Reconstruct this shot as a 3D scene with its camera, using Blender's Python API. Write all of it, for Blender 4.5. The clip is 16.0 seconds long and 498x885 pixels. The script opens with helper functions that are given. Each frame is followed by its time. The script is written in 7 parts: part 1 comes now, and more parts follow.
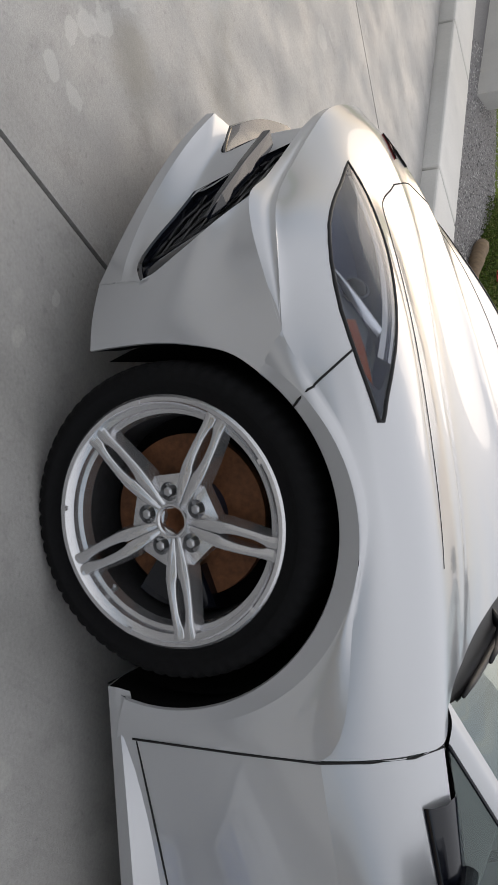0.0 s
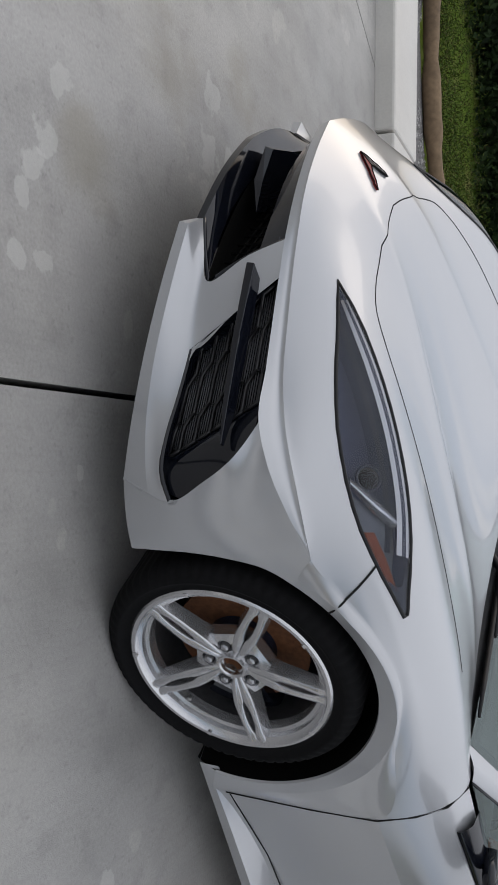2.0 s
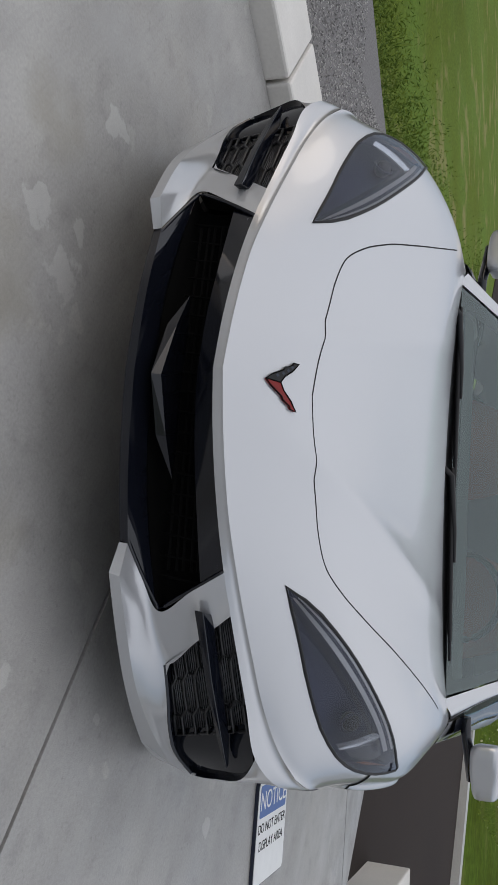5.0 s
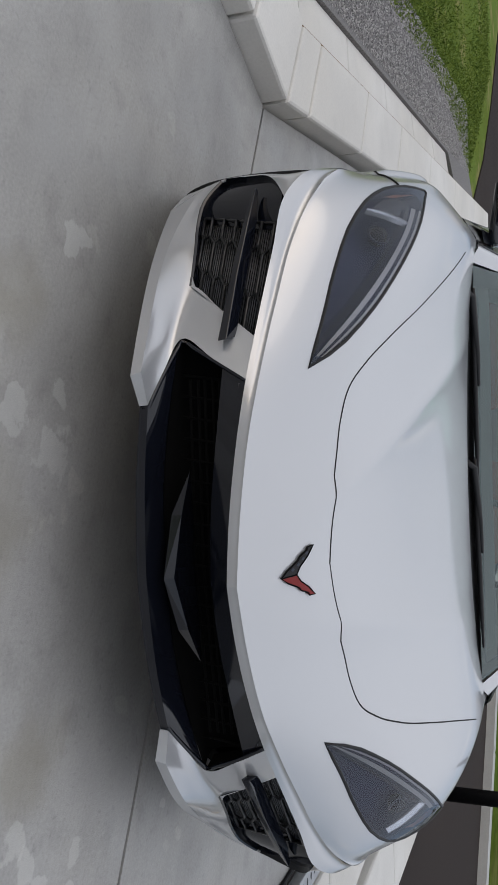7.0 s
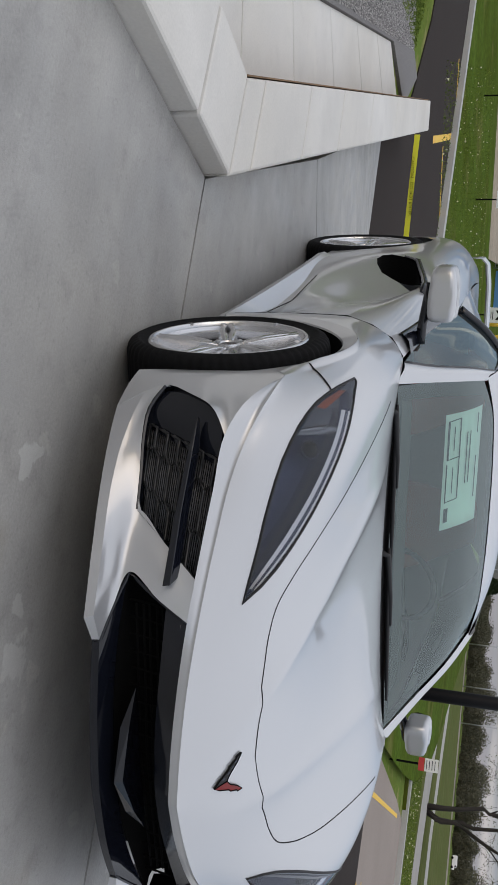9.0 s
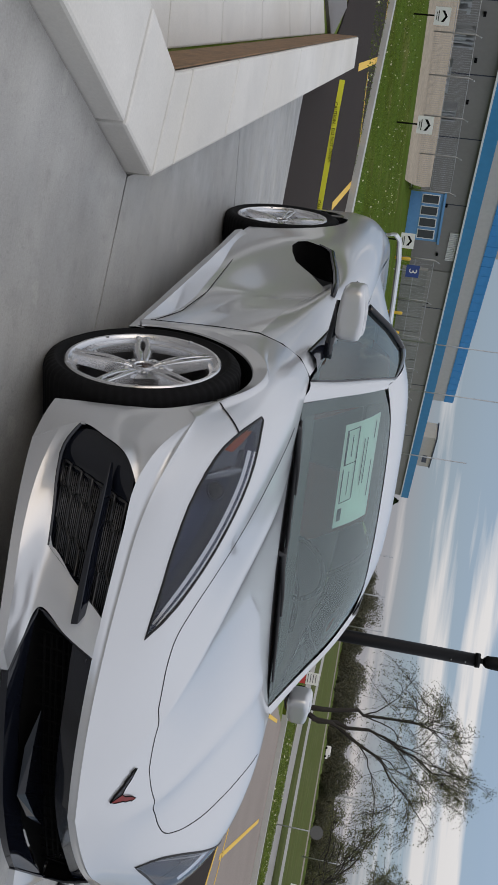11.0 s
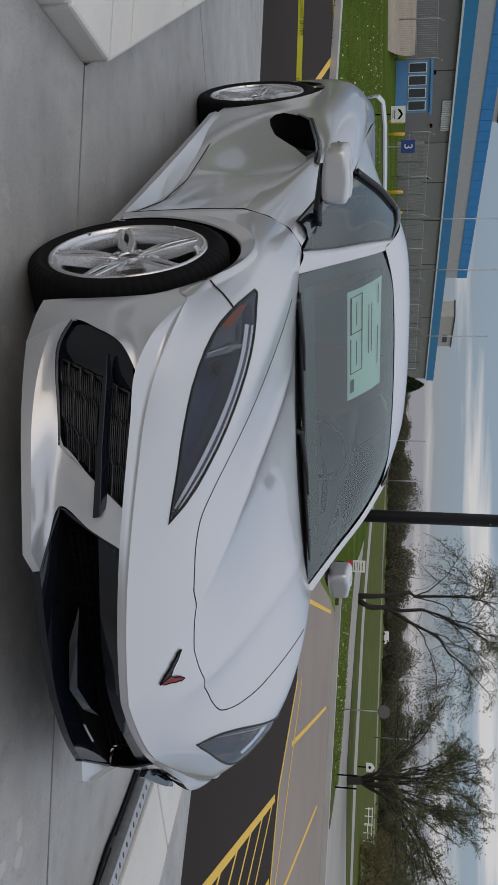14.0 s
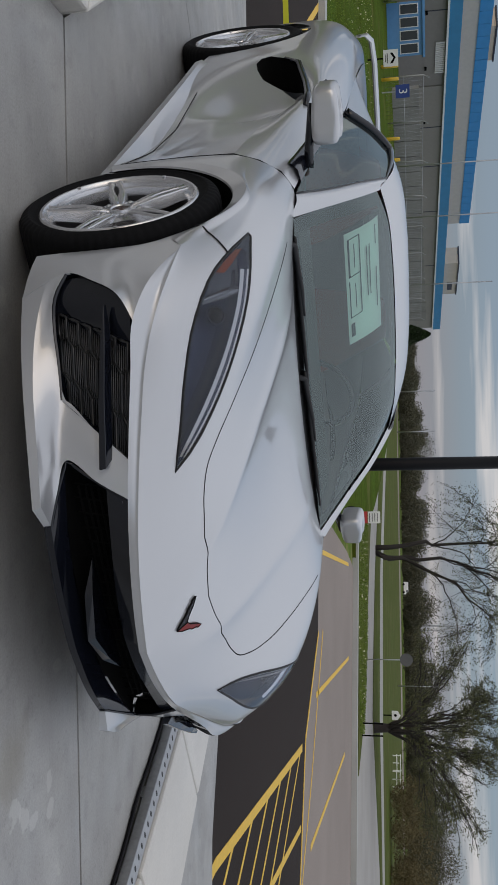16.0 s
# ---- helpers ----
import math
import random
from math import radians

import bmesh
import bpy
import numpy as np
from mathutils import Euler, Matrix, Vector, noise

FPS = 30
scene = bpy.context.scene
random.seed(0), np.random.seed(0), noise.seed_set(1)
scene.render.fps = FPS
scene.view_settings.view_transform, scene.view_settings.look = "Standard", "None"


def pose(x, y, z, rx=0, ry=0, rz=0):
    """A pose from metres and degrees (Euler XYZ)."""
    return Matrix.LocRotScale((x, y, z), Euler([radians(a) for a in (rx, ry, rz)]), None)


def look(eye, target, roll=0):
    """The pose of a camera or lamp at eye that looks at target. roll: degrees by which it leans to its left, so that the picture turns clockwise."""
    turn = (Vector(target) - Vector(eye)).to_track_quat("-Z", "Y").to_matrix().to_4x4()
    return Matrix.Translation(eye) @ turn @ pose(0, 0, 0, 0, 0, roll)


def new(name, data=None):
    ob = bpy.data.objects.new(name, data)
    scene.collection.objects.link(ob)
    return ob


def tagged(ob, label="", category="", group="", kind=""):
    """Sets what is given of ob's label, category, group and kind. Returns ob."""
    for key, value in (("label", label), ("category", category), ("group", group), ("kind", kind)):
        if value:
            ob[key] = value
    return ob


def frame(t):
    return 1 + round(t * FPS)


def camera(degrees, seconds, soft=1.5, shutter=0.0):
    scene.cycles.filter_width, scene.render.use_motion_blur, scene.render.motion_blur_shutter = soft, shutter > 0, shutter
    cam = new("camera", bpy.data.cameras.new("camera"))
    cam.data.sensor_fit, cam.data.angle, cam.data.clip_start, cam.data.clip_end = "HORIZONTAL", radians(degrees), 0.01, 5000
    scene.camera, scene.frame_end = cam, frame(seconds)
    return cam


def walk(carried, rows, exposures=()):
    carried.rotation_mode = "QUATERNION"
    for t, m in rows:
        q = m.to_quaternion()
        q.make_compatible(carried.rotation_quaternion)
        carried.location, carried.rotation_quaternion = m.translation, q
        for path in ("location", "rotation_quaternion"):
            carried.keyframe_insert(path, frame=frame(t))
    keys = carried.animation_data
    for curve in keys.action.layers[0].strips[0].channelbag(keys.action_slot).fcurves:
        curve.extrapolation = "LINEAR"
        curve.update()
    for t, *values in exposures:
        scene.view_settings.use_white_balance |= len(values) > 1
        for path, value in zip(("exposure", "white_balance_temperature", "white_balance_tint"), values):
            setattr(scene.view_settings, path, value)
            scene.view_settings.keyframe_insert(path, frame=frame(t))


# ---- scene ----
LENS = 30.72
PATH = [
    (0.0, 0.251, 2.498, 1.223, -93.51, -24.50, -1.93),
    (0.5, 0.459, 2.433, 1.222, -96.83, -24.87, -0.10),
    (1.0, 0.745, 2.456, 1.213, -109.60, -24.80, 5.06),
    (1.5, 1.145, 2.491, 1.209, -118.52, -23.92, 4.40),
    (2.0, 1.519, 2.288, 1.203, -122.61, -23.19, 0.62),
    (2.5, 1.789, 2.110, 1.237, -130.91, -22.64, 3.91),
    (3.0, 2.160, 1.905, 1.211, -138.08, -21.48, 5.87),
    (3.5, 2.384, 1.583, 1.165, -141.96, -21.06, 0.83),
    (4.0, 2.500, 1.258, 1.183, -152.93, -20.57, 1.50),
    (4.2, 2.564, 1.108, 1.155, -157.04, -19.47, 2.17),
    (6.3, 2.828, -0.203, 1.134, -181.79, -19.16, -0.16),
    (6.5, 2.826, -0.269, 1.137, -183.79, -19.54, 0.46),
    (7.0, 2.716, -0.503, 1.135, -186.83, -19.90, -0.56),
    (7.5, 2.640, -0.735, 1.138, -192.40, -19.53, -0.61),
    (8.0, 2.720, -1.060, 1.143, -194.73, -17.96, -0.45),
    (8.2, 2.755, -1.166, 1.170, -196.14, -15.91, -0.09),
    (10.3, 2.653, -1.922, 1.103, -202.03, -13.54, 10.56),
    (10.5, 2.669, -1.934, 1.112, -202.67, -12.70, 10.73),
    (11.0, 2.715, -1.966, 1.117, -204.87, -8.12, 9.00),
    (11.5, 2.720, -1.984, 1.129, -205.16, -8.42, 8.16),
    (12.0, 2.730, -1.993, 1.140, -205.61, -8.34, 6.72),
    (12.5, 2.722, -1.931, 1.152, -208.28, -8.14, 4.49),
    (13.0, 2.711, -1.882, 1.174, -209.68, -8.61, 3.55),
    (13.5, 2.711, -1.879, 1.177, -209.99, -9.00, 2.51),
    (14.0, 2.719, -1.865, 1.178, -210.87, -9.15, 1.65),
    (14.5, 2.733, -1.832, 1.182, -212.02, -9.39, 0.83),
    (15.0, 2.735, -1.826, 1.192, -213.60, -9.72, -0.23),
    (15.5, 2.724, -1.854, 1.187, -213.69, -9.80, -0.70),
    (16.0, 2.741, -1.827, 1.199, -213.42, -9.82, -1.21),
]


def standpoint(x, y, z, yaw, pitch, roll):
    """The phone is held on its side: its picture stands a quarter turn over."""
    a, b = radians(yaw), radians(pitch)
    ahead = Vector((math.cos(a) * math.cos(b), math.sin(a) * math.cos(b), math.sin(b)))
    eye = Vector((x, y, z))
    return look(eye, eye + ahead, 90 + roll)


cam = camera(LENS, 16.0)
walk(cam, [(row[0], standpoint(*row[1:])) for row in PATH], [(0.0, -0.03, 6800, 13), (2.0, -0.08, 6650, 13), (4.0, -0.1, 6600, 13), (7.0, -0.1, 6550, 13), (8.0, -0.1, 6520, 13), (10.4, -0.02, 6560, 13), (11.2, -0.22, 6500, 13), (12.0, -0.36, 6440, 13), (16.0, -0.38, 6440, 13)])

# daylight under broken cloud, with a low veiled sun beyond the right-hand wall
SUN_AZ, SUN_EL = -70.0, 21.0
world = bpy.data.worlds.new("overcast_sky")
scene.world = world
world.use_nodes = True
wn, wl = world.node_tree.nodes, world.node_tree.links
wn.clear()
w_out = wn.new("ShaderNodeOutputWorld")
w_bg = wn.new("ShaderNodeBackground")
w_sky = wn.new("ShaderNodeTexSky")
w_sky.sky_type = "NISHITA"
w_sky.sun_disc = False
w_sky.sun_elevation = radians(SUN_EL)
w_sky.sun_rotation = radians(90 - SUN_AZ)
w_sky.dust_density = 2.0
w_tc = wn.new("ShaderNodeTexCoord")
w_map = wn.new("ShaderNodeMapping")
w_map.inputs["Scale"].default_value = (1.0, 1.0, 17.0)
w_map.inputs["Location"].default_value = (0.35, 0.1, 0.62)
w_noise = wn.new("ShaderNodeTexNoise")
w_noise.inputs["Scale"].default_value, w_noise.inputs["Detail"].default_value = 1.8, 9
w_ramp = wn.new("ShaderNodeValToRGB")
w_ramp.color_ramp.elements[0].position, w_ramp.color_ramp.elements[1].position = 0.525, 0.635
w_veil = wn.new("ShaderNodeMixRGB")
w_veil.inputs["Fac"].default_value = 0.66
w_veil.inputs["Color2"].default_value = (2.45, 3.2, 4.3, 1)
w_mix = wn.new("ShaderNodeMixRGB")
w_mix.inputs["Color2"].default_value = (6.6, 6.6, 6.5, 1)
# an overcast sky is brighter overhead than at the horizon
w_sep = wn.new("ShaderNodeSeparateXYZ")
w_grad = wn.new("ShaderNodeMapRange")
for key, value in (("From Min", 0.0), ("From Max", 0.75), ("To Min", 1.0), ("To Max", 2.3)):
    w_grad.inputs[key].default_value = value
w_mul = wn.new("ShaderNodeVectorMath")
w_mul.operation = "SCALE"
wl.new(w_tc.outputs["Generated"], w_map.inputs["Vector"])
wl.new(w_tc.outputs["Generated"], w_sep.inputs["Vector"])
wl.new(w_map.outputs["Vector"], w_noise.inputs["Vector"])
wl.new(w_noise.outputs["Fac"], w_ramp.inputs["Fac"])
wl.new(w_sky.outputs["Color"], w_veil.inputs["Color1"])
wl.new(w_veil.outputs["Color"], w_mix.inputs["Color1"])
# the cloud bands thin out into an even veil overhead
w_fade = wn.new("ShaderNodeMapRange")
for key, value in (("From Min", 0.16), ("From Max", 0.45), ("To Min", 0.0), ("To Max", 1.0)):
    w_fade.inputs[key].default_value = value
w_thin = wn.new("ShaderNodeMixRGB")
w_thin.inputs["Color2"].default_value = (0.55, 0.55, 0.55, 1)
wl.new(w_sep.outputs["Z"], w_fade.inputs["Value"])
wl.new(w_ramp.outputs["Color"], w_thin.inputs["Color1"])
wl.new(w_fade.outputs["Result"], w_thin.inputs["Fac"])
wl.new(w_thin.outputs["Color"], w_mix.inputs["Fac"])
wl.new(w_sep.outputs["Z"], w_grad.inputs["Value"])
# pale peach haze low over the horizon
w_low = wn.new("ShaderNodeMapRange")
for key, value in (("From Min", 0.012), ("From Max", 0.06), ("To Min", 0.65), ("To Max", 0.0)):
    w_low.inputs[key].default_value = value
w_haze = wn.new("ShaderNodeMixRGB")
w_haze.inputs["Color2"].default_value = (4.2, 3.9, 3.85, 1)
wl.new(w_sep.outputs["Z"], w_low.inputs["Value"])
wl.new(w_low.outputs["Result"], w_haze.inputs["Fac"])
wl.new(w_mix.outputs["Color"], w_haze.inputs["Color1"])
wl.new(w_haze.outputs["Color"], w_mul.inputs[0])
wl.new(w_grad.outputs["Result"], w_mul.inputs["Scale"])
wl.new(w_mul.outputs["Vector"], w_bg.inputs["Color"])
w_bg.inputs["Strength"].default_value = 0.098
wl.new(w_bg.outputs["Background"], w_out.inputs["Surface"])
sun = new("sun", bpy.data.lights.new("sun", "SUN"))
sun.data.energy, sun.data.angle, sun.data.color = 0.31, radians(38), (1.0, 0.92, 0.82)
sun.matrix_world = look((0, 0, 30), Vector((0, 0, 30)) - Vector((math.cos(radians(SUN_AZ)) * math.cos(radians(SUN_EL)), math.sin(radians(SUN_AZ)) * math.cos(radians(SUN_EL)), math.sin(radians(SUN_EL)))))

# ---- materials ----
def material(name, colour, rough=0.6, metal=0.0, grain=0.0, grain_scale=60.0, stain=0.0, stain_scale=1.5, bump=0.0, bump_scale=200.0, coat=0.0, second=None, spec=None, alpha=None, coat_rough=0.04):
    """A principled surface with fine grain, broad stains and relief, in metres of the thing's own space."""
    m = bpy.data.materials.new(name)
    m.use_nodes = True
    n, l = m.node_tree.nodes, m.node_tree.links
    b = n["Principled BSDF"]
    b.inputs["Roughness"].default_value = rough
    b.inputs["Metallic"].default_value = metal
    b.inputs["Coat Weight"].default_value = coat
    b.inputs["Coat Roughness"].default_value = coat_rough
    if spec is not None:
        b.inputs["Specular IOR Level"].default_value = spec
    b.inputs["Base Color"].default_value = (*colour, 1)
    if grain or stain or bump:
        tc = n.new("ShaderNodeTexCoord")
        last = None
        for amount, scale, detail in ((stain, stain_scale, 6), (grain, grain_scale, 4)):
            if not amount:
                continue
            t = n.new("ShaderNodeTexNoise")
            t.inputs["Scale"].default_value, t.inputs["Detail"].default_value = scale, detail
            l.new(tc.outputs["Object"], t.inputs["Vector"])
            r = n.new("ShaderNodeValToRGB")
            r.color_ramp.elements[0].position, r.color_ramp.elements[1].position = 0.3, 0.7
            dark = second if (second and scale == stain_scale) else tuple(c * (1 - amount) for c in (1, 1, 1))
            r.color_ramp.elements[0].color = (*dark, 1)
            r.color_ramp.elements[1].color = (1, 1, 1, 1)
            l.new(t.outputs["Fac"], r.inputs["Fac"])
            mix = n.new("ShaderNodeMixRGB")
            mix.blend_type = "MULTIPLY"
            mix.inputs["Fac"].default_value = 1.0
            mix.inputs["Color1"].default_value = (*colour, 1)
            if last:
                l.new(last, mix.inputs["Color1"])
            l.new(r.outputs["Color"], mix.inputs["Color2"])
            last = mix.outputs["Color"]
        if last:
            l.new(last, b.inputs["Base Color"])
        if bump:
            t = n.new("ShaderNodeTexNoise")
            t.inputs["Scale"].default_value, t.inputs["Detail"].default_value = bump_scale, 3
            l.new(tc.outputs["Object"], t.inputs["Vector"])
            bp = n.new("ShaderNodeBump")
            bp.inputs["Strength"].default_value = bump
            bp.inputs["Distance"].default_value = 0.004
            l.new(t.outputs["Fac"], bp.inputs["Height"])
            l.new(bp.outputs["Normal"], b.inputs["Normal"])
    return m


PAINT = material("silver_white_paint", (0.475, 0.482, 0.497), 0.30, 0.46, coat=0.8, coat_rough=0.045, grain=0.05, grain_scale=900)
PAINT.node_tree.nodes["Principled BSDF"].inputs["Coat IOR"].default_value = 1.75
BLACK = material("gloss_black_plastic", (0.005, 0.006, 0.010), 0.08, spec=0.5)
MATTE = material("matt_black_plastic", (0.009, 0.009, 0.010), 0.5, spec=0.3, bump=0.15, bump_scale=500)
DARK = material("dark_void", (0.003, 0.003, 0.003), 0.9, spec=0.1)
RUBBER = material("tyre_rubber", (0.0065, 0.0065, 0.007), 0.8, spec=0.12, grain=0.25, grain_scale=80, bump=0.2, bump_scale=300)
RIM = material("silver_wheel_paint", (0.60, 0.60, 0.61), 0.26, 0.85, coat=0.4, grain=0.06, grain_scale=700)
RUST = material("rusty_disc", (0.24, 0.095, 0.038), 0.75, 0.2, grain=0.4, grain_scale=90, stain=0.4, stain_scale=12)
CONCRETE = material("pad_concrete", (0.47, 0.46, 0.44), 0.46, grain=0.16, grain_scale=110, stain=0.30, stain_scale=1.1, bump=0.25, bump_scale=260, spec=0.5)
WALLC = material("wall_concrete", (0.68, 0.66, 0.62), 0.78, grain=0.07, grain_scale=90, stain=0.12, stain_scale=2.2, bump=0.15, bump_scale=220, spec=0.3)
ASPHALT = material("new_asphalt", (0.038, 0.029, 0.025), 0.95, grain=0.35, grain_scale=60, stain=0.2, stain_scale=0.4, bump=0.4, bump_scale=160, spec=0.15)
LOT = material("worn_asphalt", (0.33, 0.28, 0.245), 0.9, grain=0.2, grain_scale=40, stain=0.2, stain_scale=0.3, spec=0.15)
YELLOW = material("yellow_road_paint", (0.75, 0.47, 0.05), 0.7, grain=0.15, grain_scale=30)
GRASS = material("mown_grass", (0.125, 0.20, 0.028), 0.95, grain=0.4, grain_scale=25, stain=0.5, stain_scale=0.5, second=(0.9, 0.75, 0.45), spec=0.1)
GRAVEL = material("grey_gravel_bed", (0.22, 0.21, 0.205), 0.95, grain=0.55, grain_scale=70, bump=1.0, bump_scale=70)
SEAM = material("seam_gap", (0.01, 0.01, 0.01), 0.9)


def weathered(m, streak, blotch):
    """Adds trowel streaks and pale worn blotches of their own shape to a slab."""
    n, l = m.node_tree.nodes, m.node_tree.links
    b = n["Principled BSDF"]
    old = b.inputs["Base Color"].links[0].from_socket
    tc = n.new("ShaderNodeTexCoord")
    mp = n.new("ShaderNodeMapping")
    mp.vector_type = "TEXTURE"
    mp.inputs["Rotation"].default_value = (0, 0, radians(52))
    mp.inputs["Scale"].default_value = (1.0, 0.55, 1.0)
    l.new(tc.outputs["Object"], mp.inputs["Vector"])
    fine = n.new("ShaderNodeMapping")
    fine.vector_type = "TEXTURE"
    fine.inputs["Rotation"].default_value = (0, 0, radians(55))
    fine.inputs["Scale"].default_value = (0.25, 0.012, 1.0)
    l.new(tc.outputs["Object"], fine.inputs["Vector"])
    layers = (
        (mp.outputs["Vector"], 2.2, 0.35, 0.75, (1 - 0.9 * streak,) * 3),
        (fine.outputs["Vector"], 1.0, 0.50, 0.72, (1 - 0.25 * streak,) * 3),
        (tc.outputs["Object"], 3.3, 0.655, 0.672, (1 + blotch, 1 + blotch, 1 + 0.9 * blotch)),
        (tc.outputs["Object"], 0.55, 0.42, 0.72, (0.84, 0.82, 0.78)),
        (tc.outputs["Object"], 9.0, 0.55, 0.80, (1 - streak,) * 3),
        (tc.outputs["Object"], 45.0, 0.60, 0.75, (1 - 0.8 * streak,) * 3),
    )
    for vec, scale, lo, hi, colour in layers:
        t = n.new("ShaderNodeTexNoise")
        t.inputs["Scale"].default_value, t.inputs["Detail"].default_value = scale, 5
        l.new(vec, t.inputs["Vector"])
        r = n.new("ShaderNodeMapRange")
        r.inputs["From Min"].default_value, r.inputs["From Max"].default_value = lo, hi
        l.new(t.outputs["Fac"], r.inputs["Value"])
        mix = n.new("ShaderNodeMixRGB")
        mix.blend_type = "MULTIPLY"
        mix.inputs["Color2"].default_value = (*colour, 1)
        l.new(r.outputs["Result"], mix.inputs["Fac"])
        l.new(old, mix.inputs["Color1"])
        old = mix.outputs["Color"]
    l.new(old, b.inputs["Base Color"])


def patches(m, colour, scale, lo, hi, places=()):
    """Patches of another colour: by noise alone, or ragged spots round given places (x, y, radius)."""
    n, l = m.node_tree.nodes, m.node_tree.links
    b = n["Principled BSDF"]
    old = b.inputs["Base Color"].links[0].from_socket
    tc = n.new("ShaderNodeTexCoord")
    t = n.new("ShaderNodeTexNoise")
    t.inputs["Scale"].default_value, t.inputs["Detail"].default_value = scale, 6
    l.new(tc.outputs["Object"], t.inputs["Vector"])
    rough = n.new("ShaderNodeMath")
    rough.operation = "MULTIPLY_ADD"
    rough.inputs[1].default_value, rough.inputs[2].default_value = 2.0, -0.5
    l.new(t.outputs["Fac"], rough.inputs[0])
    masks = []
    if not places:
        masks.append((t.outputs["Fac"], lo, hi))
    for x, y, r in places:
        d = n.new("ShaderNodeVectorMath")
        d.operation = "DISTANCE"
        d.inputs[1].default_value = (x, y, 0)
        l.new(tc.outputs["Object"], d.inputs[0])
        a = n.new("ShaderNodeMath")
        a.operation = "MULTIPLY_ADD"
        a.inputs[1].default_value, a.inputs[2].default_value = -1.0 / r, 0.55
        l.new(d.outputs["Value"], a.inputs[0])
        s = n.new("ShaderNodeMath")
        s.operation = "ADD"
        l.new(a.outputs["Value"], s.inputs[0])
        l.new(rough.outputs["Value"], s.inputs[1])
        masks.append((s.outputs["Value"], lo, hi))
    for mask, m0, m1 in masks:
        g = n.new("ShaderNodeMapRange")
        g.inputs["From Min"].default_value, g.inputs["From Max"].default_value = m0, m1
        g.inputs["To Max"].default_value = 0.48
        l.new(mask, g.inputs["Value"])
        mix = n.new("ShaderNodeMixRGB")
        mix.inputs["Color2"].default_value = (*colour, 1)
        l.new(g.outputs["Result"], mix.inputs["Fac"])
        l.new(old, mix.inputs["Color1"])
        old = mix.outputs["Color"]
    l.new(old, b.inputs["Base Color"])


weathered(CONCRETE, 0.25, 0.16)
# trowelled sheen: smoother and rougher streaks
cn_, cl_ = CONCRETE.node_tree.nodes, CONCRETE.node_tree.links
c_tc, c_map, c_tex, c_rng = (cn_.new("ShaderNode" + k) for k in ("TexCoord", "Mapping", "TexNoise", "MapRange"))
c_map.vector_type = "TEXTURE"
c_map.inputs["Rotation"].default_value = (0, 0, radians(54))
c_map.inputs["Scale"].default_value = (1.0, 0.7, 1.0)
c_tex.inputs["Scale"].default_value, c_tex.inputs["Detail"].default_value = 3.5, 9
for key, value in (("From Min", 0.35), ("From Max", 0.65), ("To Min", 0.36), ("To Max", 0.62)):
    c_rng.inputs[key].default_value = value
cl_.new(c_tc.outputs["Object"], c_map.inputs["Vector"])
cl_.new(c_map.outputs["Vector"], c_tex.inputs["Vector"])
cl_.new(c_tex.outputs["Fac"], c_rng.inputs["Value"])
cl_.new(c_rng.outputs["Result"], cn_["Principled BSDF"].inputs["Roughness"])
# pale spalled spots and a few small chips on the pad
patches(CONCRETE, (0.50, 0.495, 0.47), 14.0, 0.44, 0.54, [(1.06, -0.396, 0.09), (0.92, -0.272, 0.10), (0.865, -0.398, 0.06), (1.19, 0.535, 0.07), (1.15, 0.61, 0.07), (1.12, 0.675, 0.05), (0.967, 0.684, 0.055), (1.29, 0.412, 0.07), (1.02, 0.77, 0.05), (0.75, -0.77, 0.09), (-0.45, 1.25, 0.05), (0.48, 0.81, 0.03)])
patches(CONCRETE, (0.27, 0.265, 0.255), 2.6, 0.54, 0.76)
patches(CONCRETE, (0.235, 0.215, 0.165), 6.0, 0.30, 0.95, [(1.22, -0.15, 0.28), (1.12, 0.38, 0.22), (1.06, -0.62, 0.2)])
patches(GRASS, (0.30, 0.24, 0.12), 1.7, 0.55, 0.68)
weathered(WALLC, 0.05, 0.03)


def part(name, bm, mat, parent=None, label="", smooth=True, bevel=0.0):
    """One mesh object from a bmesh, under a thing or under a part."""
    me = bpy.data.meshes.new(name)
    bmesh.ops.recalc_face_normals(bm, faces=bm.faces)
    bm.to_mesh(me)
    bm.free()
    me.materials.append(mat)
    if smooth:
        me.polygons.foreach_set("use_smooth", [True] * len(me.polygons))
    ob = new(name, me)
    if smooth == "auto":
        me.set_sharp_from_angle(angle=radians(32))
    if bevel:
        md = ob.modifiers.new("edge", "BEVEL")
        md.width, md.segments, md.limit_method = bevel, 2, "ANGLE"
    if parent is not None:
        ob.parent = parent
    if label:
        ob["label"] = label
    return ob


def box(bm, x0, x1, y0, y1, z0, z1, m=None):
    vs = [bm.verts.new(p) for p in ((x0, y0, z0), (x1, y0, z0), (x1, y1, z0), (x0, y1, z0), (x0, y0, z1), (x1, y0, z1), (x1, y1, z1), (x0, y1, z1))]
    for f in ((0, 3, 2, 1), (4, 5, 6, 7), (0, 1, 5, 4), (1, 2, 6, 5), (2, 3, 7, 6), (3, 0, 4, 7)):
        bm.faces.new([vs[i] for i in f])
    if m is not None:
        bmesh.ops.transform(bm, matrix=m, verts=vs)
    return vs


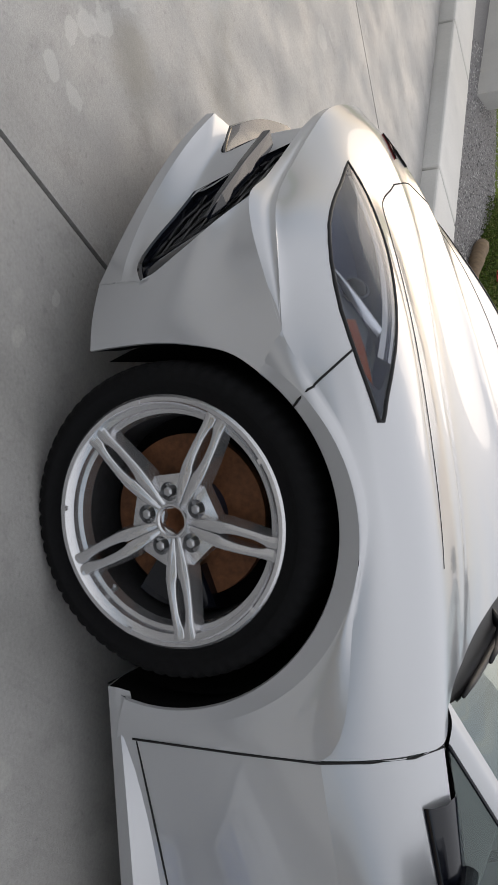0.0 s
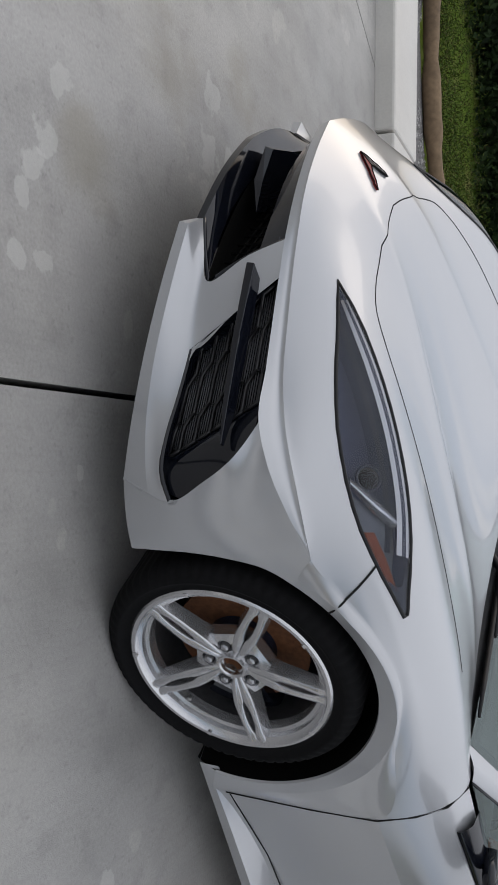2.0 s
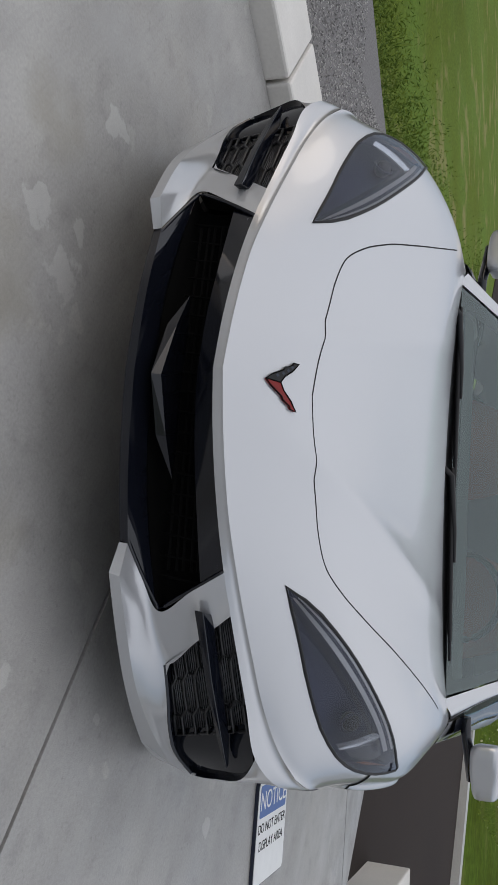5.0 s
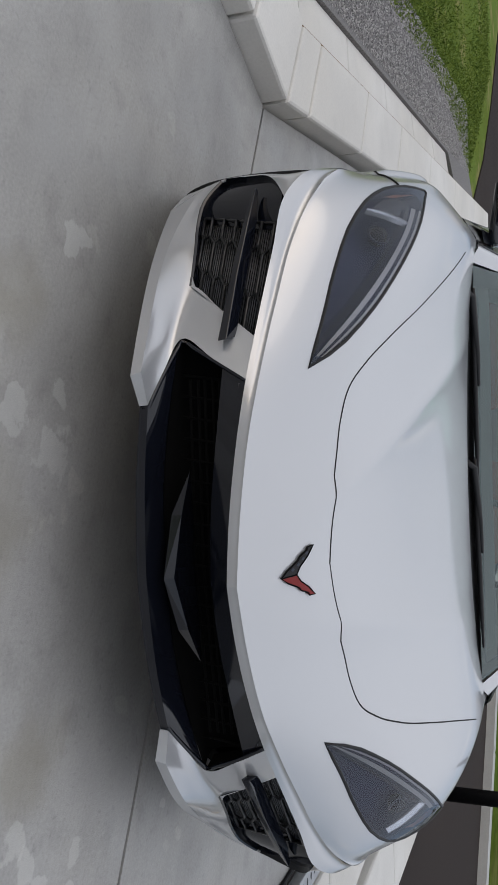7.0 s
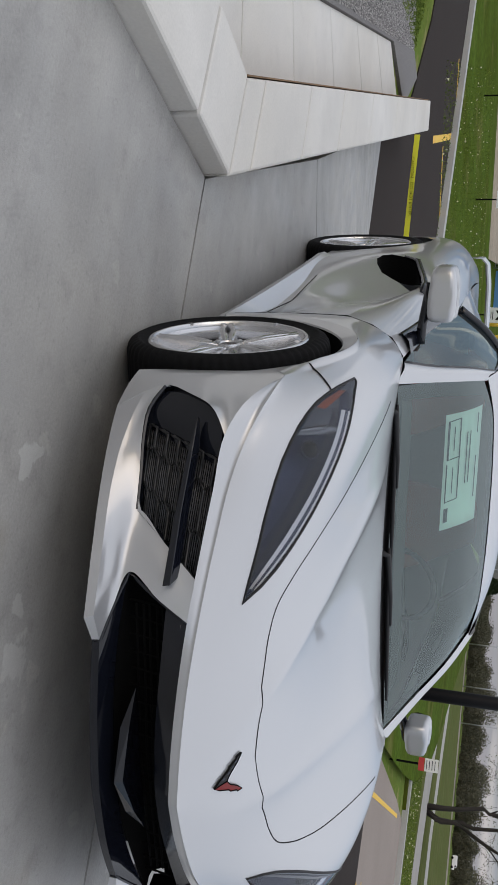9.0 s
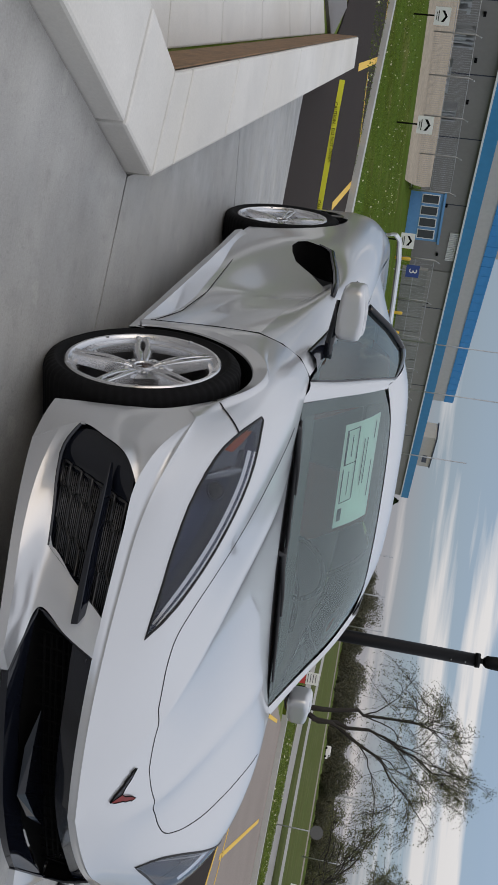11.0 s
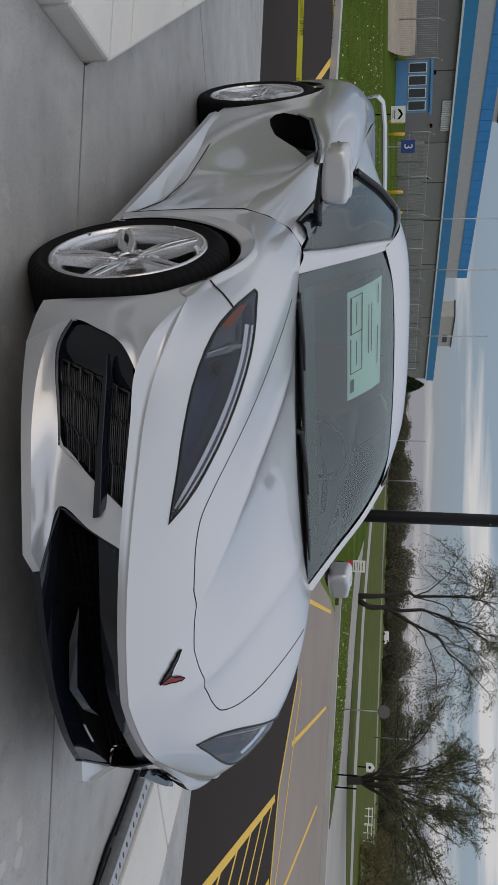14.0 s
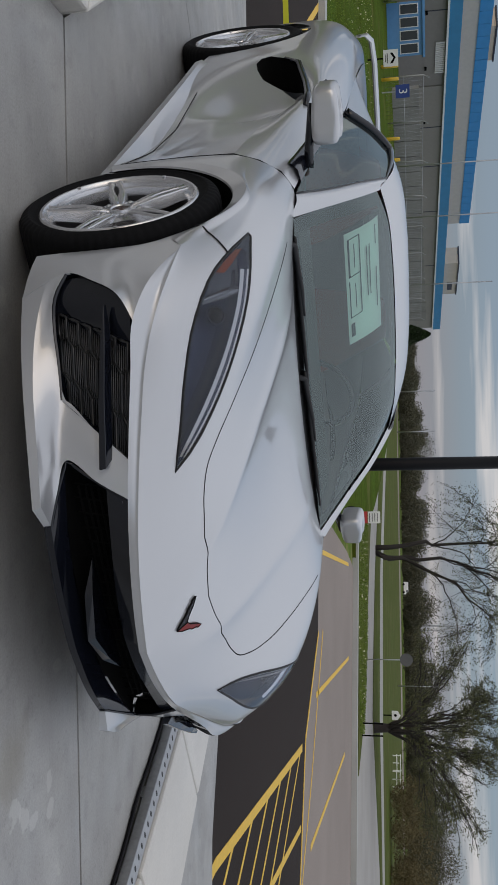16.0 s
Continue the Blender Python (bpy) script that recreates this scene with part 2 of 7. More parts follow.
def prism(bm, outline, z0, z1, m=None):
    """An upright prism over a plan outline; z1 may be a function of (x, y)."""
    top = z1 if callable(z1) else (lambda x, y: z1)
    bot = z0 if callable(z0) else (lambda x, y: z0)
    lo = [bm.verts.new((x, y, bot(x, y))) for x, y in outline]
    hi = [bm.verts.new((x, y, top(x, y))) for x, y in outline]
    n = len(outline)
    bm.faces.new(lo[::-1])
    bm.faces.new(hi)
    for i in range(n):
        bm.faces.new((lo[i], lo[(i + 1) % n], hi[(i + 1) % n], hi[i]))
    if m is not None:
        bmesh.ops.transform(bm, matrix=m, verts=lo + hi)
    return lo + hi


def tube(bm, pts, r, seg=8, closed=False):
    """A round bar along points; r is one radius or one per point."""
    pts = [Vector(p) for p in pts]
    rs = r if isinstance(r, (list, tuple)) else [r] * len(pts)
    rings = []
    for i, p in enumerate(pts):
        a, b = pts[max(i - 1, 0)], pts[min(i + 1, len(pts) - 1)]
        if closed:
            a, b = pts[i - 1], pts[(i + 1) % len(pts)]
        d = (b - a).normalized()
        side = d.cross(Vector((0, 0, 1)) if abs(d.z) < 0.9 else Vector((1, 0, 0))).normalized()
        up = side.cross(d)
        rings.append([bm.verts.new(p + rs[i] * (math.cos(k * math.tau / seg) * side + math.sin(k * math.tau / seg) * up)) for k in range(seg)])
    last = len(rings) if closed else len(rings) - 1
    for i in range(last):
        A, B = rings[i], rings[(i + 1) % len(rings)]
        for k in range(seg):
            bm.faces.new((A[k], A[(k + 1) % seg], B[(k + 1) % seg], B[k]))
    if not closed:
        bm.faces.new(rings[0][::-1])
        bm.faces.new(rings[-1])


def spline(P, n):
    """n points along a Catmull-Rom curve through the points P, evenly by knots' chord length."""
    P = np.array(P, float)
    if len(P) == 2:
        return P[0] + np.linspace(0, 1, n)[:, None] * (P[1] - P[0])
    d = np.maximum(np.linalg.norm(np.diff(P, axis=0), axis=1), 1e-6)
    k = np.r_[0, np.cumsum(d)]
    m = np.empty_like(P)
    s = np.diff(P, axis=0) / d[:, None]
    m[1:-1] = (s[:-1] * d[1:, None] + s[1:] * d[:-1, None]) / (d[1:] + d[:-1])[:, None]
    m[0], m[-1] = s[0] * 1.5 - m[1] * 0.5, s[-1] * 1.5 - m[-2] * 0.5
    t = np.linspace(0, k[-1], n)
    i = np.clip(np.searchsorted(k, t, side="right") - 1, 0, len(P) - 2)
    u = ((t - k[i]) / d[i])[:, None]
    h = d[i][:, None]
    return (2 * u**3 - 3 * u**2 + 1) * P[i] + (u**3 - 2 * u**2 + u) * h * m[i] + (3 * u**2 - 2 * u**3) * P[i + 1] + (u**3 - u**2) * h * m[i + 1]


def knots(P, n):
    """As spline(), but with the same number of steps between each two points, so that rows of a net keep in step."""
    P = np.array(P, float)
    if len(P) == 2:
        return spline(P, n + 1)
    d = np.maximum(np.linalg.norm(np.diff(P, axis=0), axis=1), 1e-6)
    m = np.empty_like(P)
    s = np.diff(P, axis=0) / d[:, None]
    m[1:-1] = (s[:-1] * d[1:, None] + s[1:] * d[:-1, None]) / (d[1:] + d[:-1])[:, None]
    m[0], m[-1] = s[0] * 1.5 - m[1] * 0.5, s[-1] * 1.5 - m[-2] * 0.5
    out = []
    for i in range(len(P) - 1):
        for j in range(n + (i == len(P) - 2)):
            u = j / n
            out.append((2 * u**3 - 3 * u**2 + 1) * P[i] + (u**3 - 2 * u**2 + u) * d[i] * m[i] + (3 * u**2 - 2 * u**3) * P[i + 1] + (u**3 - u**2) * d[i] * m[i + 1])
    return np.array(out)


def net(rows, nu=6, nv=6):
    """A grid of points through rows of control points of equal length."""
    R = np.array([knots(r, nv) for r in rows])
    return np.stack([knots(R[:, j], nu) for j in range(R.shape[1])], 1)


def sheet(bm, G, flip=False, mirror=True):
    """Quads over a grid of points, and over its mirror image across the car's middle."""
    for sgn in ((1, -1) if mirror else (1,)):
        V = [[bm.verts.new((p[0], sgn * p[1], p[2])) for p in row] for row in G]
        for i in range(len(V) - 1):
            for j in range(len(V[0]) - 1):
                bm.faces.new((V[i][j], V[i + 1][j], V[i + 1][j + 1], V[i][j + 1]))
    return bm

# ---- ground, pad and walls ----
LOW = -0.25      # the road and lawns lie below the pad


def structure(name, bm, mat, label, smooth=False, bevel=0.0):
    return tagged(part(name, bm, mat, None, label, smooth, bevel), category=name.split("_")[0], kind="structure")


bm = bmesh.new()
prism(bm, [(-900, -900), (900, -900), (900, 900), (-900, 900)], LOW - 0.5, LOW - 0.02)
structure("ground", bm, GRASS, "mown green lawn around the display pad")
bm = bmesh.new()
prism(bm, [(-7.6, -1.55), (-9.4, -1.64), (-10.7, -2.1), (-11.5, -2.52), (-12.9, -3.22), (-14.6, -4.45), (-21.4, -10.5), (-30, -9.6), (-21.4, -3.25), (-15.3, 1.2), (-11.1, 5.9), (-9.3, 7.4), (-7.65, 8.7), (-5.4, 8.4), (-3.7, 9.2), (2, 11.5), (30, 22), (36, 16), (-1.0, 4.15), (-1.7, 3.7)], LOW - 0.4, LOW)
structure("road", bm, ASPHALT, "fresh dark asphalt road beside the pad")
bm = bmesh.new()
prism(bm, [(-9.3, 7.4), (-10.6, 8.8), (-14.0, 12.4), (-15.6, 14.3), (-10.7, 17.1), (2, 24), (40, 46), (30, 22), (2, 11.5), (-3.7, 9.2), (-5.4, 8.4), (-7.65, 8.7)], LOW - 0.4, LOW - 0.004)
structure("parking_lot", bm, LOT, "worn pale asphalt parking lot")
# pad: two slabs with an open joint between them, and a sloping apron behind
def joint(a, b, gap):
    """The two edges of an open joint from a to b, left edge first."""
    d = (Vector(b) - Vector(a)).normalized()
    n = Vector((-d.y, d.x)) * gap / 2
    return [tuple(Vector(a) + n), tuple(Vector(b) + n)], [tuple(Vector(a) - n), tuple(Vector(b) - n)]


JA, JB = joint((-0.755, -1.40), (7.86, 11.56), 0.015)
bm = bmesh.new()
prism(bm, [JA[0], JA[1], (5, 9.6), (-0.4, 3.1), (-1.9, 2.1), (-2.925, 2.1), (-2.925, -1.415)], -0.5, 0)
structure("pad_floor", bm, CONCRETE, "grey trowelled concrete display pad")
J2, J3 = joint((0.74, -2.36), (16.6, 6.4), 0.008)
bm = bmesh.new()
prism(bm, [JB[1], JB[0], J2[0], J2[1]], -0.5, 0)
structure("pad_floor_front", bm, CONCRETE, "grey trowelled concrete display pad")
bm = bmesh.new()
prism(bm, [J3[1], J3[0], (1.6, -2.9), (14, -10.6)], -0.5, 0)
structure("pad_floor_side", bm, CONCRETE, "pale trowelled concrete display pad")
bm = bmesh.new()
prism(bm, [(-2.936, 2.1), (-3.1, 2.1), (-7.6, -1.58), (-2.936, -1.415)], -0.6, lambda x, y: (x + 2.936) * 0.052)
structure("apron_floor", bm, CONCRETE, "pale concrete apron sloping to the road")


def wall(name, front, back, cuts, z1, label):
    """A low wall between two plan lines, cast in blocks that meet in open joints."""
    w = tagged(new(name), label, "wall", kind="structure")
    A, B = (Vector(front[0]), Vector(front[1])), (Vector(back[0]), Vector(back[1]))
    g = 0.007 / (A[1] - A[0]).length
    stops = [0.0, *cuts, 1.0]
    for s0, s1 in zip(stops, stops[1:]):
        u0, u1 = s0 + (g if s0 else 0), s1 - (g if s1 < 1 else 0)
        q = [A[0].lerp(A[1], u0), A[0].lerp(A[1], u1), B[0].lerp(B[1], u1), B[0].lerp(B[1], u0)]
        bm = bmesh.new()
        prism(bm, [tuple(p) for p in q], -0.8, z1)
        part("wall_block", bm, WALLC, w, smooth=False, bevel=0.014)
    return w


wall("wall_right", [(-0.76, -1.405), (-9.3, -1.60)], [(-1.04, -1.775), (-9.4, -1.95)], [0.035, 0.15, 0.27, 0.42, 0.60, 0.80], 0.10, "low pale precast concrete wall beside the car")
wall("wall_front", [(-0.752, -1.410), (9.9, -8.20)], [(-1.035, -1.785), (9.6, -8.65)], [0.032, 0.115, 0.21, 0.31, 0.42, 0.55, 0.7, 0.85], 0.10, "low pale precast concrete wall at an angle")
wall("wall_left", [(1.7, 1.585), (-2.9, 2.02)], [(1.7, 2.42), (-2.9, 2.16)], [0.22, 0.40, 0.58, 0.78], 0.075, "low pale concrete wall beside the steel rail")
wall("wall_left_outer", [(-1.0, 2.27), (-5.2, 2.40)], [(-1.0, 2.72), (-5.2, 3.0)], [0.3, 0.65], 0.10, "low pale concrete wall along the road")
wall("wall_back", [(2.85, -6.17), (9.0, -11.4)], [(2.85, -6.75), (8.7, -11.8)], [0.2, 0.45, 0.7], 0.02, "low pale concrete wall beyond the gravel")
wall("ledge", [(-1.06, -1.80), (-8.9, -1.955)], [(-1.3, -2.41), (-8.15, -2.53)], [0.14, 0.30, 0.48, 0.66, 0.84], -0.255, "lower pale concrete ledge behind the wall")
STAIN = material("brown_stained_face", (0.27, 0.155, 0.07), 0.85, grain=0.4, grain_scale=35, stain=0.35, stain_scale=6)
bm = bmesh.new()
prism(bm, [(-1.06, -1.782), (-9.35, -1.955), (-9.35, -1.962), (-1.06, -1.789)], -0.25, 0.082)
structure("trim_inner_face", bm, STAIN, "brown stained inner face of the low wall")
bm = bmesh.new()
prism(bm, [(-3.0, -1.4505), (-9.28, -1.5940), (-9.28, -1.600), (-3.0, -1.4570)], -0.6, -0.035)
structure("trim_soil_face", bm, STAIN, "brown earth face under the cap of the low wall")
bm = bmesh.new()
prism(bm, [(-1.0, -1.9), (-1.32, -2.415), (-3.2, -2.445), (-8.2, -2.535), (-9.4, -1.9), (-10.9, -2.3), (-10.4, -2.6), (-9.4, -2.92), (-7.9, -3.12), (-4.6, -3.1), (-3.1, -4.3), (-2.2, -4.6), (-0.4, -4.25), (0.6, -4.6), (1.4, -5.75), (1.9, -6.9), (3.2, -7.4), (9, -11), (9.5, -8.7), (1.36, -3.36)], -0.8, LOW + 0.02)
structure("gravel_bed_ground", bm, GRAVEL, "bed of grey gravel behind the low wall")

# loose stones on the bed, the nearest stretch
rng = np.random.default_rng(4)
verts, faces = [], []
for k in range(46000):
    x, t = rng.uniform(-10.3, 3.4), rng.random()
    near = -3.36 - (x - 1.36) * 0.64 if x > -1.0 else -2.45 - 0.016 * (-1.0 - x)
    far = (-4.3 if x < 0.4 else -4.3 - (x - 0.4) * 1.6) if x > -3.1 else -3.1 + 0.22 * max(0, -8.0 - x)
    y = near + (min(far, near - 0.9) - near) * t
    r = rng.uniform(0.005, 0.013)
    q = rng.normal(0, 1, (4, 3))
    i = len(verts)
    c = np.array((x, y, LOW + 0.022))
    verts += [tuple(c + np.array(v) * r * rng.uniform(0.7, 1.2)) for v in ((1, 0, 0.1), (-0.5, 0.86, 0), (-0.5, -0.86, 0.05), (0.1, 0, 0.8))]
    faces += [(i, i + 1, i + 3), (i + 1, i + 2, i + 3), (i + 2, i, i + 3)]
me = bpy.data.meshes.new("gravel_stones")
me.from_pydata(verts, [], faces)
STONE = material("gravel_stone", (0.30, 0.285, 0.28), 0.9)
n_, l_ = STONE.node_tree.nodes, STONE.node_tree.links
g_ = n_.new("ShaderNodeNewGeometry")
r_ = n_.new("ShaderNodeValToRGB")
r_.color_ramp.elements[0].color, r_.color_ramp.elements[1].color = (0.08, 0.075, 0.075, 1), (0.50, 0.48, 0.46, 1)
l_.new(g_.outputs["Random Per Island"], r_.inputs["Fac"])
l_.new(r_.outputs["Color"], n_["Principled BSDF"].inputs["Base Color"])
me.materials.append(STONE)
tagged(new("gravel_stones", me), "loose grey crushed gravel beside the wall", "gravel", kind="stuff")

# ---- the car: nose towards +x, its left towards +y, front axle at the origin ----
car = new("sports_car")
tagged(car, "silver-white mid-engined sports car parked on a concrete pad", "car")
# lengthwise lines of the nose and bonnet, from the middle outwards, each from the nose edge to the scuttle
TOP = [
    [(1.028, 0, 0.477), (0.930, 0, 0.550), (0.790, 0, 0.617), (0.60, 0, 0.658), (0.35, 0, 0.699), (0.10, 0, 0.732), (-0.15, 0, 0.763), (-0.365, 0, 0.788)],
    [(1.000, 0.13, 0.480), (0.905, 0.13, 0.552), (0.760, 0.14, 0.622), (0.58, 0.17, 0.664), (0.34, 0.20, 0.708), (0.10, 0.24, 0.745), (-0.15, 0.28, 0.775), (-0.37, 0.33, 0.793)],
    [(0.940, 0.30, 0.486), (0.860, 0.29, 0.548), (0.730, 0.29, 0.616), (0.57, 0.33, 0.666), (0.335, 0.39, 0.725), (0.10, 0.45, 0.773), (-0.15, 0.51, 0.800), (-0.385, 0.56, 0.802)],
    [(0.860, 0.430, 0.491), (0.800, 0.44, 0.555), (0.690, 0.44, 0.627), (0.55, 0.49, 0.679), (0.33, 0.58, 0.749), (0.10, 0.655, 0.797), (-0.15, 0.715, 0.820), (-0.40, 0.733, 0.820)],
    [(0.755, 0.59, 0.503), (0.715, 0.592, 0.562), (0.615, 0.60, 0.650), (0.495, 0.66, 0.712), (0.30, 0.758, 0.781), (0.08, 0.795, 0.808), (-0.15, 0.80, 0.823), (-0.447, 0.80, 0.822)],
    [(0.665, 0.73, 0.520), (0.622, 0.752, 0.575), (0.546, 0.797, 0.634), (0.45, 0.838, 0.674), (0.315, 0.876, 0.712), (0.13, 0.887, 0.757), (-0.11, 0.882, 0.778), (-0.447, 0.868, 0.781)],
    [(0.605, 0.815, 0.542), (0.552, 0.843, 0.584), (0.460, 0.879, 0.620), (0.363, 0.893, 0.655), (0.257, 0.903, 0.695), (0.09, 0.914, 0.743), (-0.12, 0.918, 0.753), (-0.4475, 0.913, 0.711)],
    [(0.535, 0.882, 0.568), (0.455, 0.913, 0.581), (0.362, 0.926, 0.586), (0.272, 0.923, 0.632), (0.155, 0.927, 0.700), (0.02, 0.932, 0.733), (-0.16, 0.938, 0.702), (-0.448, 0.942, 0.620)],
]


def eased(rows, degree=4):
    """Lengthwise lines drawn through their points as smooth curves of low degree; the ends stay."""
    out = []
    for r in rows:
        P = np.array(r, float)
        t = np.r_[0, np.cumsum(np.linalg.norm(np.diff(P, axis=0), axis=1))]
        t = t / t[-1]
        w = np.ones(len(t))
        w[0] = w[-1] = 12
        w[1] = 3
        C = np.polynomial.polynomial.polyfit(t, P, degree, w=w)
        Q = np.polynomial.polynomial.polyval(t, C).T
        Q[0], Q[-1] = P[0], P[-1]
        out.append([tuple(p) for p in Q])
    return out


def fair(G, times=480, corner=True):
    """Takes the waves out of a grid of points, and holds its rim."""
    G = G.copy()
    i, j = np.indices(G.shape[:2])
    calm = np.clip((np.hypot(i - i.max(), j) - 1) / 7, 0, 1)[..., None] if corner else 1.0
    for k in range(2 * times):
        f = 0.5 if k % 2 == 0 else -0.50
        d = np.zeros_like(G)
        d[1:-1, 1:-1] = (G[:-2, 1:-1] + G[2:, 1:-1] + G[1:-1, :-2] + G[1:-1, 2:]) / 4 - G[1:-1, 1:-1]
        if corner:
            d[0, 1:-1, 0::2] = ((2 * G[1, 1:-1] + G[0, :-2] + G[0, 2:]) / 4 - G[0, 1:-1])[:, 0::2]
        G += f * d * calm
    return G


def ridge(G):
    """The two soft folds that run back over the bonnet from beside the badge."""
    x = G[..., 0]
    line = 0.10 + 0.30 * np.clip(0.93 - x, 0, 2)
    d = np.sqrt((G[..., 1] - line) ** 2 + 0.006 ** 2)
    h = 0.015 * np.clip((0.97 - x) / 0.25, 0, 1) * np.clip((x + 0.48) / 0.45, 0, 1)
    G[..., 2] += h * np.exp(-d / 0.050)
    return G


def punch(bm, outline, i, j, keep=lambda c: True):
    """Cuts an outline, seen along the third axis, out of a sheet."""
    n = len(outline)
    k = 3 - i - j
    lo = [min(p[c] for p in outline) - 0.03 for c in (0, 1)]
    hi = [max(p[c] for p in outline) + 0.03 for c in (0, 1)]

    def near(f):
        c = f.calc_center_median()
        return lo[0] < c[i] < hi[0] and lo[1] < c[j] < hi[1] and keep(c)

    for a, b in zip(outline, outline[1:] + outline[:1]):
        d = Vector((0, 0, 0))
        d[i], d[j] = b[0] - a[0], b[1] - a[1]
        axis = Vector((0, 0, 0))
        axis[k] = 1
        at = Vector((0, 0, 0))
        at[i], at[j] = a
        faces = [f for f in bm.faces if near(f)]
        geom = list({v for f in faces for v in f.verts}) + list({e for f in faces for e in f.edges}) + faces
        bmesh.ops.bisect_plane(bm, geom=geom, dist=1e-5, plane_co=at, plane_no=d.cross(axis).normalized())

    def inside(c):
        x, y, odd = c[i], c[j], False
        for (x0, y0), (x1, y1) in zip(outline, outline[1:] + outline[:1]):
            if (y0 > y) != (y1 > y) and x < (x1 - x0) * (y - y0) / (y1 - y0) + x0:
                odd = not odd
        return odd

    dead = [f for f in bm.faces if near(f) and inside(f.calc_center_median())]
    bmesh.ops.delete(bm, geom=dead, context="FACES")


LAMP_CORNERS = [[(0.772, 0.437), (0.69, 0.478), (0.60, 0.545), (0.45, 0.675), (0.33, 0.775), (0.27, 0.822)], [(0.27, 0.822), (0.225, 0.852), (0.185, 0.872), (0.175, 0.878), (0.182, 0.882)], [(0.182, 0.882), (0.321, 0.878), (0.43, 0.853), (0.505, 0.815), (0.571, 0.757), (0.635, 0.667), (0.700, 0.555), (0.772, 0.437)]]
LAMP = [tuple(p) for c, n in zip(LAMP_CORNERS, (12, 8, 16)) for p in spline([(*q, 0) for q in c], n)[:-1, :2]]
bm = bmesh.new()
sheet(bm, ridge(fair(net(eased(TOP[:6]) + eased(TOP[6:7], 5) + TOP[7:], 8, 8), 900)))
bmesh.ops.recalc_face_normals(bm, faces=bm.faces)
from mathutils.bvhtree import BVHTree
skin = BVHTree.FromBMesh(bm)


def on_skin(x, y, lift=0.0):
    """The point of the nose and bonnet above a place in the plan."""
    p, n, _, _ = skin.ray_cast(Vector((x, y, 1.5)), Vector((0, 0, -1)))
    if p is None:
        p, n, _, _ = skin.find_nearest(Vector((x, y, 0.6)))
    if n.z < 0:
        n = -n
    return p + lift * n


for sgn in (1, -1):
    punch(bm, [(x, sgn * y) for x, y in LAMP], 0, 1, lambda c: c.z > (0.615 if c.x < 0.62 else 0.57))
front_bm = bm

# flank round the front wheel, and the bumper corner ahead of it
Z_F, R_R, Z_R, X_R = 0.325, 0.388, 0.340, -2.723


def arch(r, cx, cz, y, a0, a1, n):
    return [(cx + r * math.cos(radians(a0 + (a1 - a0) * i / n)), y, cz + r * math.sin(radians(a0 + (a1 - a0) * i / n))) for i in range(n + 1)]


outer = [(0.362, 0.926, 0.586), (0.272, 0.923, 0.632), (0.155, 0.927, 0.700), (0.02, 0.932, 0.733), (-0.16, 0.938, 0.702), (-0.45, 0.942, 0.620), (-0.452, 0.944, 0.45), (-0.452, 0.938, 0.28), (-0.452, 0.934, 0.165)]
# wheel opening: radius, half-width and the flat band round it, by angle
outer = knots(outer, 8)
ARCH_A = np.degrees(np.unwrap(np.arctan2(outer[:, 2] - Z_F, outer[:, 0])))


def by_angle(xs, ys, degree=5):
    """A smooth curve through a few values by angle."""
    u = np.linspace(xs[0], xs[-1], 40)
    return np.polyval(np.polyfit((u - 120) / 85, np.interp(u, xs, ys), degree), (ARCH_A - 120) / 85)


ARCH_R = by_angle((35, 60, 90, 115, 135, 160, 180, 205), (0.355, 0.351, 0.355, 0.354, 0.358, 0.369, 0.377, 0.392))
BAND = by_angle((35, 62, 85, 115, 140, 165, 205), (0.022, 0.036, 0.044, 0.043, 0.040, 0.030, 0.016))
WIDE = by_angle((35, 115, 150, 180, 205), (0.926, 0.929, 0.939, 0.944, 0.942))
FLARE = np.clip((ARCH_A - 35.8) / 22, 0, 1) * by_angle((35, 60, 115, 160, 205), (0.012, 0.018, 0.018, 0.006, 0.001))


def ring_at(extra, y):
    a, r = np.radians(ARCH_A), ARCH_R + extra
    return np.stack([r * np.cos(a), y, Z_F + r * np.sin(a)], 1)


inner = [tuple(p) for p in ring_at(0 * BAND, WIDE)]
# crease round the nose, E0, and the lower edge of the bevel beneath it, E2
E0 = [r[0] for r in TOP] + [TOP[7][1], TOP[7][2]]
E2 = [(1.030, 0, 0.456), (1.008, 0.13, 0.459), (0.952, 0.29, 0.463), (0.882, 0.425, 0.467), (0.790, 0.575, 0.475), (0.708, 0.715, 0.486), (0.642, 0.835, 0.497), (0.565, 0.893, 0.522), (0.46, 0.919, 0.556), (0.362, 0.9265, 0.5845)]
E2 = [(x - 0.009 * w, y - 0.004 * w * (y > 0), z - 0.004 * w) for (x, y, z), w in zip(E2, (1, 1, 1, 1, 1, 0.9, 0.5, 0, 0, 0))]
# vertical edge beside the vent, and the front edge of the wheel opening
FCOR = [E2[6], (0.590, 0.889, 0.450), (0.535, 0.907, 0.372), (0.487, 0.912, 0.283), (0.492, 0.890, 0.222), (0.499, 0.848, 0.142)]
FTOP = [inner[0], (0.325, 0.925, 0.480), (0.350, 0.926, 0.390), (0.359, 0.925, 0.305), (0.358, 0.922, 0.225), (0.354, 0.916, 0.153)]


def between(f, swell):
    return [tuple((1 - f) * a + f * b + (swell if k == 1 else 0) for k, (a, b) in enumerate(zip(p, q))) for p, q in zip(FCOR, FTOP)]


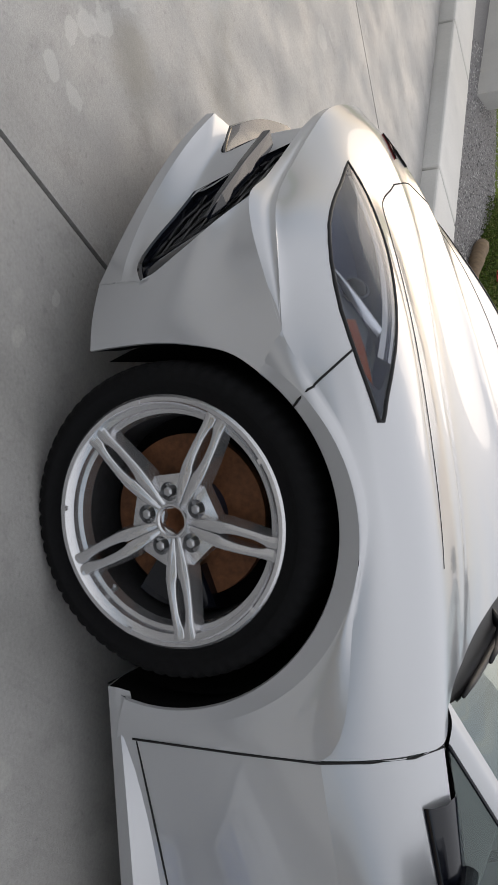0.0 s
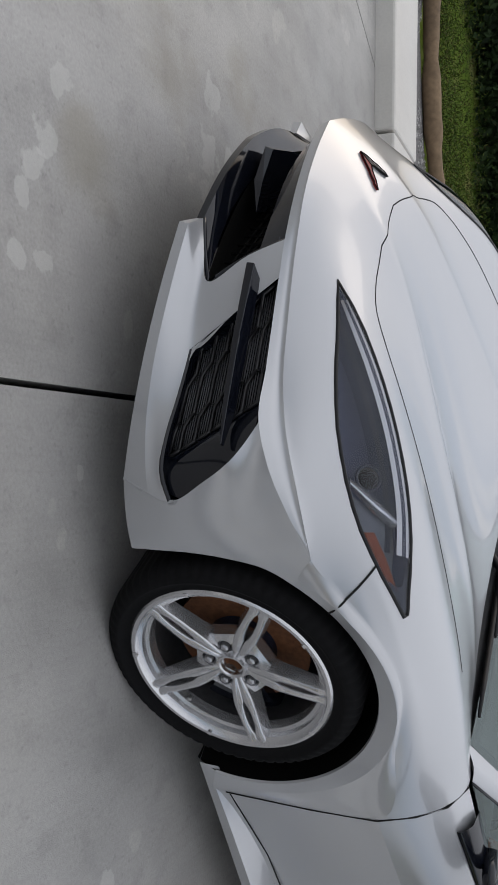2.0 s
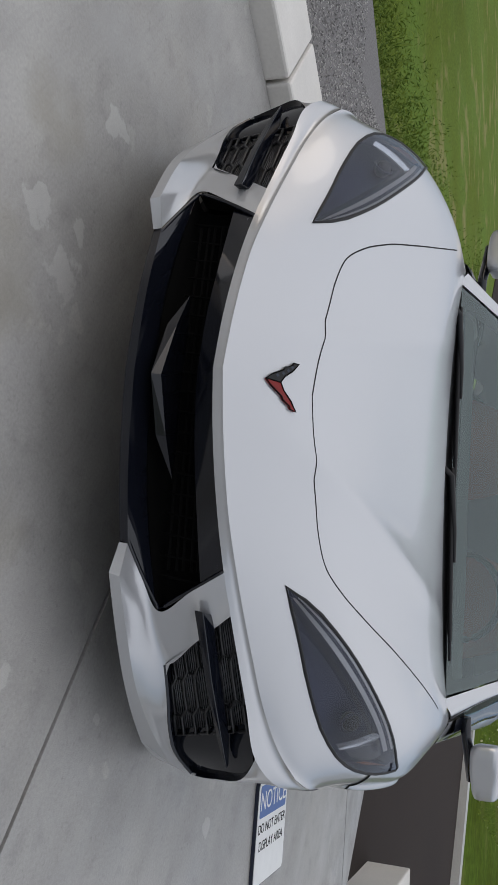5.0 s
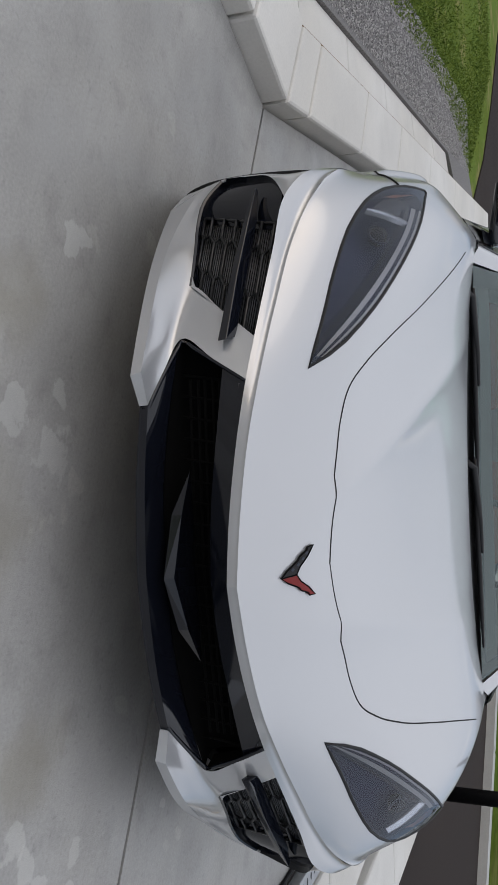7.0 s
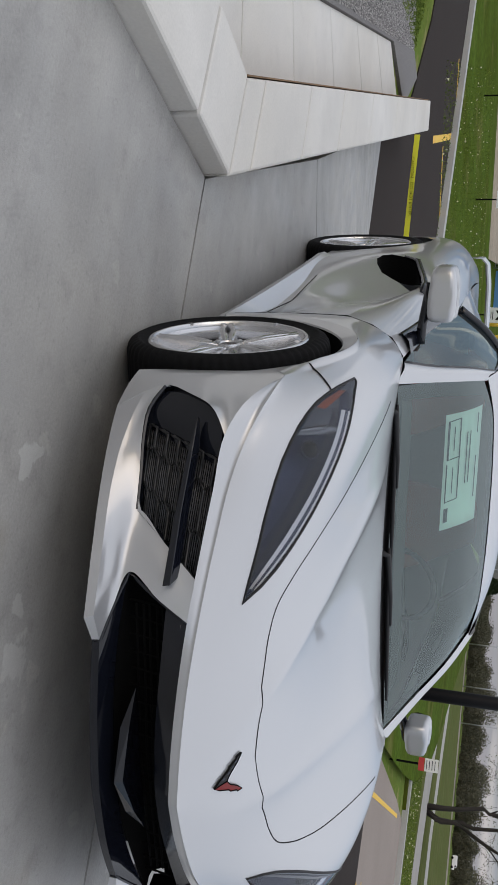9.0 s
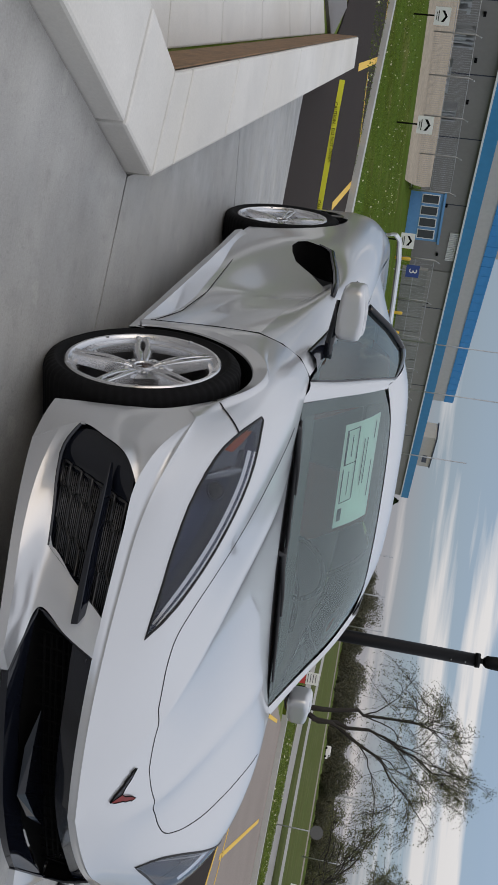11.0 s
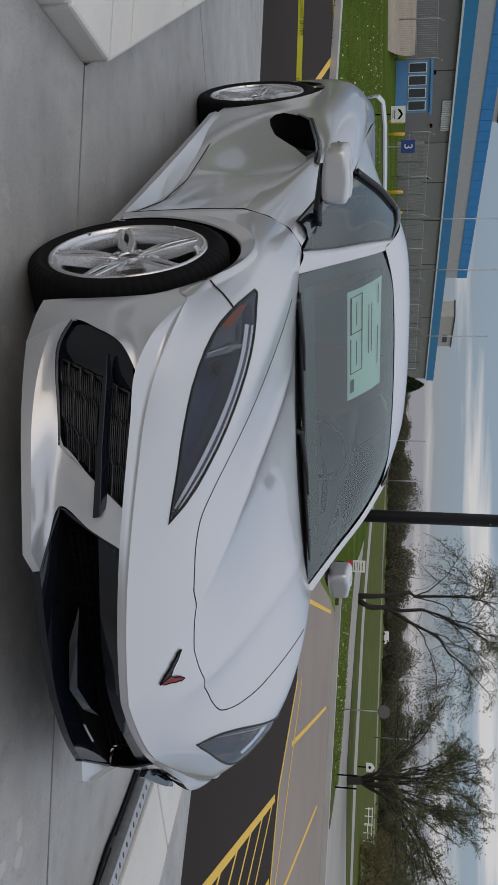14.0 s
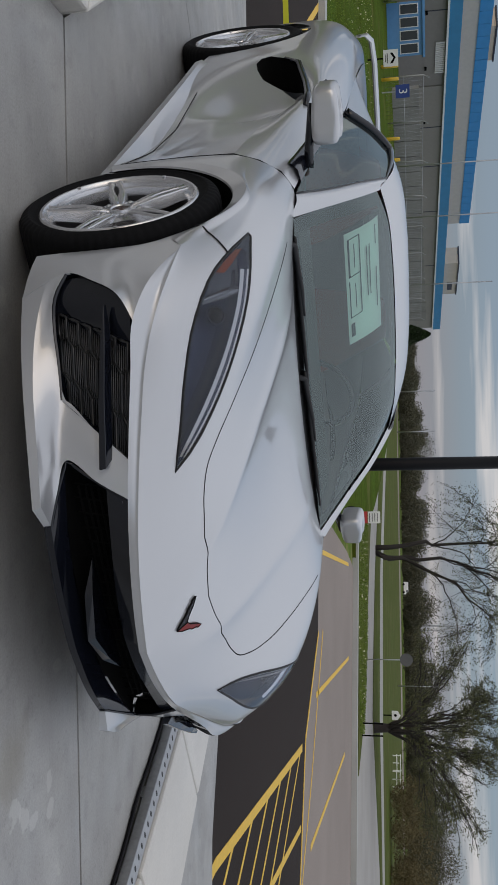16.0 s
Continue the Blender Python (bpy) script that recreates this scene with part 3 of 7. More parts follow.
FA, FMID, FQ = between(0.25, 0.006), between(0.5, 0.009), between(0.78, 0.006)
FA[0], FMID[0], FQ[0] = E2[7], E2[8], E2[9]
FLIP = [(x - 0.002, y - 0.006, z) for x, y, z in FTOP]
lip = ring_at(BAND, WIDE + FLARE)
WING = np.stack([outer + (lip - outer) * f + np.array((0, 0.012 * f * (1 - f), 0)) for f in np.linspace(0, 1, 7)])
lip = [tuple(p) for p in lip]
probe = bmesh.new()
sheet(probe, WING, mirror=False)
sheet(probe, np.array([lip, inner]), mirror=False)
wing_skin = BVHTree.FromBMesh(probe)
probe.free()


def on_wing(p):
    """The nearest point of the nose, the wing or its arch band."""
    return min((s_.find_nearest(p)[0] for s_ in (skin, wing_skin)), key=lambda q: (q - p).length)


for sgn in (1, -1):
    sheet(front_bm, WING * np.array((1, sgn, 1)), mirror=False)
bmesh.ops.remove_doubles(front_bm, verts=front_bm.verts, dist=0.0012)
part("front_body", front_bm, PAINT, car)
for sgn in (1, -1):
    k = np.array((1, sgn, 1))
    bm = bmesh.new()
    sheet(bm, np.array([lip, inner]) * k, mirror=False)
    sheet(bm, np.array([inner, [(x * 0.992, y - 0.006, Z_F + (z - Z_F) * 0.992) for x, y, z in inner]]) * k, mirror=False)
    bmesh.ops.remove_doubles(bm, verts=bm.verts, dist=0.0005)
    part("arch_lip", bm, PAINT, car, smooth="auto")
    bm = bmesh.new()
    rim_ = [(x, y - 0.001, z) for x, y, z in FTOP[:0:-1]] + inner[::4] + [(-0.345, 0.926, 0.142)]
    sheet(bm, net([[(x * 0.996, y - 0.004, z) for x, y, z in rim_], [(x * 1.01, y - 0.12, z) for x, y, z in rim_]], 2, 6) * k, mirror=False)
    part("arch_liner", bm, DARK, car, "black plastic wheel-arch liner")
    bm = bmesh.new()
    sheet(bm, net([FCOR, FA, FMID, FQ, FTOP], 6, 7) * k, mirror=False)
    sheet(bm, net([FTOP, FLIP], 2, 7) * k, mirror=False)
    tube(bm, [tuple(p) for p in knots(FCOR, 7)[20:36] * k - np.array((0.002, 0.0015 * sgn, 0))], 0.0036, 8)
    bmesh.ops.remove_doubles(bm, verts=bm.verts, dist=0.0015)
    part("front_wing_flank", bm, PAINT, car, smooth="auto")

# materials of the car
CLEAR = bpy.data.materials.new("clear_lens")
CLEAR.use_nodes = True


def glaze(m, tint, gloss=(1, 1, 1), ior=1.5):
    """Thin glass: tinted see-through with a mirror skin by the Fresnel law."""
    n, l = m.node_tree.nodes, m.node_tree.links
    n.clear()
    o, mix, tr, gl, fr = (n.new("ShaderNode" + k) for k in ("OutputMaterial", "MixShader", "BsdfTransparent", "BsdfGlossy", "Fresnel"))
    tr.inputs["Color"].default_value = (*tint, 1)
    gl.inputs["Roughness"].default_value = 0.02
    gl.inputs["Color"].default_value = (*gloss, 1)
    fr.inputs["IOR"].default_value = ior
    l.new(fr.outputs["Fac"], mix.inputs["Fac"])
    l.new(tr.outputs["BSDF"], mix.inputs[1])
    l.new(gl.outputs["BSDF"], mix.inputs[2])
    l.new(mix.outputs["Shader"], o.inputs["Surface"])


glaze(CLEAR, (0.90, 0.92, 0.96), (0.85, 0.88, 0.93), 1.48)
LAMPBOWL = material("lamp_bowl", (0.012, 0.018, 0.050), 0.4, 0.2)
LAMPFIN = material("lamp_fin", (0.028, 0.032, 0.05), 0.35, 0.3)
LAMPSTRIP = material("running_light_silver", (0.46, 0.46, 0.47), 0.32, 0.6)
LAMPSIDE = material("lamp_side_bowl", (0.09, 0.095, 0.11), 0.35, 0.4)
AMBER = material("amber_reflector", (0.34, 0.08, 0.03), 0.3, coat=0.6, grain=0.3, grain_scale=300)
LAMPGREY = material("lamp_housing", (0.022, 0.027, 0.048), 0.3, 0.2, grain=0.2, grain_scale=40)
LAMPSILVER = material("lamp_chrome", (0.55, 0.56, 0.58), 0.22, 0.9, grain=0.2, grain_scale=120)
SIDE = [
    [(-0.45, 0.80, 0.822), (-0.45, 0.868, 0.782), (-0.45, 0.912, 0.71), (-0.45, 0.942, 0.62), (-0.45, 0.944, 0.45), (-0.45, 0.938, 0.28), (-0.45, 0.934, 0.165)],
    [(-0.90, 0.80, 0.862), (-0.90, 0.850, 0.838), (-0.90, 0.915, 0.75), (-0.90, 0.918, 0.66), (-0.90, 0.885, 0.42), (-0.90, 0.865, 0.26), (-0.90, 0.880, 0.165)],
    [(-1.25, 0.79, 0.905), (-1.25, 0.845, 0.875), (-1.25, 0.915, 0.80), (-1.25, 0.878, 0.70), (-1.25, 0.845, 0.44), (-1.25, 0.855, 0.27), (-1.25, 0.880, 0.17)],
    [(-1.50, 0.78, 0.940), (-1.50, 0.850, 0.905), (-1.50, 0.912, 0.835), (-1.50, 0.835, 0.73), (-1.50, 0.815, 0.46), (-1.50, 0.865, 0.29), (-1.50, 0.890, 0.17)],
    [(-1.95, 0.76, 0.960), (-1.95, 0.865, 0.930), (-1.95, 0.945, 0.835), (-1.95, 0.962, 0.70), (-1.95, 0.955, 0.47), (-1.95, 0.940, 0.30), (-1.95, 0.930, 0.18)],
    [(-2.30, 0.74, 0.965), (-2.30, 0.862, 0.940), (-2.30, 0.955, 0.840), (-2.30, 0.972, 0.70), (-2.30, 0.962, 0.48), (-2.30, 0.950, 0.32), (-2.30, 0.940, 0.20)],
    [(-2.72, 0.71, 0.968), (-2.72, 0.84, 0.945), (-2.72, 0.945, 0.850), (-2.72, 0.970, 0.73), (-2.72, 0.965, 0.52), (-2.72, 0.955, 0.36), (-2.72, 0.940, 0.25)],
    [(-3.20, 0.66, 0.975), (-3.20, 0.79, 0.955), (-3.20, 0.905, 0.86), (-3.20, 0.940, 0.73), (-3.20, 0.935, 0.52), (-3.20, 0.915, 0.36), (-3.20, 0.90, 0.25)],
    [(-3.58, 0.60, 0.985), (-3.58, 0.70, 0.97), (-3.58, 0.81, 0.88), (-3.58, 0.84, 0.73), (-3.58, 0.83, 0.52), (-3.58, 0.81, 0.38), (-3.58, 0.79, 0.28)],
]
INTAKE = [(-1.80, 0.560), (-1.70, 0.66), (-1.52, 0.787), (-1.66, 0.772), (-1.91, 0.722), (-1.985, 0.65), (-2.035, 0.58), (-2.01, 0.535), (-1.95, 0.515), (-1.88, 0.527)]
# the door folds along one sharp line that runs back to the intake
GS = [fair(net([r[:4] for r in SIDE], 7, 7), 60, False), fair(net([r[3:] for r in SIDE], 7, 7), 60, False)]
probe = bmesh.new()
for G in GS:
    sheet(probe, G)
flank_skin = BVHTree.FromBMesh(probe)
probe.free()


def on_flank(x, z, sgn, lift=0.0):
    """The point of the car's side beside a place in its elevation."""
    p, n, _, _ = flank_skin.ray_cast(Vector((x, sgn * 1.5, z)), Vector((0, -sgn, 0)))
    if p is None:
        p, n, _, _ = flank_skin.find_nearest(Vector((x, sgn * 0.92, z)))
    return p + Vector((0, sgn, 0)) * lift


rear_arch = [(x, z) for x, y, z in arch(R_R, X_R, Z_R, 0, 0, 348, 29)]
for sgn in (1, -1):
    bm = bmesh.new()
    for G in GS:
        sheet(bm, G * np.array((1, sgn, 1)), mirror=False)
    punch(bm, rear_arch, 0, 2)
    punch(bm, INTAKE, 0, 2)
    part("side_body", bm, PAINT, car)
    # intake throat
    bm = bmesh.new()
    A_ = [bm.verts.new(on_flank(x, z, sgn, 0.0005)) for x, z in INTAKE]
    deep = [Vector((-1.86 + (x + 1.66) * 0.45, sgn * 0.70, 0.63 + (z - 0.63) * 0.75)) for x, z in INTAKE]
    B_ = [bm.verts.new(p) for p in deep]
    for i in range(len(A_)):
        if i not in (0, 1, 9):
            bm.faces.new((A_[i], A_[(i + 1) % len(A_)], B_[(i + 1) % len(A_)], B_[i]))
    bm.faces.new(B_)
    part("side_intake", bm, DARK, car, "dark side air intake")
    # the door's skin runs on into the intake
    bm = bmesh.new()
    lead = [on_flank(*INTAKE[i], sgn, 0.0005) for i in (9, 0, 1, 2)]
    tail = [deep[i] for i in (9, 0, 1, 2)]
    half = [p.lerp(q, 0.45) + Vector((0, sgn * 0.035, 0)) for p, q in zip(lead, tail)]
    sheet(bm, net([[tuple(p) for p in r] for r in (lead, half, tail)], 6, 5), mirror=False)
    part("intake_ramp", bm, PAINT, car)
    bm = bmesh.new()
    tube(bm, [on_flank(x, z, sgn, 0.002) for x, z in ((-1.22, 0.812), (-1.40, 0.805), (-1.64, 0.780), (-1.90, 0.728), (-1.985, 0.655))], [0.012, 0.018, 0.019, 0.015, 0.006], 8)
    part("intake_blade", bm, BLACK, car, "gloss black blade above the side intake")
    # sill
    bm = bmesh.new()
    S0 = [(-0.352, 0.934, 0.205), (-0.50, 0.912, 0.215), (-0.90, 0.850, 0.228), (-1.30, 0.835, 0.235), (-1.75, 0.88, 0.240), (-2.15, 0.94, 0.245)]
    S1 = [(-0.345, 0.938, 0.175), (-0.50, 0.936, 0.178), (-0.90, 0.934, 0.182), (-1.30, 0.936, 0.185), (-1.75, 0.944, 0.190), (-2.20, 0.955, 0.195)]
    S2 = [(-0.345, 0.934, 0.152), (-0.50, 0.926, 0.146), (-0.90, 0.922, 0.142), (-1.30, 0.924, 0.144), (-1.75, 0.932, 0.152), (-2.20, 0.946, 0.16)]
    S3 = [(x, 0.80, 0.135) for x, y, z in S2]
    for U, W_ in ((S0, S1), (S1, S2), (S2, S3)):
        sheet(bm, net([U, W_], 3, 6) * np.array((1, sgn, 1)), mirror=False)
    bmesh.ops.remove_doubles(bm, verts=bm.verts, dist=0.0008)
    part("sill", bm, PAINT, car, smooth="auto")
    bm = bmesh.new()
    tube(bm, [(-0.452, sgn * y, z) for y, z in ((0.936, 0.205), (0.939, 0.28), (0.945, 0.45), (0.9435, 0.62))] + [(-0.452, sgn * 0.914, 0.71), (-0.452, sgn * 0.870, 0.782), (-0.452, sgn * 0.803, 0.823)], 0.0026, 5)
    part("door_gap", bm, SEAM, car)
    bm = bmesh.new()
    tube(bm, [on_flank(x, z, sgn, -0.001) for x, z in ((-0.457, 0.213), (-0.8, 0.232), (-1.2, 0.245), (-1.7, 0.255))], 0.0024, 5)
    part("door_gap", bm, SEAM, car)
    # black moulding under the window
    bm = bmesh.new()
    upper = [[(x, y - 0.004, z + 0.010) for x, y, z in (q[0],)][0] for q in SIDE[:4]]
    outer_ = [tuple(a + 0.95 * (b - a) + d for a, b, d in zip(q[0], q[1], (0, 0.006, 0.012))) for q in SIDE[:4]]
    upper[0], outer_[0] = (tuple(Vector(p[0]).lerp(Vector(p[1]), 0.22)) for p in (upper, outer_))
    under_ = [(x, y + 0.001, z - 0.014) for x, y, z in outer_]
    sheet(bm, net([upper, outer_, under_], 2, 6) * np.array((1, sgn, 1)), mirror=False)
    part("waist_moulding", bm, BLACK, car, "gloss black waist moulding")

# cabin
WS = [
    [(-0.46, 0, 0.800), (-0.455, 0.33, 0.806), (-0.43, 0.56, 0.812), (-0.40, 0.712, 0.817)],
    [(-0.66, 0, 0.945), (-0.66, 0.33, 0.945), (-0.64, 0.53, 0.935), (-0.60, 0.678, 0.915)],
    [(-0.88, 0, 1.085), (-0.88, 0.30, 1.082), (-0.86, 0.48, 1.068), (-0.83, 0.633, 1.030)],
    [(-1.060, 0, 1.160), (-1.060, 0.28, 1.155), (-1.045, 0.45, 1.143), (-1.02, 0.588, 1.104)],
]
GLASS = bpy.data.materials.new("tinted_glass")
GLASS.use_nodes = True
glaze(GLASS, (0.68, 0.82, 0.78), (0.84, 0.95, 0.94), 1.9)
GW = net(WS, 7, 7)
bm = bmesh.new()
sheet(bm, GW)
bmesh.ops.remove_doubles(bm, verts=bm.verts, dist=0.0004)
windscreen = part("windscreen", bm, GLASS, car, "green-tinted windscreen")
windscreen.visible_shadow = False
# black printed border inside the glass
bm = bmesh.new()
full = np.concatenate([GW[:, ::-1] * np.array((1, -1, 1)), GW[:, 1:]], 1) + np.array((-0.004, 0, -0.003))
for i in range(full.shape[0] - 1):
    for j in range(full.shape[1] - 1):
        if i < 1 or i >= full.shape[0] - 3 or j < 3 or j >= full.shape[1] - 3:
            bm.faces.new([bm.verts.new(full[a, b]) for a, b in ((i, j), (i + 1, j), (i + 1, j + 1), (i, j + 1))])
bmesh.ops.remove_doubles(bm, verts=bm.verts, dist=0.0004)
FRIT = material("frit_black", (0.006, 0.006, 0.007), 0.6)
part("printed_border", bm, FRIT, windscreen)
ROOF = [
    [(-1.064, 0, 1.164), (-1.064, 0.28, 1.159), (-1.049, 0.45, 1.147), (-1.03, 0.60, 1.114)],
    [(-1.35, 0, 1.225), (-1.35, 0.28, 1.220), (-1.35, 0.45, 1.205), (-1.35, 0.580, 1.170)],
    [(-1.70, 0, 1.215), (-1.70, 0.28, 1.208), (-1.70, 0.45, 1.190), (-1.70, 0.570, 1.150)],
    [(-2.10, 0, 1.150), (-2.10, 0.28, 1.140), (-2.10, 0.45, 1.115), (-2.10, 0.60, 1.06)],
    [(-2.60, 0, 1.055), (-2.60, 0.28, 1.045), (-2.60, 0.48, 1.02), (-2.60, 0.68, 0.968)],
    [(-3.10, 0, 0.995), (-3.10, 0.28, 0.99), (-3.10, 0.48, 0.985), (-3.10, 0.66, 0.975)],
    [(-3.58, 0, 0.99), (-3.58, 0.28, 0.99), (-3.58, 0.45, 0.99), (-3.58, 0.60, 0.985)],
]
bm = bmesh.new()
sheet(bm, net(ROOF, 6, 5))
part("roof", bm, PAINT, car)
PE = [(-0.39, 0.735, 0.818), (-0.59, 0.695, 0.918), (-0.82, 0.648, 1.034), (-1.03, 0.603, 1.116)]
P2 = [(-0.455, 0.785, 0.828), (-0.660, 0.726, 0.925), (-0.888, 0.672, 1.041), (-1.125, 0.606, 1.140)]
PM = [tuple((a + b) / 2 + c for a, b, c in zip(p, q, (0.007, 0.009, 0.010))) for p, q in zip(PE, P2)]
SG = [
    P2,
    [(-0.90, 0.80, 0.872), (-1.02, 0.745, 0.955), (-1.12, 0.69, 1.05), (-1.27, 0.60, 1.152)],
    [(-1.25, 0.788, 0.912), (-1.30, 0.742, 0.99), (-1.36, 0.68, 1.07), (-1.43, 0.588, 1.158)],
    [(-1.62, 0.77, 0.955), (-1.62, 0.735, 1.00), (-1.62, 0.68, 1.07), (-1.62, 0.580, 1.150)],
]
QT = [[(-1.62, 0.77, 0.955), (-1.62, 0.735, 1.00), (-1.62, 0.68, 1.07), (-1.62, 0.580, 1.150)], [(-2.2, 0.745, 0.962), (-2.15, 0.72, 0.99), (-2.12, 0.67, 1.03), (-2.10, 0.60, 1.06)], [(-2.62, 0.72, 0.967), (-2.61, 0.71, 0.968), (-2.6, 0.70, 0.969), (-2.60, 0.68, 0.970)]]
for sgn in (1, -1):
    k = np.array((1, sgn, 1))
    bm = bmesh.new()
    sheet(bm, net([[(x + 0.002, y - 0.014, z - 0.002) for x, y, z in PE], PE, PM, P2], 4, 6) * k, mirror=False)
    part("windscreen_pillar", bm, PAINT, car)
    bm = bmesh.new()
    sheet(bm, net(SG, 6, 6) * k, mirror=False)
    sg_ = part("side_window", bm, GLASS, car, "tinted side window")
    sg_.visible_shadow = False
    bm = bmesh.new()
    rim_ = list(spline(P2, 14)) + list(spline([r[-1] for r in SG], 14))[1:] + list(spline(SG[-1][::-1], 10))[1:]
    tube(bm, [tuple(np.array(p) * k + np.array((0, 0.002 * sgn, 0))) for p in rim_], [0.004] * 14 + [0.005 + 0.018 * i / 13 for i in range(13)] + [0.023] * 9, 8)
    part("window_seal", bm, BLACK, sg_)
    bm = bmesh.new()
    sheet(bm, net(QT, 5, 5) * k, mirror=False)
    part("rear_quarter", bm, PAINT, car)
    # door mirror
    c = Vector((-0.765, sgn * 0.985, 0.930))
    bm = bmesh.new()
    bmesh.ops.create_uvsphere(bm, u_segments=28, v_segments=16, radius=1.0)
    for v in bm.verts:
        x, y, z = v.co
        s_ = 1 / max(1e-6, (abs(x) ** 6 + abs(y) ** 6 + abs(z) ** 6) ** (1 / 6))
        x, y, z = x * s_, y * s_, z * s_
        x = min(x, 0.9)
        taper = 1 - 0.18 * max(0, y * sgn)
        v.co = c + Vector((x * 0.078 * (1 if x > 0 else 0.9) - 0.035 * y * sgn, y * 0.098, z * 0.053 * taper + 0.008 * (x < 0)))
    mir = part("door_mirror", bm, PAINT, car, "white door mirror on a black foot")
    bm = bmesh.new()
    tube(bm, [(-0.70, sgn * 0.80, 0.858), (-0.72, sgn * 0.87, 0.862), (-0.745, sgn * 0.93, 0.872), (-0.77, sgn * 1.02, 0.880)], [0.020, 0.018, 0.020, 0.016], 10)
    part("mirror_foot", bm, BLACK, mir)
    bm = bmesh.new()
    tube(bm, [c + Vector((-0.062 - 0.035 * math.cos(a) , sgn * 0.088 * math.cos(a), 0.046 * math.sin(a))) for a in [i * math.tau / 20 for i in range(20)]], 0.008, 6, True)
    part("mirror_rim", bm, BLACK, mir)
# rear spoiler
bm = bmesh.new()
for sgn in (1, -1):
    rings = []
    for x, y, z, w, h in ((-3.34, 0.80, 0.960, 0.10, 0.016), (-3.44, 0.79, 1.000, 0.11, 0.016), (-3.50, 0.74, 1.035, 0.12, 0.017), (-3.52, 0.60, 1.050, 0.13, 0.018), (-3.52, 0.30, 1.056, 0.13, 0.018), (-3.52, 0.0, 1.058, 0.13, 0.018)):
        rings.append([bm.verts.new((x + dx * w, sgn * y, z + dz * h)) for dx, dz in ((0.5, -0.4), (0.5, 0.2), (0, 1), (-0.5, 0.9), (-0.5, -0.9), (0, -1))])
    for A_, B_ in zip(rings, rings[1:]):
        for i in range(6):
            bm.faces.new((A_[i], A_[(i + 1) % 6], B_[(i + 1) % 6], B_[i]))
part("rear_spoiler", bm, PAINT, car, smooth="auto")
# rear end
bm = bmesh.new()
sheet(bm, [[(-3.58, 0, 0.99), (-3.58, 0.30, 0.99), (-3.58, 0.60, 0.985), (-3.58, 0.81, 0.88)], [(-3.60, 0, 0.60), (-3.60, 0.30, 0.60), (-3.59, 0.60, 0.60), (-3.58, 0.83, 0.60)], [(-3.56, 0, 0.28), (-3.56, 0.30, 0.28), (-3.56, 0.60, 0.28), (-3.58, 0.79, 0.28)]])
part("tail_panel", bm, PAINT, car)

# cowl, wipers, cabin contents
bm = bmesh.new()
sheet(bm, net([[(-0.33, 0, 0.766), (-0.335, 0.33, 0.774), (-0.345, 0.56, 0.788), (-0.35, 0.70, 0.802)], [(-0.50, 0, 0.790), (-0.495, 0.33, 0.796), (-0.47, 0.56, 0.804), (-0.44, 0.70, 0.810)], [(-0.59, 0, 0.806), (-0.585, 0.33, 0.808), (-0.56, 0.56, 0.810), (-0.53, 0.68, 0.812)]], 3, 6))
part("cowl", bm, MATTE, car, "black plastic scuttle")
for y0, y1 in ((-0.06, 0.60), (-0.64, 0.02)):
    bm = bmesh.new()

    def base(y, up):
        f = min(abs(y) / 0.72, 1.0)
        return Vector((-0.452 + 0.048 * f * f - 0.050 * up, y, 0.806 + 0.014 * f * f + 0.036 * up + 0.004))
    line = [base(y0 + (y1 - y0) * f, -0.15 + 0.22 * f) for f in (0, 0.2, 0.4, 0.6, 0.8, 1)]
    tube(bm, line, [0.006, 0.010, 0.010, 0.009, 0.008, 0.004], 8)
    tube(bm, [base(y0, -0.9) + Vector((0, 0, -0.01)), base(y0 + 0.03, -0.25), base(y0 + 0.22, -0.05) + Vector((0, 0, 0.008)), base((y0 + y1) / 2, 0.0) + Vector((0, 0, 0.010))], [0.016, 0.013, 0.010, 0.006], 8)
    part("wiper", bm, MATTE, car, "black windscreen wiper")
SEAT = material("red_seat_leather", (0.34, 0.10, 0.06), 0.55, grain=0.2, grain_scale=60)
DASH = material("dashboard_leather", (0.10, 0.10, 0.105), 0.7, grain=0.2, grain_scale=60)
TRIM = material("cabin_leather", (0.42, 0.43, 0.43), 0.6, grain=0.2, grain_scale=60)
bm = bmesh.new()
sheet(bm, net([[(-0.50, 0, 0.775), (-0.50, 0.40, 0.78), (-0.48, 0.66, 0.785)], [(-0.75, 0, 0.83), (-0.76, 0.40, 0.835), (-0.74, 0.70, 0.83)], [(-0.92, 0, 0.80), (-0.92, 0.40, 0.80), (-0.92, 0.74, 0.80)], [(-0.95, 0, 0.55), (-0.95, 0.40, 0.55), (-0.95, 0.76, 0.55)]], 5, 5))
part("dashboard", bm, DASH, car, "dark dashboard")
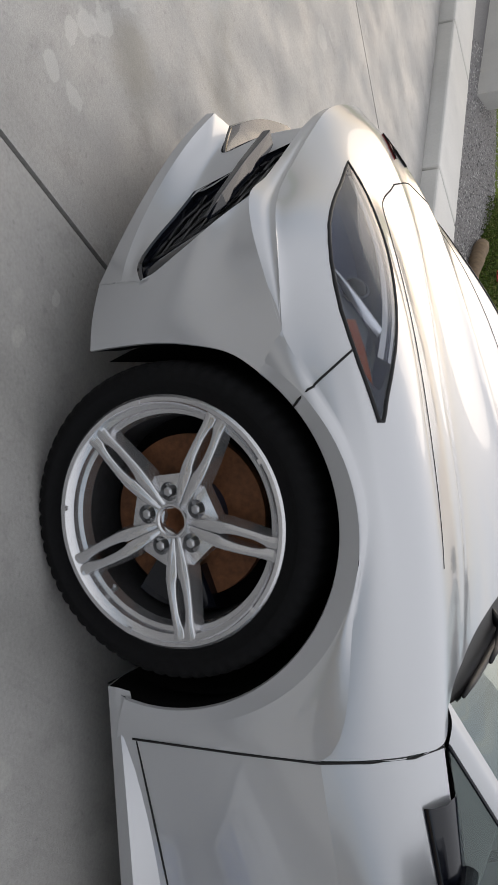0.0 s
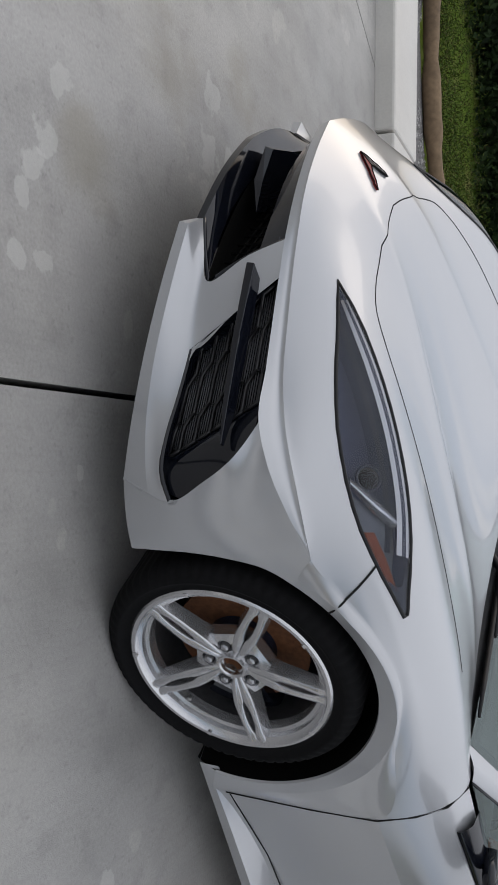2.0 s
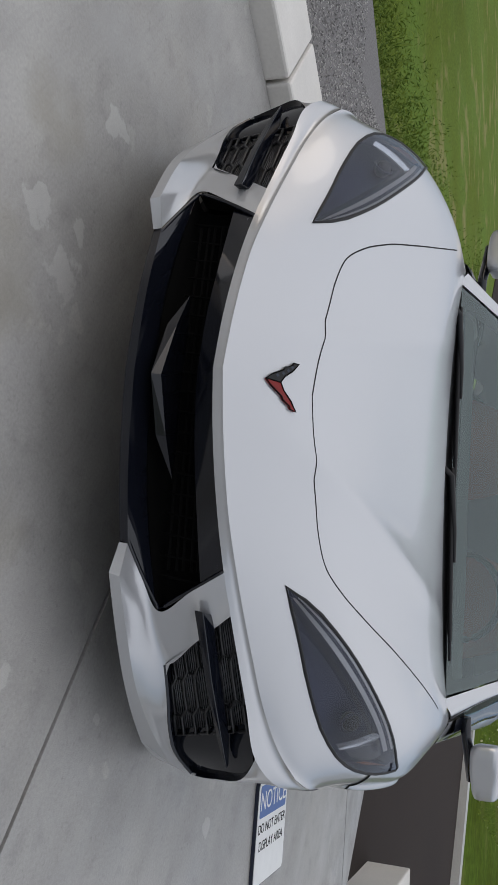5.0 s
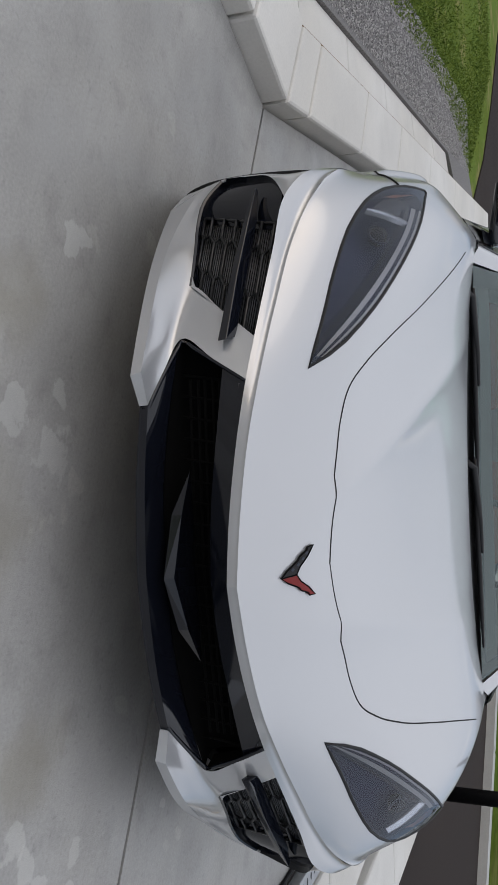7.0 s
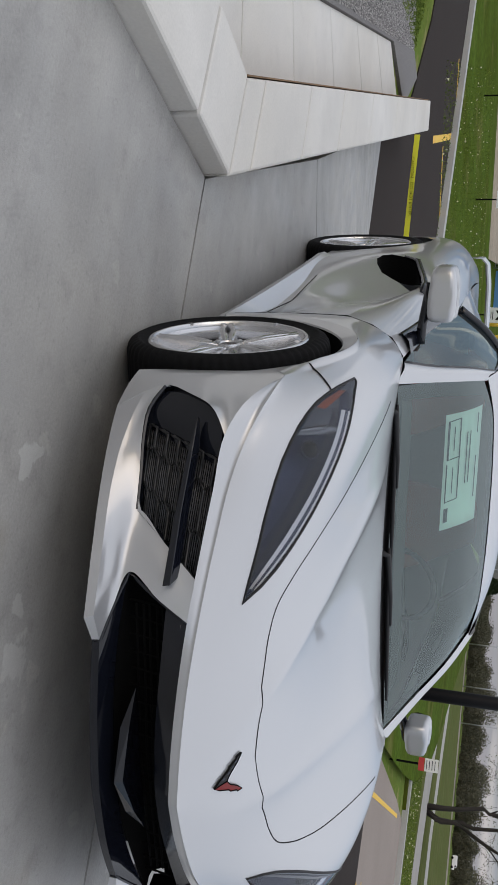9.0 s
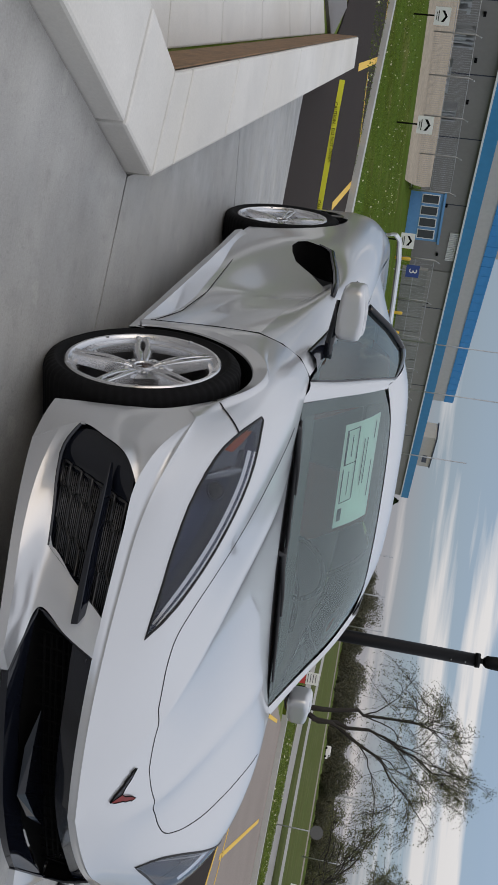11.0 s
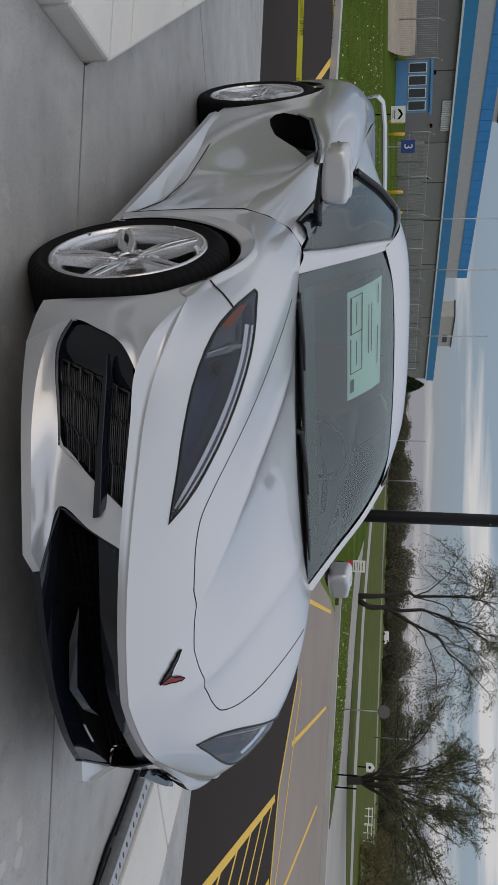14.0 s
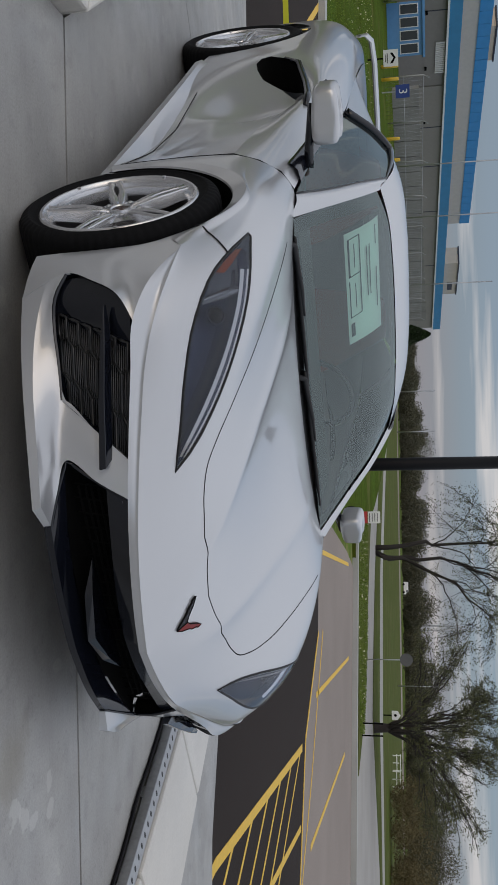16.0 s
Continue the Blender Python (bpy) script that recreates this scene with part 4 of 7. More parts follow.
for sgn in (1, -1):
    bm = bmesh.new()
    sheet(bm, net([[(-1.55, 0.12, 0.42), (-1.50, 0.36, 0.40), (-1.55, 0.62, 0.42)], [(-1.66, 0.12, 0.75), (-1.62, 0.36, 0.73), (-1.66, 0.62, 0.75)], [(-1.74, 0.20, 0.98), (-1.70, 0.36, 0.97), (-1.74, 0.54, 0.98)], [(-1.78, 0.26, 1.10), (-1.76, 0.36, 1.11), (-1.78, 0.48, 1.10)], [(-1.86, 0.22, 1.0), (-1.86, 0.36, 1.0), (-1.86, 0.54, 1.0)]], 5, 5) * np.array((1, sgn, 1)), mirror=False)
    part("seat", bm, SEAT, car, "dark red leather bucket seat")
    bm = bmesh.new()
    box(bm, -0.95, -1.60, sgn * 0.10, sgn * 0.66, 0.36, 0.44)
    part("seat_cushion", bm, TRIM, car, bevel=0.03)
bm = bmesh.new()
tube(bm, [(-0.98 + 0.045 * math.sin(a), 0.36 + 0.17 * math.cos(a), 0.80 + 0.155 * math.sin(a)) for a in [i * math.tau / 32 for i in range(32)]], 0.014, 8, True)
part("steering_wheel", bm, MATTE, car)
bm = bmesh.new()
box(bm, -1.98, -1.92, -0.60, 0.60, 0.3, 1.0)
box(bm, -0.6, -1.95, -0.76, 0.76, 0.26, 0.32)
part("cabin_lining", bm, TRIM, car, smooth=False)
# price sheet behind the glass
PAPER = material("pale_green_paper", (0.80, 0.90, 0.84), 0.8)
screen_skin = BVHTree.FromPolygons([tuple(p) for p in full.reshape(-1, 3)], [(i * full.shape[1] + j, (i + 1) * full.shape[1] + j, (i + 1) * full.shape[1] + j + 1, i * full.shape[1] + j + 1) for i in range(full.shape[0] - 1) for j in range(full.shape[1] - 1)])


def on_glass(y, z, lift=0.0):
    p, n, _, _ = screen_skin.ray_cast(Vector((1.0, y, z)), Vector((-1, 0, 0)))
    return p + Vector((-lift, 0, -lift * 0.5))


SY, SZ = (-0.52, -0.03), (0.975, 1.105)
bm = bmesh.new()
sheet(bm, [[tuple(on_glass(y + 0.02 * (z - SZ[0]) / 0.13, z, 0.006)) for y in np.linspace(*SY, 9)] for z in np.linspace(*SZ, 5)], mirror=False)
sheet_ob = part("price_sheet", bm, PAPER, car, "pale printed sheet behind the windscreen")
for y0, y1, z0, z1 in ((-0.49, -0.33, 0.985, 0.992), (-0.49, -0.486, 0.985, 1.03), (-0.33, -0.326, 0.985, 1.03), (-0.49, -0.15, 1.028, 1.032), (-0.31, -0.15, 0.985, 0.989), (-0.15, -0.146, 0.985, 1.03), (-0.46, -0.36, 1.008, 1.011), (-0.29, -0.18, 1.008, 1.011), (-0.42, -0.20, 1.055, 1.058), (-0.42, -0.20, 1.066, 1.069), (-0.48, -0.40, 1.090, 1.093), (-0.3, -0.12, 1.090, 1.093), (-0.12, -0.06, 0.985, 1.0)):
    bm = bmesh.new()
    for a, b in zip(np.linspace(y0, y1, 5), np.linspace(y0, y1, 5)[1:]):
        bm.faces.new([bm.verts.new(on_glass(y, z, 0.0035)) for y, z in ((a, z0), (b, z0), (b, z1), (a, z1))])
    bmesh.ops.remove_doubles(bm, verts=bm.verts, dist=0.0002)
    part("printed_line", bm, LAMPGREY, sheet_ob)

# nose: bevel under the edge, pillars, splitter wings, black recesses
swell = (0.3, 0.3, 0.3, 0.5, 0.8, 1, 1, 1, 0.6, 0)
EG = [tuple(0.80 * a + 0.20 * b - 0.0055 * w * c for a, b, c in zip(p, q, (0.5, 0.6, 0.6))) for p, q, w in zip(E0, E2, swell)]
ER = [tuple(0.42 * a + 0.58 * b - 0.002 * w * c for a, b, c in zip(p, q, (0.6, 0.7, 0.4))) for p, q, w in zip(E0, E2, swell)]
bm = bmesh.new()
sheet(bm, net([E0, EG, ER, E2], 4, 7))
PIL = [[(0.882, 0.425, 0.467), (0.858, 0.466, 0.385), (0.821, 0.514, 0.294)], [(0.858, 0.466, 0.469), (0.812, 0.53, 0.38), (0.762, 0.588, 0.284)], [(0.826, 0.516, 0.4715), (0.765, 0.578, 0.37), (0.712, 0.640, 0.272)]]
for row in PIL:
    x, y, z = row[0]
    row[0] = (x - 0.009, y - 0.004, z - 0.004)
bumper = bm
W0 = [(0.926, 0.371, 0.230), (0.944, 0.440, 0.222), (0.84, 0.575, 0.205), (0.70, 0.692, 0.172), (0.60, 0.775, 0.155), (0.545, 0.815, 0.148), (0.499, 0.848, 0.142)]
W1 = [(0.925, 0.373, 0.250), (0.939, 0.447, 0.246), (0.834, 0.581, 0.231), (0.694, 0.700, 0.203), (0.594, 0.791, 0.200), (0.540, 0.846, 0.206), (0.492, 0.890, 0.222)]
W3 = [(0.821, 0.514, 0.294), (0.765, 0.577, 0.281), (0.712, 0.640, 0.272), (0.640, 0.722, 0.262), (0.580, 0.800, 0.254), (0.530, 0.860, 0.247), (0.487, 0.912, 0.283)]
W0, W1, W3 = [W0[0]] + eased([W0[1:]], 3)[0], [W1[0]] + eased([W1[1:]], 3)[0], eased([W3], 4)[0]
WB = [(0.80, 0.37, 0.215), (0.79, 0.44, 0.205), (0.72, 0.53, 0.19), (0.60, 0.64, 0.165), (0.52, 0.72, 0.15), (0.47, 0.77, 0.145), (0.44, 0.80, 0.14)]
foot = knots(W3, 6)


def cornered(P, n):
    """As knots(), but with a sharp corner at the second point."""
    P = np.array(P, float)
    return np.concatenate([np.linspace(P[0], P[1], n + 1)[:-1], knots(P[1:], n)])


for row, q in zip(PIL, W3):
    row[2] = q
W2 = [tuple(0.5 * a + 0.5 * b - (0.008 if k == 2 else 0) * w for k, (a, b) in enumerate(zip(p, q))) for p, q, w in zip(W1, W3, (0.4, 0.8, 1, 1, 1, 1, 0.6))]
W2 = eased([W2], 3)[0]
for sgn in (1, -1):
    bm = bmesh.new()
    lift = Vector(PIL[2][1]) - Vector(W3[2])
    cols = [[*PIL[i], W2[i], W1[i]] for i in range(3)] + [[tuple(Vector(W3[i]) + lift * 0.5), tuple(Vector(W3[i]) + lift * 0.25), W3[i], W2[i], W1[i]] for i in range(3, 7)]
    R = np.array([knots(c, 7) for c in cols])
    share = np.clip((np.arange(R.shape[1]) - 14) / 10, 0, 1)
    G = np.stack([(1 - w) * knots(R[:, j], 6) + w * cornered(R[:, j], 6) for j, w in enumerate(share)], 1) * np.array((1, sgn, 1))
    sheet(bm, G[:, 14:], mirror=False)
    sheet(bm, G[:13, :15], mirror=False)
    bmesh.ops.remove_doubles(bm, verts=bm.verts, dist=0.0005)
    # rounded fillet in the vent's lower corner
    c = Vector(foot[12])
    a, b = c.lerp(Vector(PIL[2][1]), 0.42), Vector(foot[18]).lerp(c, 0.35)
    arc = [a * (1 - u) ** 2 + c * (2 * u * (1 - u)) + b * u * u for u in [i / 8 for i in range(9)]]
    V = [bm.verts.new((p.x - 0.001, sgn * p.y, p.z)) for p in [c] + arc]
    for i in range(1, 9):
        bm.faces.new((V[0], V[i], V[i + 1]))
    part("bumper_shelf", bm, PAINT, car)
bm = bumper
sheet(bm, np.array([cornered(W0, 6), cornered(W1, 6)]))
sheet(bm, np.array([cornered(WB, 6), cornered(W0, 6)]))
bmesh.ops.remove_doubles(bm, verts=bm.verts, dist=0.0004)
part("front_bumper", bm, PAINT, car, smooth="auto")
for sgn in (1, -1):
    bm = bmesh.new()
    tube(bm, [(x - 0.004, sgn * (y - 0.004), z) for x, y, z in [(0.924, 0.370, 0.236), *knots([W1[0], W2[0], W3[0]], 5), *knots(PIL[0], 5)[::-1][1:]]], 0.0055, 7)
    part("mouth_rim", bm, BLACK, car, "gloss black rim of the grille mouth")
# upper black panel, dark mouth, lower bar and lip
bm = bmesh.new()
sheet(bm, net([[(1.006, 0, 0.452), (0.984, 0.13, 0.455), (0.929, 0.288, 0.459), (0.864, 0.425, 0.463)], [(0.962, 0, 0.392), (0.945, 0.14, 0.394), (0.90, 0.30, 0.398), (0.845, 0.462, 0.402)]], 3, 6))
part("upper_grille_panel", bm, BLACK, car, "gloss black panel above the grille mouth")
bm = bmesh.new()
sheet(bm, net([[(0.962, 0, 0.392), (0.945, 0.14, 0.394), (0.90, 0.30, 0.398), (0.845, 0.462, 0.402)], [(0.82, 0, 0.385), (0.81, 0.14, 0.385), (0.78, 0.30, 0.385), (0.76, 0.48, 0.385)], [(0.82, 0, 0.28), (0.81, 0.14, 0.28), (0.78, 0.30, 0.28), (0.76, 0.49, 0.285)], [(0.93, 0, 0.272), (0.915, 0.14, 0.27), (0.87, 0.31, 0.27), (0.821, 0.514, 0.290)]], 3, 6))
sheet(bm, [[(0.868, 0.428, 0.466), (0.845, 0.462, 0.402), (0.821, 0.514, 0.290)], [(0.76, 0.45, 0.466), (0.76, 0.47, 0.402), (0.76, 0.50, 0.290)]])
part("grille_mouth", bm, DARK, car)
RIM_DARK = material("sensor_plastic", (0.06, 0.06, 0.068), 0.3)
bm = bmesh.new()
for z0, z1, x0, x1, y1 in ((0.292, 0.312, 0.985, 0.93, 0.22),):
    for sgn in (1, -1):
        V = [bm.verts.new(p) for p in ((x0, 0, z0), (x0 - 0.05, sgn * 0.13, z0 + 0.004), (x1 - 0.05, sgn * y1, z0 + 0.03), (x0 - 0.01, 0, z1), (x0 - 0.055, sgn * 0.13, z1 + 0.006), (0.86, 0, z1), (0.85, sgn * 0.13, z1), (0.85, 0, z0), (0.84, sgn * 0.13, z0))]
        for f in ((0, 1, 4, 3), (1, 2, 4), (3, 4, 6, 5), (4, 2, 6), (0, 7, 8, 1), (1, 8, 2)):
            bm.faces.new([V[i] for i in f])
part("grille_bar", bm, BLACK, car, smooth=False)
bm = bmesh.new()
for k in range(5):
    z = 0.305 + 0.018 * k
    tube(bm, [(0.84 - 0.03 * abs(j) / 6, 0.07 * j, z + 0.002 * (k % 2)) for j in range(-6, 7)], 0.0035, 5)
for j in range(-9, 10):
    tube(bm, [(0.845 - 0.004 * abs(j), 0.048 * j, 0.285), (0.845 - 0.004 * abs(j), 0.048 * j + 0.015, 0.385)], 0.003, 5)
tagged(part("grille_mesh", bm, DARK, car, smooth=True), kind="stuff")
for sgn in (1, -1):
    bm = bmesh.new()
    tube(bm, [(0.874 + dx, sgn * (0.388 + dy), 0.428 + dz) for dx, dy, dz in ((0.010, -0.02, 0.018), (-0.006, 0.022, 0.018), (-0.020, 0.022, -0.014), (-0.004, -0.02, -0.014))], 0.003, 6, True)
    part("parking_sensor", bm, RIM_DARK, car)
bm = bmesh.new()
L0 = [(1.013, 0, 0.243), (0.987, 0.19, 0.240), (0.922, 0.372, 0.230)]
L1 = [(1.012, 0, 0.264), (0.986, 0.19, 0.260), (0.921, 0.373, 0.249)]
L2 = [(0.93, 0, 0.272), (0.91, 0.20, 0.270), (0.821, 0.514, 0.290)]
sheet(bm, net([[(0.82, 0, 0.225), (0.82, 0.19, 0.225), (0.80, 0.43, 0.21)], L0], 2, 7))
sheet(bm, net([L0, L1], 2, 7))
sheet(bm, net([L1, L2], 3, 7))
bmesh.ops.remove_doubles(bm, verts=bm.verts, dist=0.0005)
part("front_lip", bm, BLACK, car, "gloss black front lip", smooth="auto")

HEX = material('satin_black_mesh', (0.016, 0.016, 0.017), 0.35)
RIB = material('grey_rib_plastic', (0.075, 0.075, 0.08), 0.4)
# side vents: gloss surround, ribbed mesh and fin
for sgn in (1, -1):
    def P(x, y, z):
        return Vector((x, sgn * y, z))
    e2, fc, w3 = knots(E2, 6), knots(FCOR, 5), knots(W3, 6)
    rim = [tuple(p) for p in e2[21:36:3]] + [tuple(p) for p in fc[0:16]] + [tuple(p) for p in w3[12:36:2][::-1]] + [(0.765, 0.578, 0.37)]
    mid_c = np.mean(rim, 0)
    back = [tuple(mid_c + 0.90 * (np.array(p) - mid_c) + np.array((-0.055, -0.045, 0.0))) for p in rim]
    bm = bmesh.new()
    A = [bm.verts.new(P(*p)) for p in rim]
    B = [bm.verts.new(P(*p)) for p in back]
    for i in range(len(A)):
        bm.faces.new((A[i], A[(i + 1) % len(A)], B[(i + 1) % len(A)], B[i]))
    tube(bm, [P(x - 0.003, y - 0.003, z) for x, y, z in rim[20:33]], 0.0058, 6)
    vent = part("side_vent", bm, BLACK, car, "gloss black side vent surround", smooth="auto")
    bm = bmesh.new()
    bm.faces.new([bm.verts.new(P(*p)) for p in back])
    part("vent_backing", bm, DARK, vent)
    # honeycomb with fine ribs
    A0_, B0_, C0_, D0_ = Vector((0.712, 0.640, 0.272)), Vector((0.515, 0.880, 0.250)), Vector((0.826, 0.516, 0.4715)), Vector((0.632, 0.855, 0.487))

    def Q(u, v, d=0.0):
        q = A0_.lerp(B0_, u).lerp(C0_.lerp(D0_, u), v) + Vector((0.74, 0.66, 0.1)) * (d - 0.030)
        return P(*q)
    bm = bmesh.new()
    for r in range(7):
        for c in range(-1, 3):
            v0 = -0.05 + r * 0.17 - (0.085 if c % 2 else 0)
            u0 = -0.10 + c * 0.33
            hexa = [(u0, v0 + 0.085), (u0 + 0.06, v0), (u0 + 0.33, v0), (u0 + 0.39, v0 + 0.085), (u0 + 0.33, v0 + 0.17), (u0 + 0.06, v0 + 0.17)]
            cell = [(max(0.0, min(0.80, u)), max(0.01, min(0.99, v))) for u, v in hexa]
            if max(u for u, v in cell) - min(u for u, v in cell) > 0.08 and max(v for u, v in cell) - min(v for u, v in cell) > 0.06:
                tube(bm, [Q(u, v, 0.005) for u, v in cell], 0.0046, 6, True)
    tagged(part("vent_mesh", bm, HEX, vent), kind="stuff")
    bm = bmesh.new()
    for k in range(34):
        v0 = 0.02 + k * 0.0283
        tube(bm, [Q(0.0, v0, -0.007), Q(0.80, v0, -0.007)], 0.0019, 5)
    tagged(part("vent_ribs", bm, RIB, vent), kind="stuff")
    bm = bmesh.new()
    PV = [[Q(0.77, v, -0.004), Q(0.90, v, 0.012), P(x - 0.010, y - 0.006, z)] for v, (x, y, z) in ((0.0, (0.502, 0.890, 0.262)), (0.28, (0.497, 0.904, 0.302)), (0.55, (0.535, 0.902, 0.374)), (0.84, (0.588, 0.885, 0.448)), (1.01, (0.632, 0.848, 0.486)))]
    sheet(bm, net([[tuple(p) for p in r] for r in PV], 4, 4), mirror=False)
    part("vent_panel", bm, BLACK, vent, "gloss black panel at the vent's outer end")
    # fin across the vent
    bm = bmesh.new()
    F = [(0.858, 0.505, 0.396), (0.856, 0.508, 0.416), (0.815, 0.512, 0.424), (0.80, 0.515, 0.40)]
    M_ = [(0.758, 0.655, 0.398), (0.756, 0.66, 0.414), (0.718, 0.66, 0.424), (0.708, 0.645, 0.404)]
    H = [(0.664, 0.790, 0.404), (0.662, 0.793, 0.416), (0.634, 0.79, 0.426), (0.624, 0.78, 0.409)]
    K = [(0.604, 0.866, 0.412), (0.604, 0.867, 0.415), (0.596, 0.860, 0.418), (0.596, 0.860, 0.414)]
    rings = [[bm.verts.new(P(*p)) for p in q] for q in (F, M_, H, K)]
    for A_, B_ in zip(rings, rings[1:]):
        for i in range(4):
            bm.faces.new((A_[i], A_[(i + 1) % 4], B_[(i + 1) % 4], B_[i]))
    bm.faces.new(rings[0]), bm.faces.new(rings[-1])
    part("vent_fin", bm, BLACK, vent, "gloss black fin across the vent", smooth=False, bevel=0.002)
# headlamps: clear lens flush with the body over a dark bowl
for sgn in (1, -1):
    lamp = None
    bm = bmesh.new()
    c0 = Vector((0.465, 0.75, 0))
    rings = []
    for f, d in ((1.0, -0.002), (0.965, -0.030), (0.80, -0.068), (0.4, -0.085)):
        ring = []
        for x, y in LAMP:
            q = on_skin(c0.x + (x - c0.x) * f, sgn * (c0.y + (y - c0.y) * f), 0)
            ring.append(bm.verts.new(q + Vector((0.2, 0, 1)).normalized() * d))
        rings.append(ring)
    for A_, B_ in zip(rings, rings[1:]):
        for i in range(len(A_)):
            bm.faces.new((A_[i], A_[(i + 1) % len(A_)], B_[(i + 1) % len(A_)], B_[i]))
    bm.faces.new(rings[-1])
    lamp = part("headlamp", bm, LAMPBOWL, car, "dark headlamp with clear lens and amber reflector", smooth="auto")
    # lens: fan of rings that follow the body
    bm = bmesh.new()
    rings = []
    for f in (1.0, 0.82, 0.6, 0.35, 0.12):
        rings.append([bm.verts.new(on_skin(c0.x + (x - c0.x) * f, sgn * (c0.y + (y - c0.y) * f), 0.0015)) for x, y in LAMP])
    for A_, B_ in zip(rings, rings[1:]):
        for i in range(len(A_)):
            bm.faces.new((A_[i], A_[(i + 1) % len(A_)], B_[(i + 1) % len(A_)], B_[i]))
    bm.faces.new(rings[-1])
    lens = part("lens", bm, CLEAR, lamp, "clear plastic lens")
    lens.visible_shadow = False
    bm = bmesh.new()
    tube(bm, [on_skin(x, sgn * y, 0.0) for x, y in LAMP], 0.0045, 6, True)
    part("lamp_seal", bm, MATTE, lamp)
    # light guide along the upper edge, projectors, amber strip, divider
    edge = [(0.735, 0.458), (0.69, 0.487), (0.60, 0.553), (0.45, 0.683), (0.36, 0.758), (0.29, 0.815)]

    def ribbon(name, d0, l0, d1, l1, mat, label=""):
        bm = bmesh.new()
        R0, R1 = ([tuple(on_skin(x + 0.78 * d * (0.35 + 0.65 * min(1, i / 2)), sgn * (y + 0.63 * d * (0.35 + 0.65 * min(1, i / 2))), l)) for i, (x, y) in enumerate(edge)] for d, l in ((d0, l0), (d1, l1)))
        sheet(bm, net([R0, R1], 2, 5), mirror=False)
        return part(name, bm, mat, lamp, label)

    ribbon("running_light", 0.011, -0.008, 0.021, -0.013, LAMPSTRIP, "silver running-light strip")
    ribbon("inner_trim", 0.003, -0.005, 0.011, -0.009, LAMPFIN)
    ribbon("edge_trim", -0.002, -0.0015, 0.003, -0.004, LAMPSTRIP)
    ribbon("lower_trim", 0.028, -0.024, 0.036, -0.034, LAMPFIN)
    # grey bowl behind the amber strip, and the dark bezel across the tail
    bm = bmesh.new()
    G = [[tuple(on_skin(x, sgn * y, -0.034)) for x, y in r] for r in (((0.455, 0.822), (0.40, 0.806), (0.345, 0.790)), ((0.40, 0.852), (0.33, 0.845), (0.285, 0.826)), ((0.33, 0.870), (0.27, 0.862), (0.245, 0.846)))]
    sheet(bm, net(G, 4, 4), mirror=False)
    part("side_bowl", bm, LAMPSIDE, lamp)
    bm = bmesh.new()
    tail_in = [(0.292, 0.806), (0.262, 0.836), (0.242, 0.857), (0.252, 0.866), (0.275, 0.874)]
    tail_out = [(0.280, 0.812), (0.245, 0.840), (0.190, 0.869), (0.184, 0.879), (0.215, 0.881)]
    sheet(bm, net([[tuple(on_skin(x, sgn * y, l)) for x, y in r] for r, l in ((tail_out, -0.001), (tail_in, -0.008))], 3, 4), mirror=False)
    part("tail_bezel", bm, LAMPFIN, lamp)
    for (px, py), pr in (((0.462, 0.757), 0.024),):
        bm = bmesh.new()
        at = on_skin(px, sgn * py, -0.046)
        m = Matrix.Translation(at) @ pose(0, 0, 0, 0, 52, sgn * 42)
        bmesh.ops.create_uvsphere(bm, u_segments=20, v_segments=10, radius=pr, matrix=m)
        part("projector", bm, MATTE, lamp, "round projector lens")
        bm = bmesh.new()
        tube(bm, [m @ Vector((pr * 1.12 * math.cos(a), pr * 1.12 * math.sin(a), 0.006)) for a in [k * math.tau / 24 for k in range(24)]], 0.0035, 6, True)
        part("projector_ring", bm, LAMPFIN, lamp)
    bm = bmesh.new()
    G = [[on_skin(x, sgn * y, -0.020) for x, y in ((0.385, 0.860), (0.33, 0.870), (0.235, 0.876))], [on_skin(x, sgn * y, -0.007) for x, y in ((0.378, 0.846), (0.322, 0.855), (0.240, 0.868))]]
    sheet(bm, [[tuple(p) for p in r] for r in G], mirror=False)
    part("amber_reflector", bm, AMBER, lamp, "amber side reflector")
    bm = bmesh.new()
    G = [[on_skin(x, sgn * y, l) for x, y in c] for c, l in ((((0.495, 0.806), (0.450, 0.796), (0.41, 0.785), (0.375, 0.775)), -0.022), (((0.484, 0.816), (0.435, 0.810), (0.395, 0.798), (0.360, 0.784)), -0.012), (((0.476, 0.820), (0.425, 0.818), (0.382, 0.808), (0.348, 0.792)), -0.024))]
    sheet(bm, net([[tuple(p) for p in r] for r in G], 3, 5), mirror=False)
    part("lamp_divider", bm, LAMPSILVER, lamp, "bright divider before the amber reflector")

# panel gaps
SHUT = [[(0.794, 0), (0.783, 0.075), (0.767, 0.145)], [(0.767, 0.145), (0.757, 0.192)], [(0.757, 0.192), (0.733, 0.24), (0.705, 0.31), (0.665, 0.385), (0.60, 0.437), (0.50, 0.490), (0.297, 0.572), (0.08, 0.655), (-0.12, 0.733)]]
for sgn in (1, -1):
    bm = bmesh.new()
    c = [p for seg_, n in zip(SHUT, (16, 8, 70)) for p in spline([(x, y, 0) for x, y in seg_], n)]
    tube(bm, [on_skin(p[0], sgn * p[1], -0.0012) for p in c], 0.0027, 5)
    part("bonnet_gap", bm, SEAM, car)
    bm = bmesh.new()
    a_, b_ = on_skin(0.318, 0.880), Vector((0.213, 0.926, 0.595))
    tube(bm, [(p.x, sgn * (p.y + 0.0022), p.z + 0.0008) for p in (on_wing(a_.lerp(b_, f / 15)) for f in range(16))], 0.0024, 5)
    part("wing_gap", bm, SEAM, car)

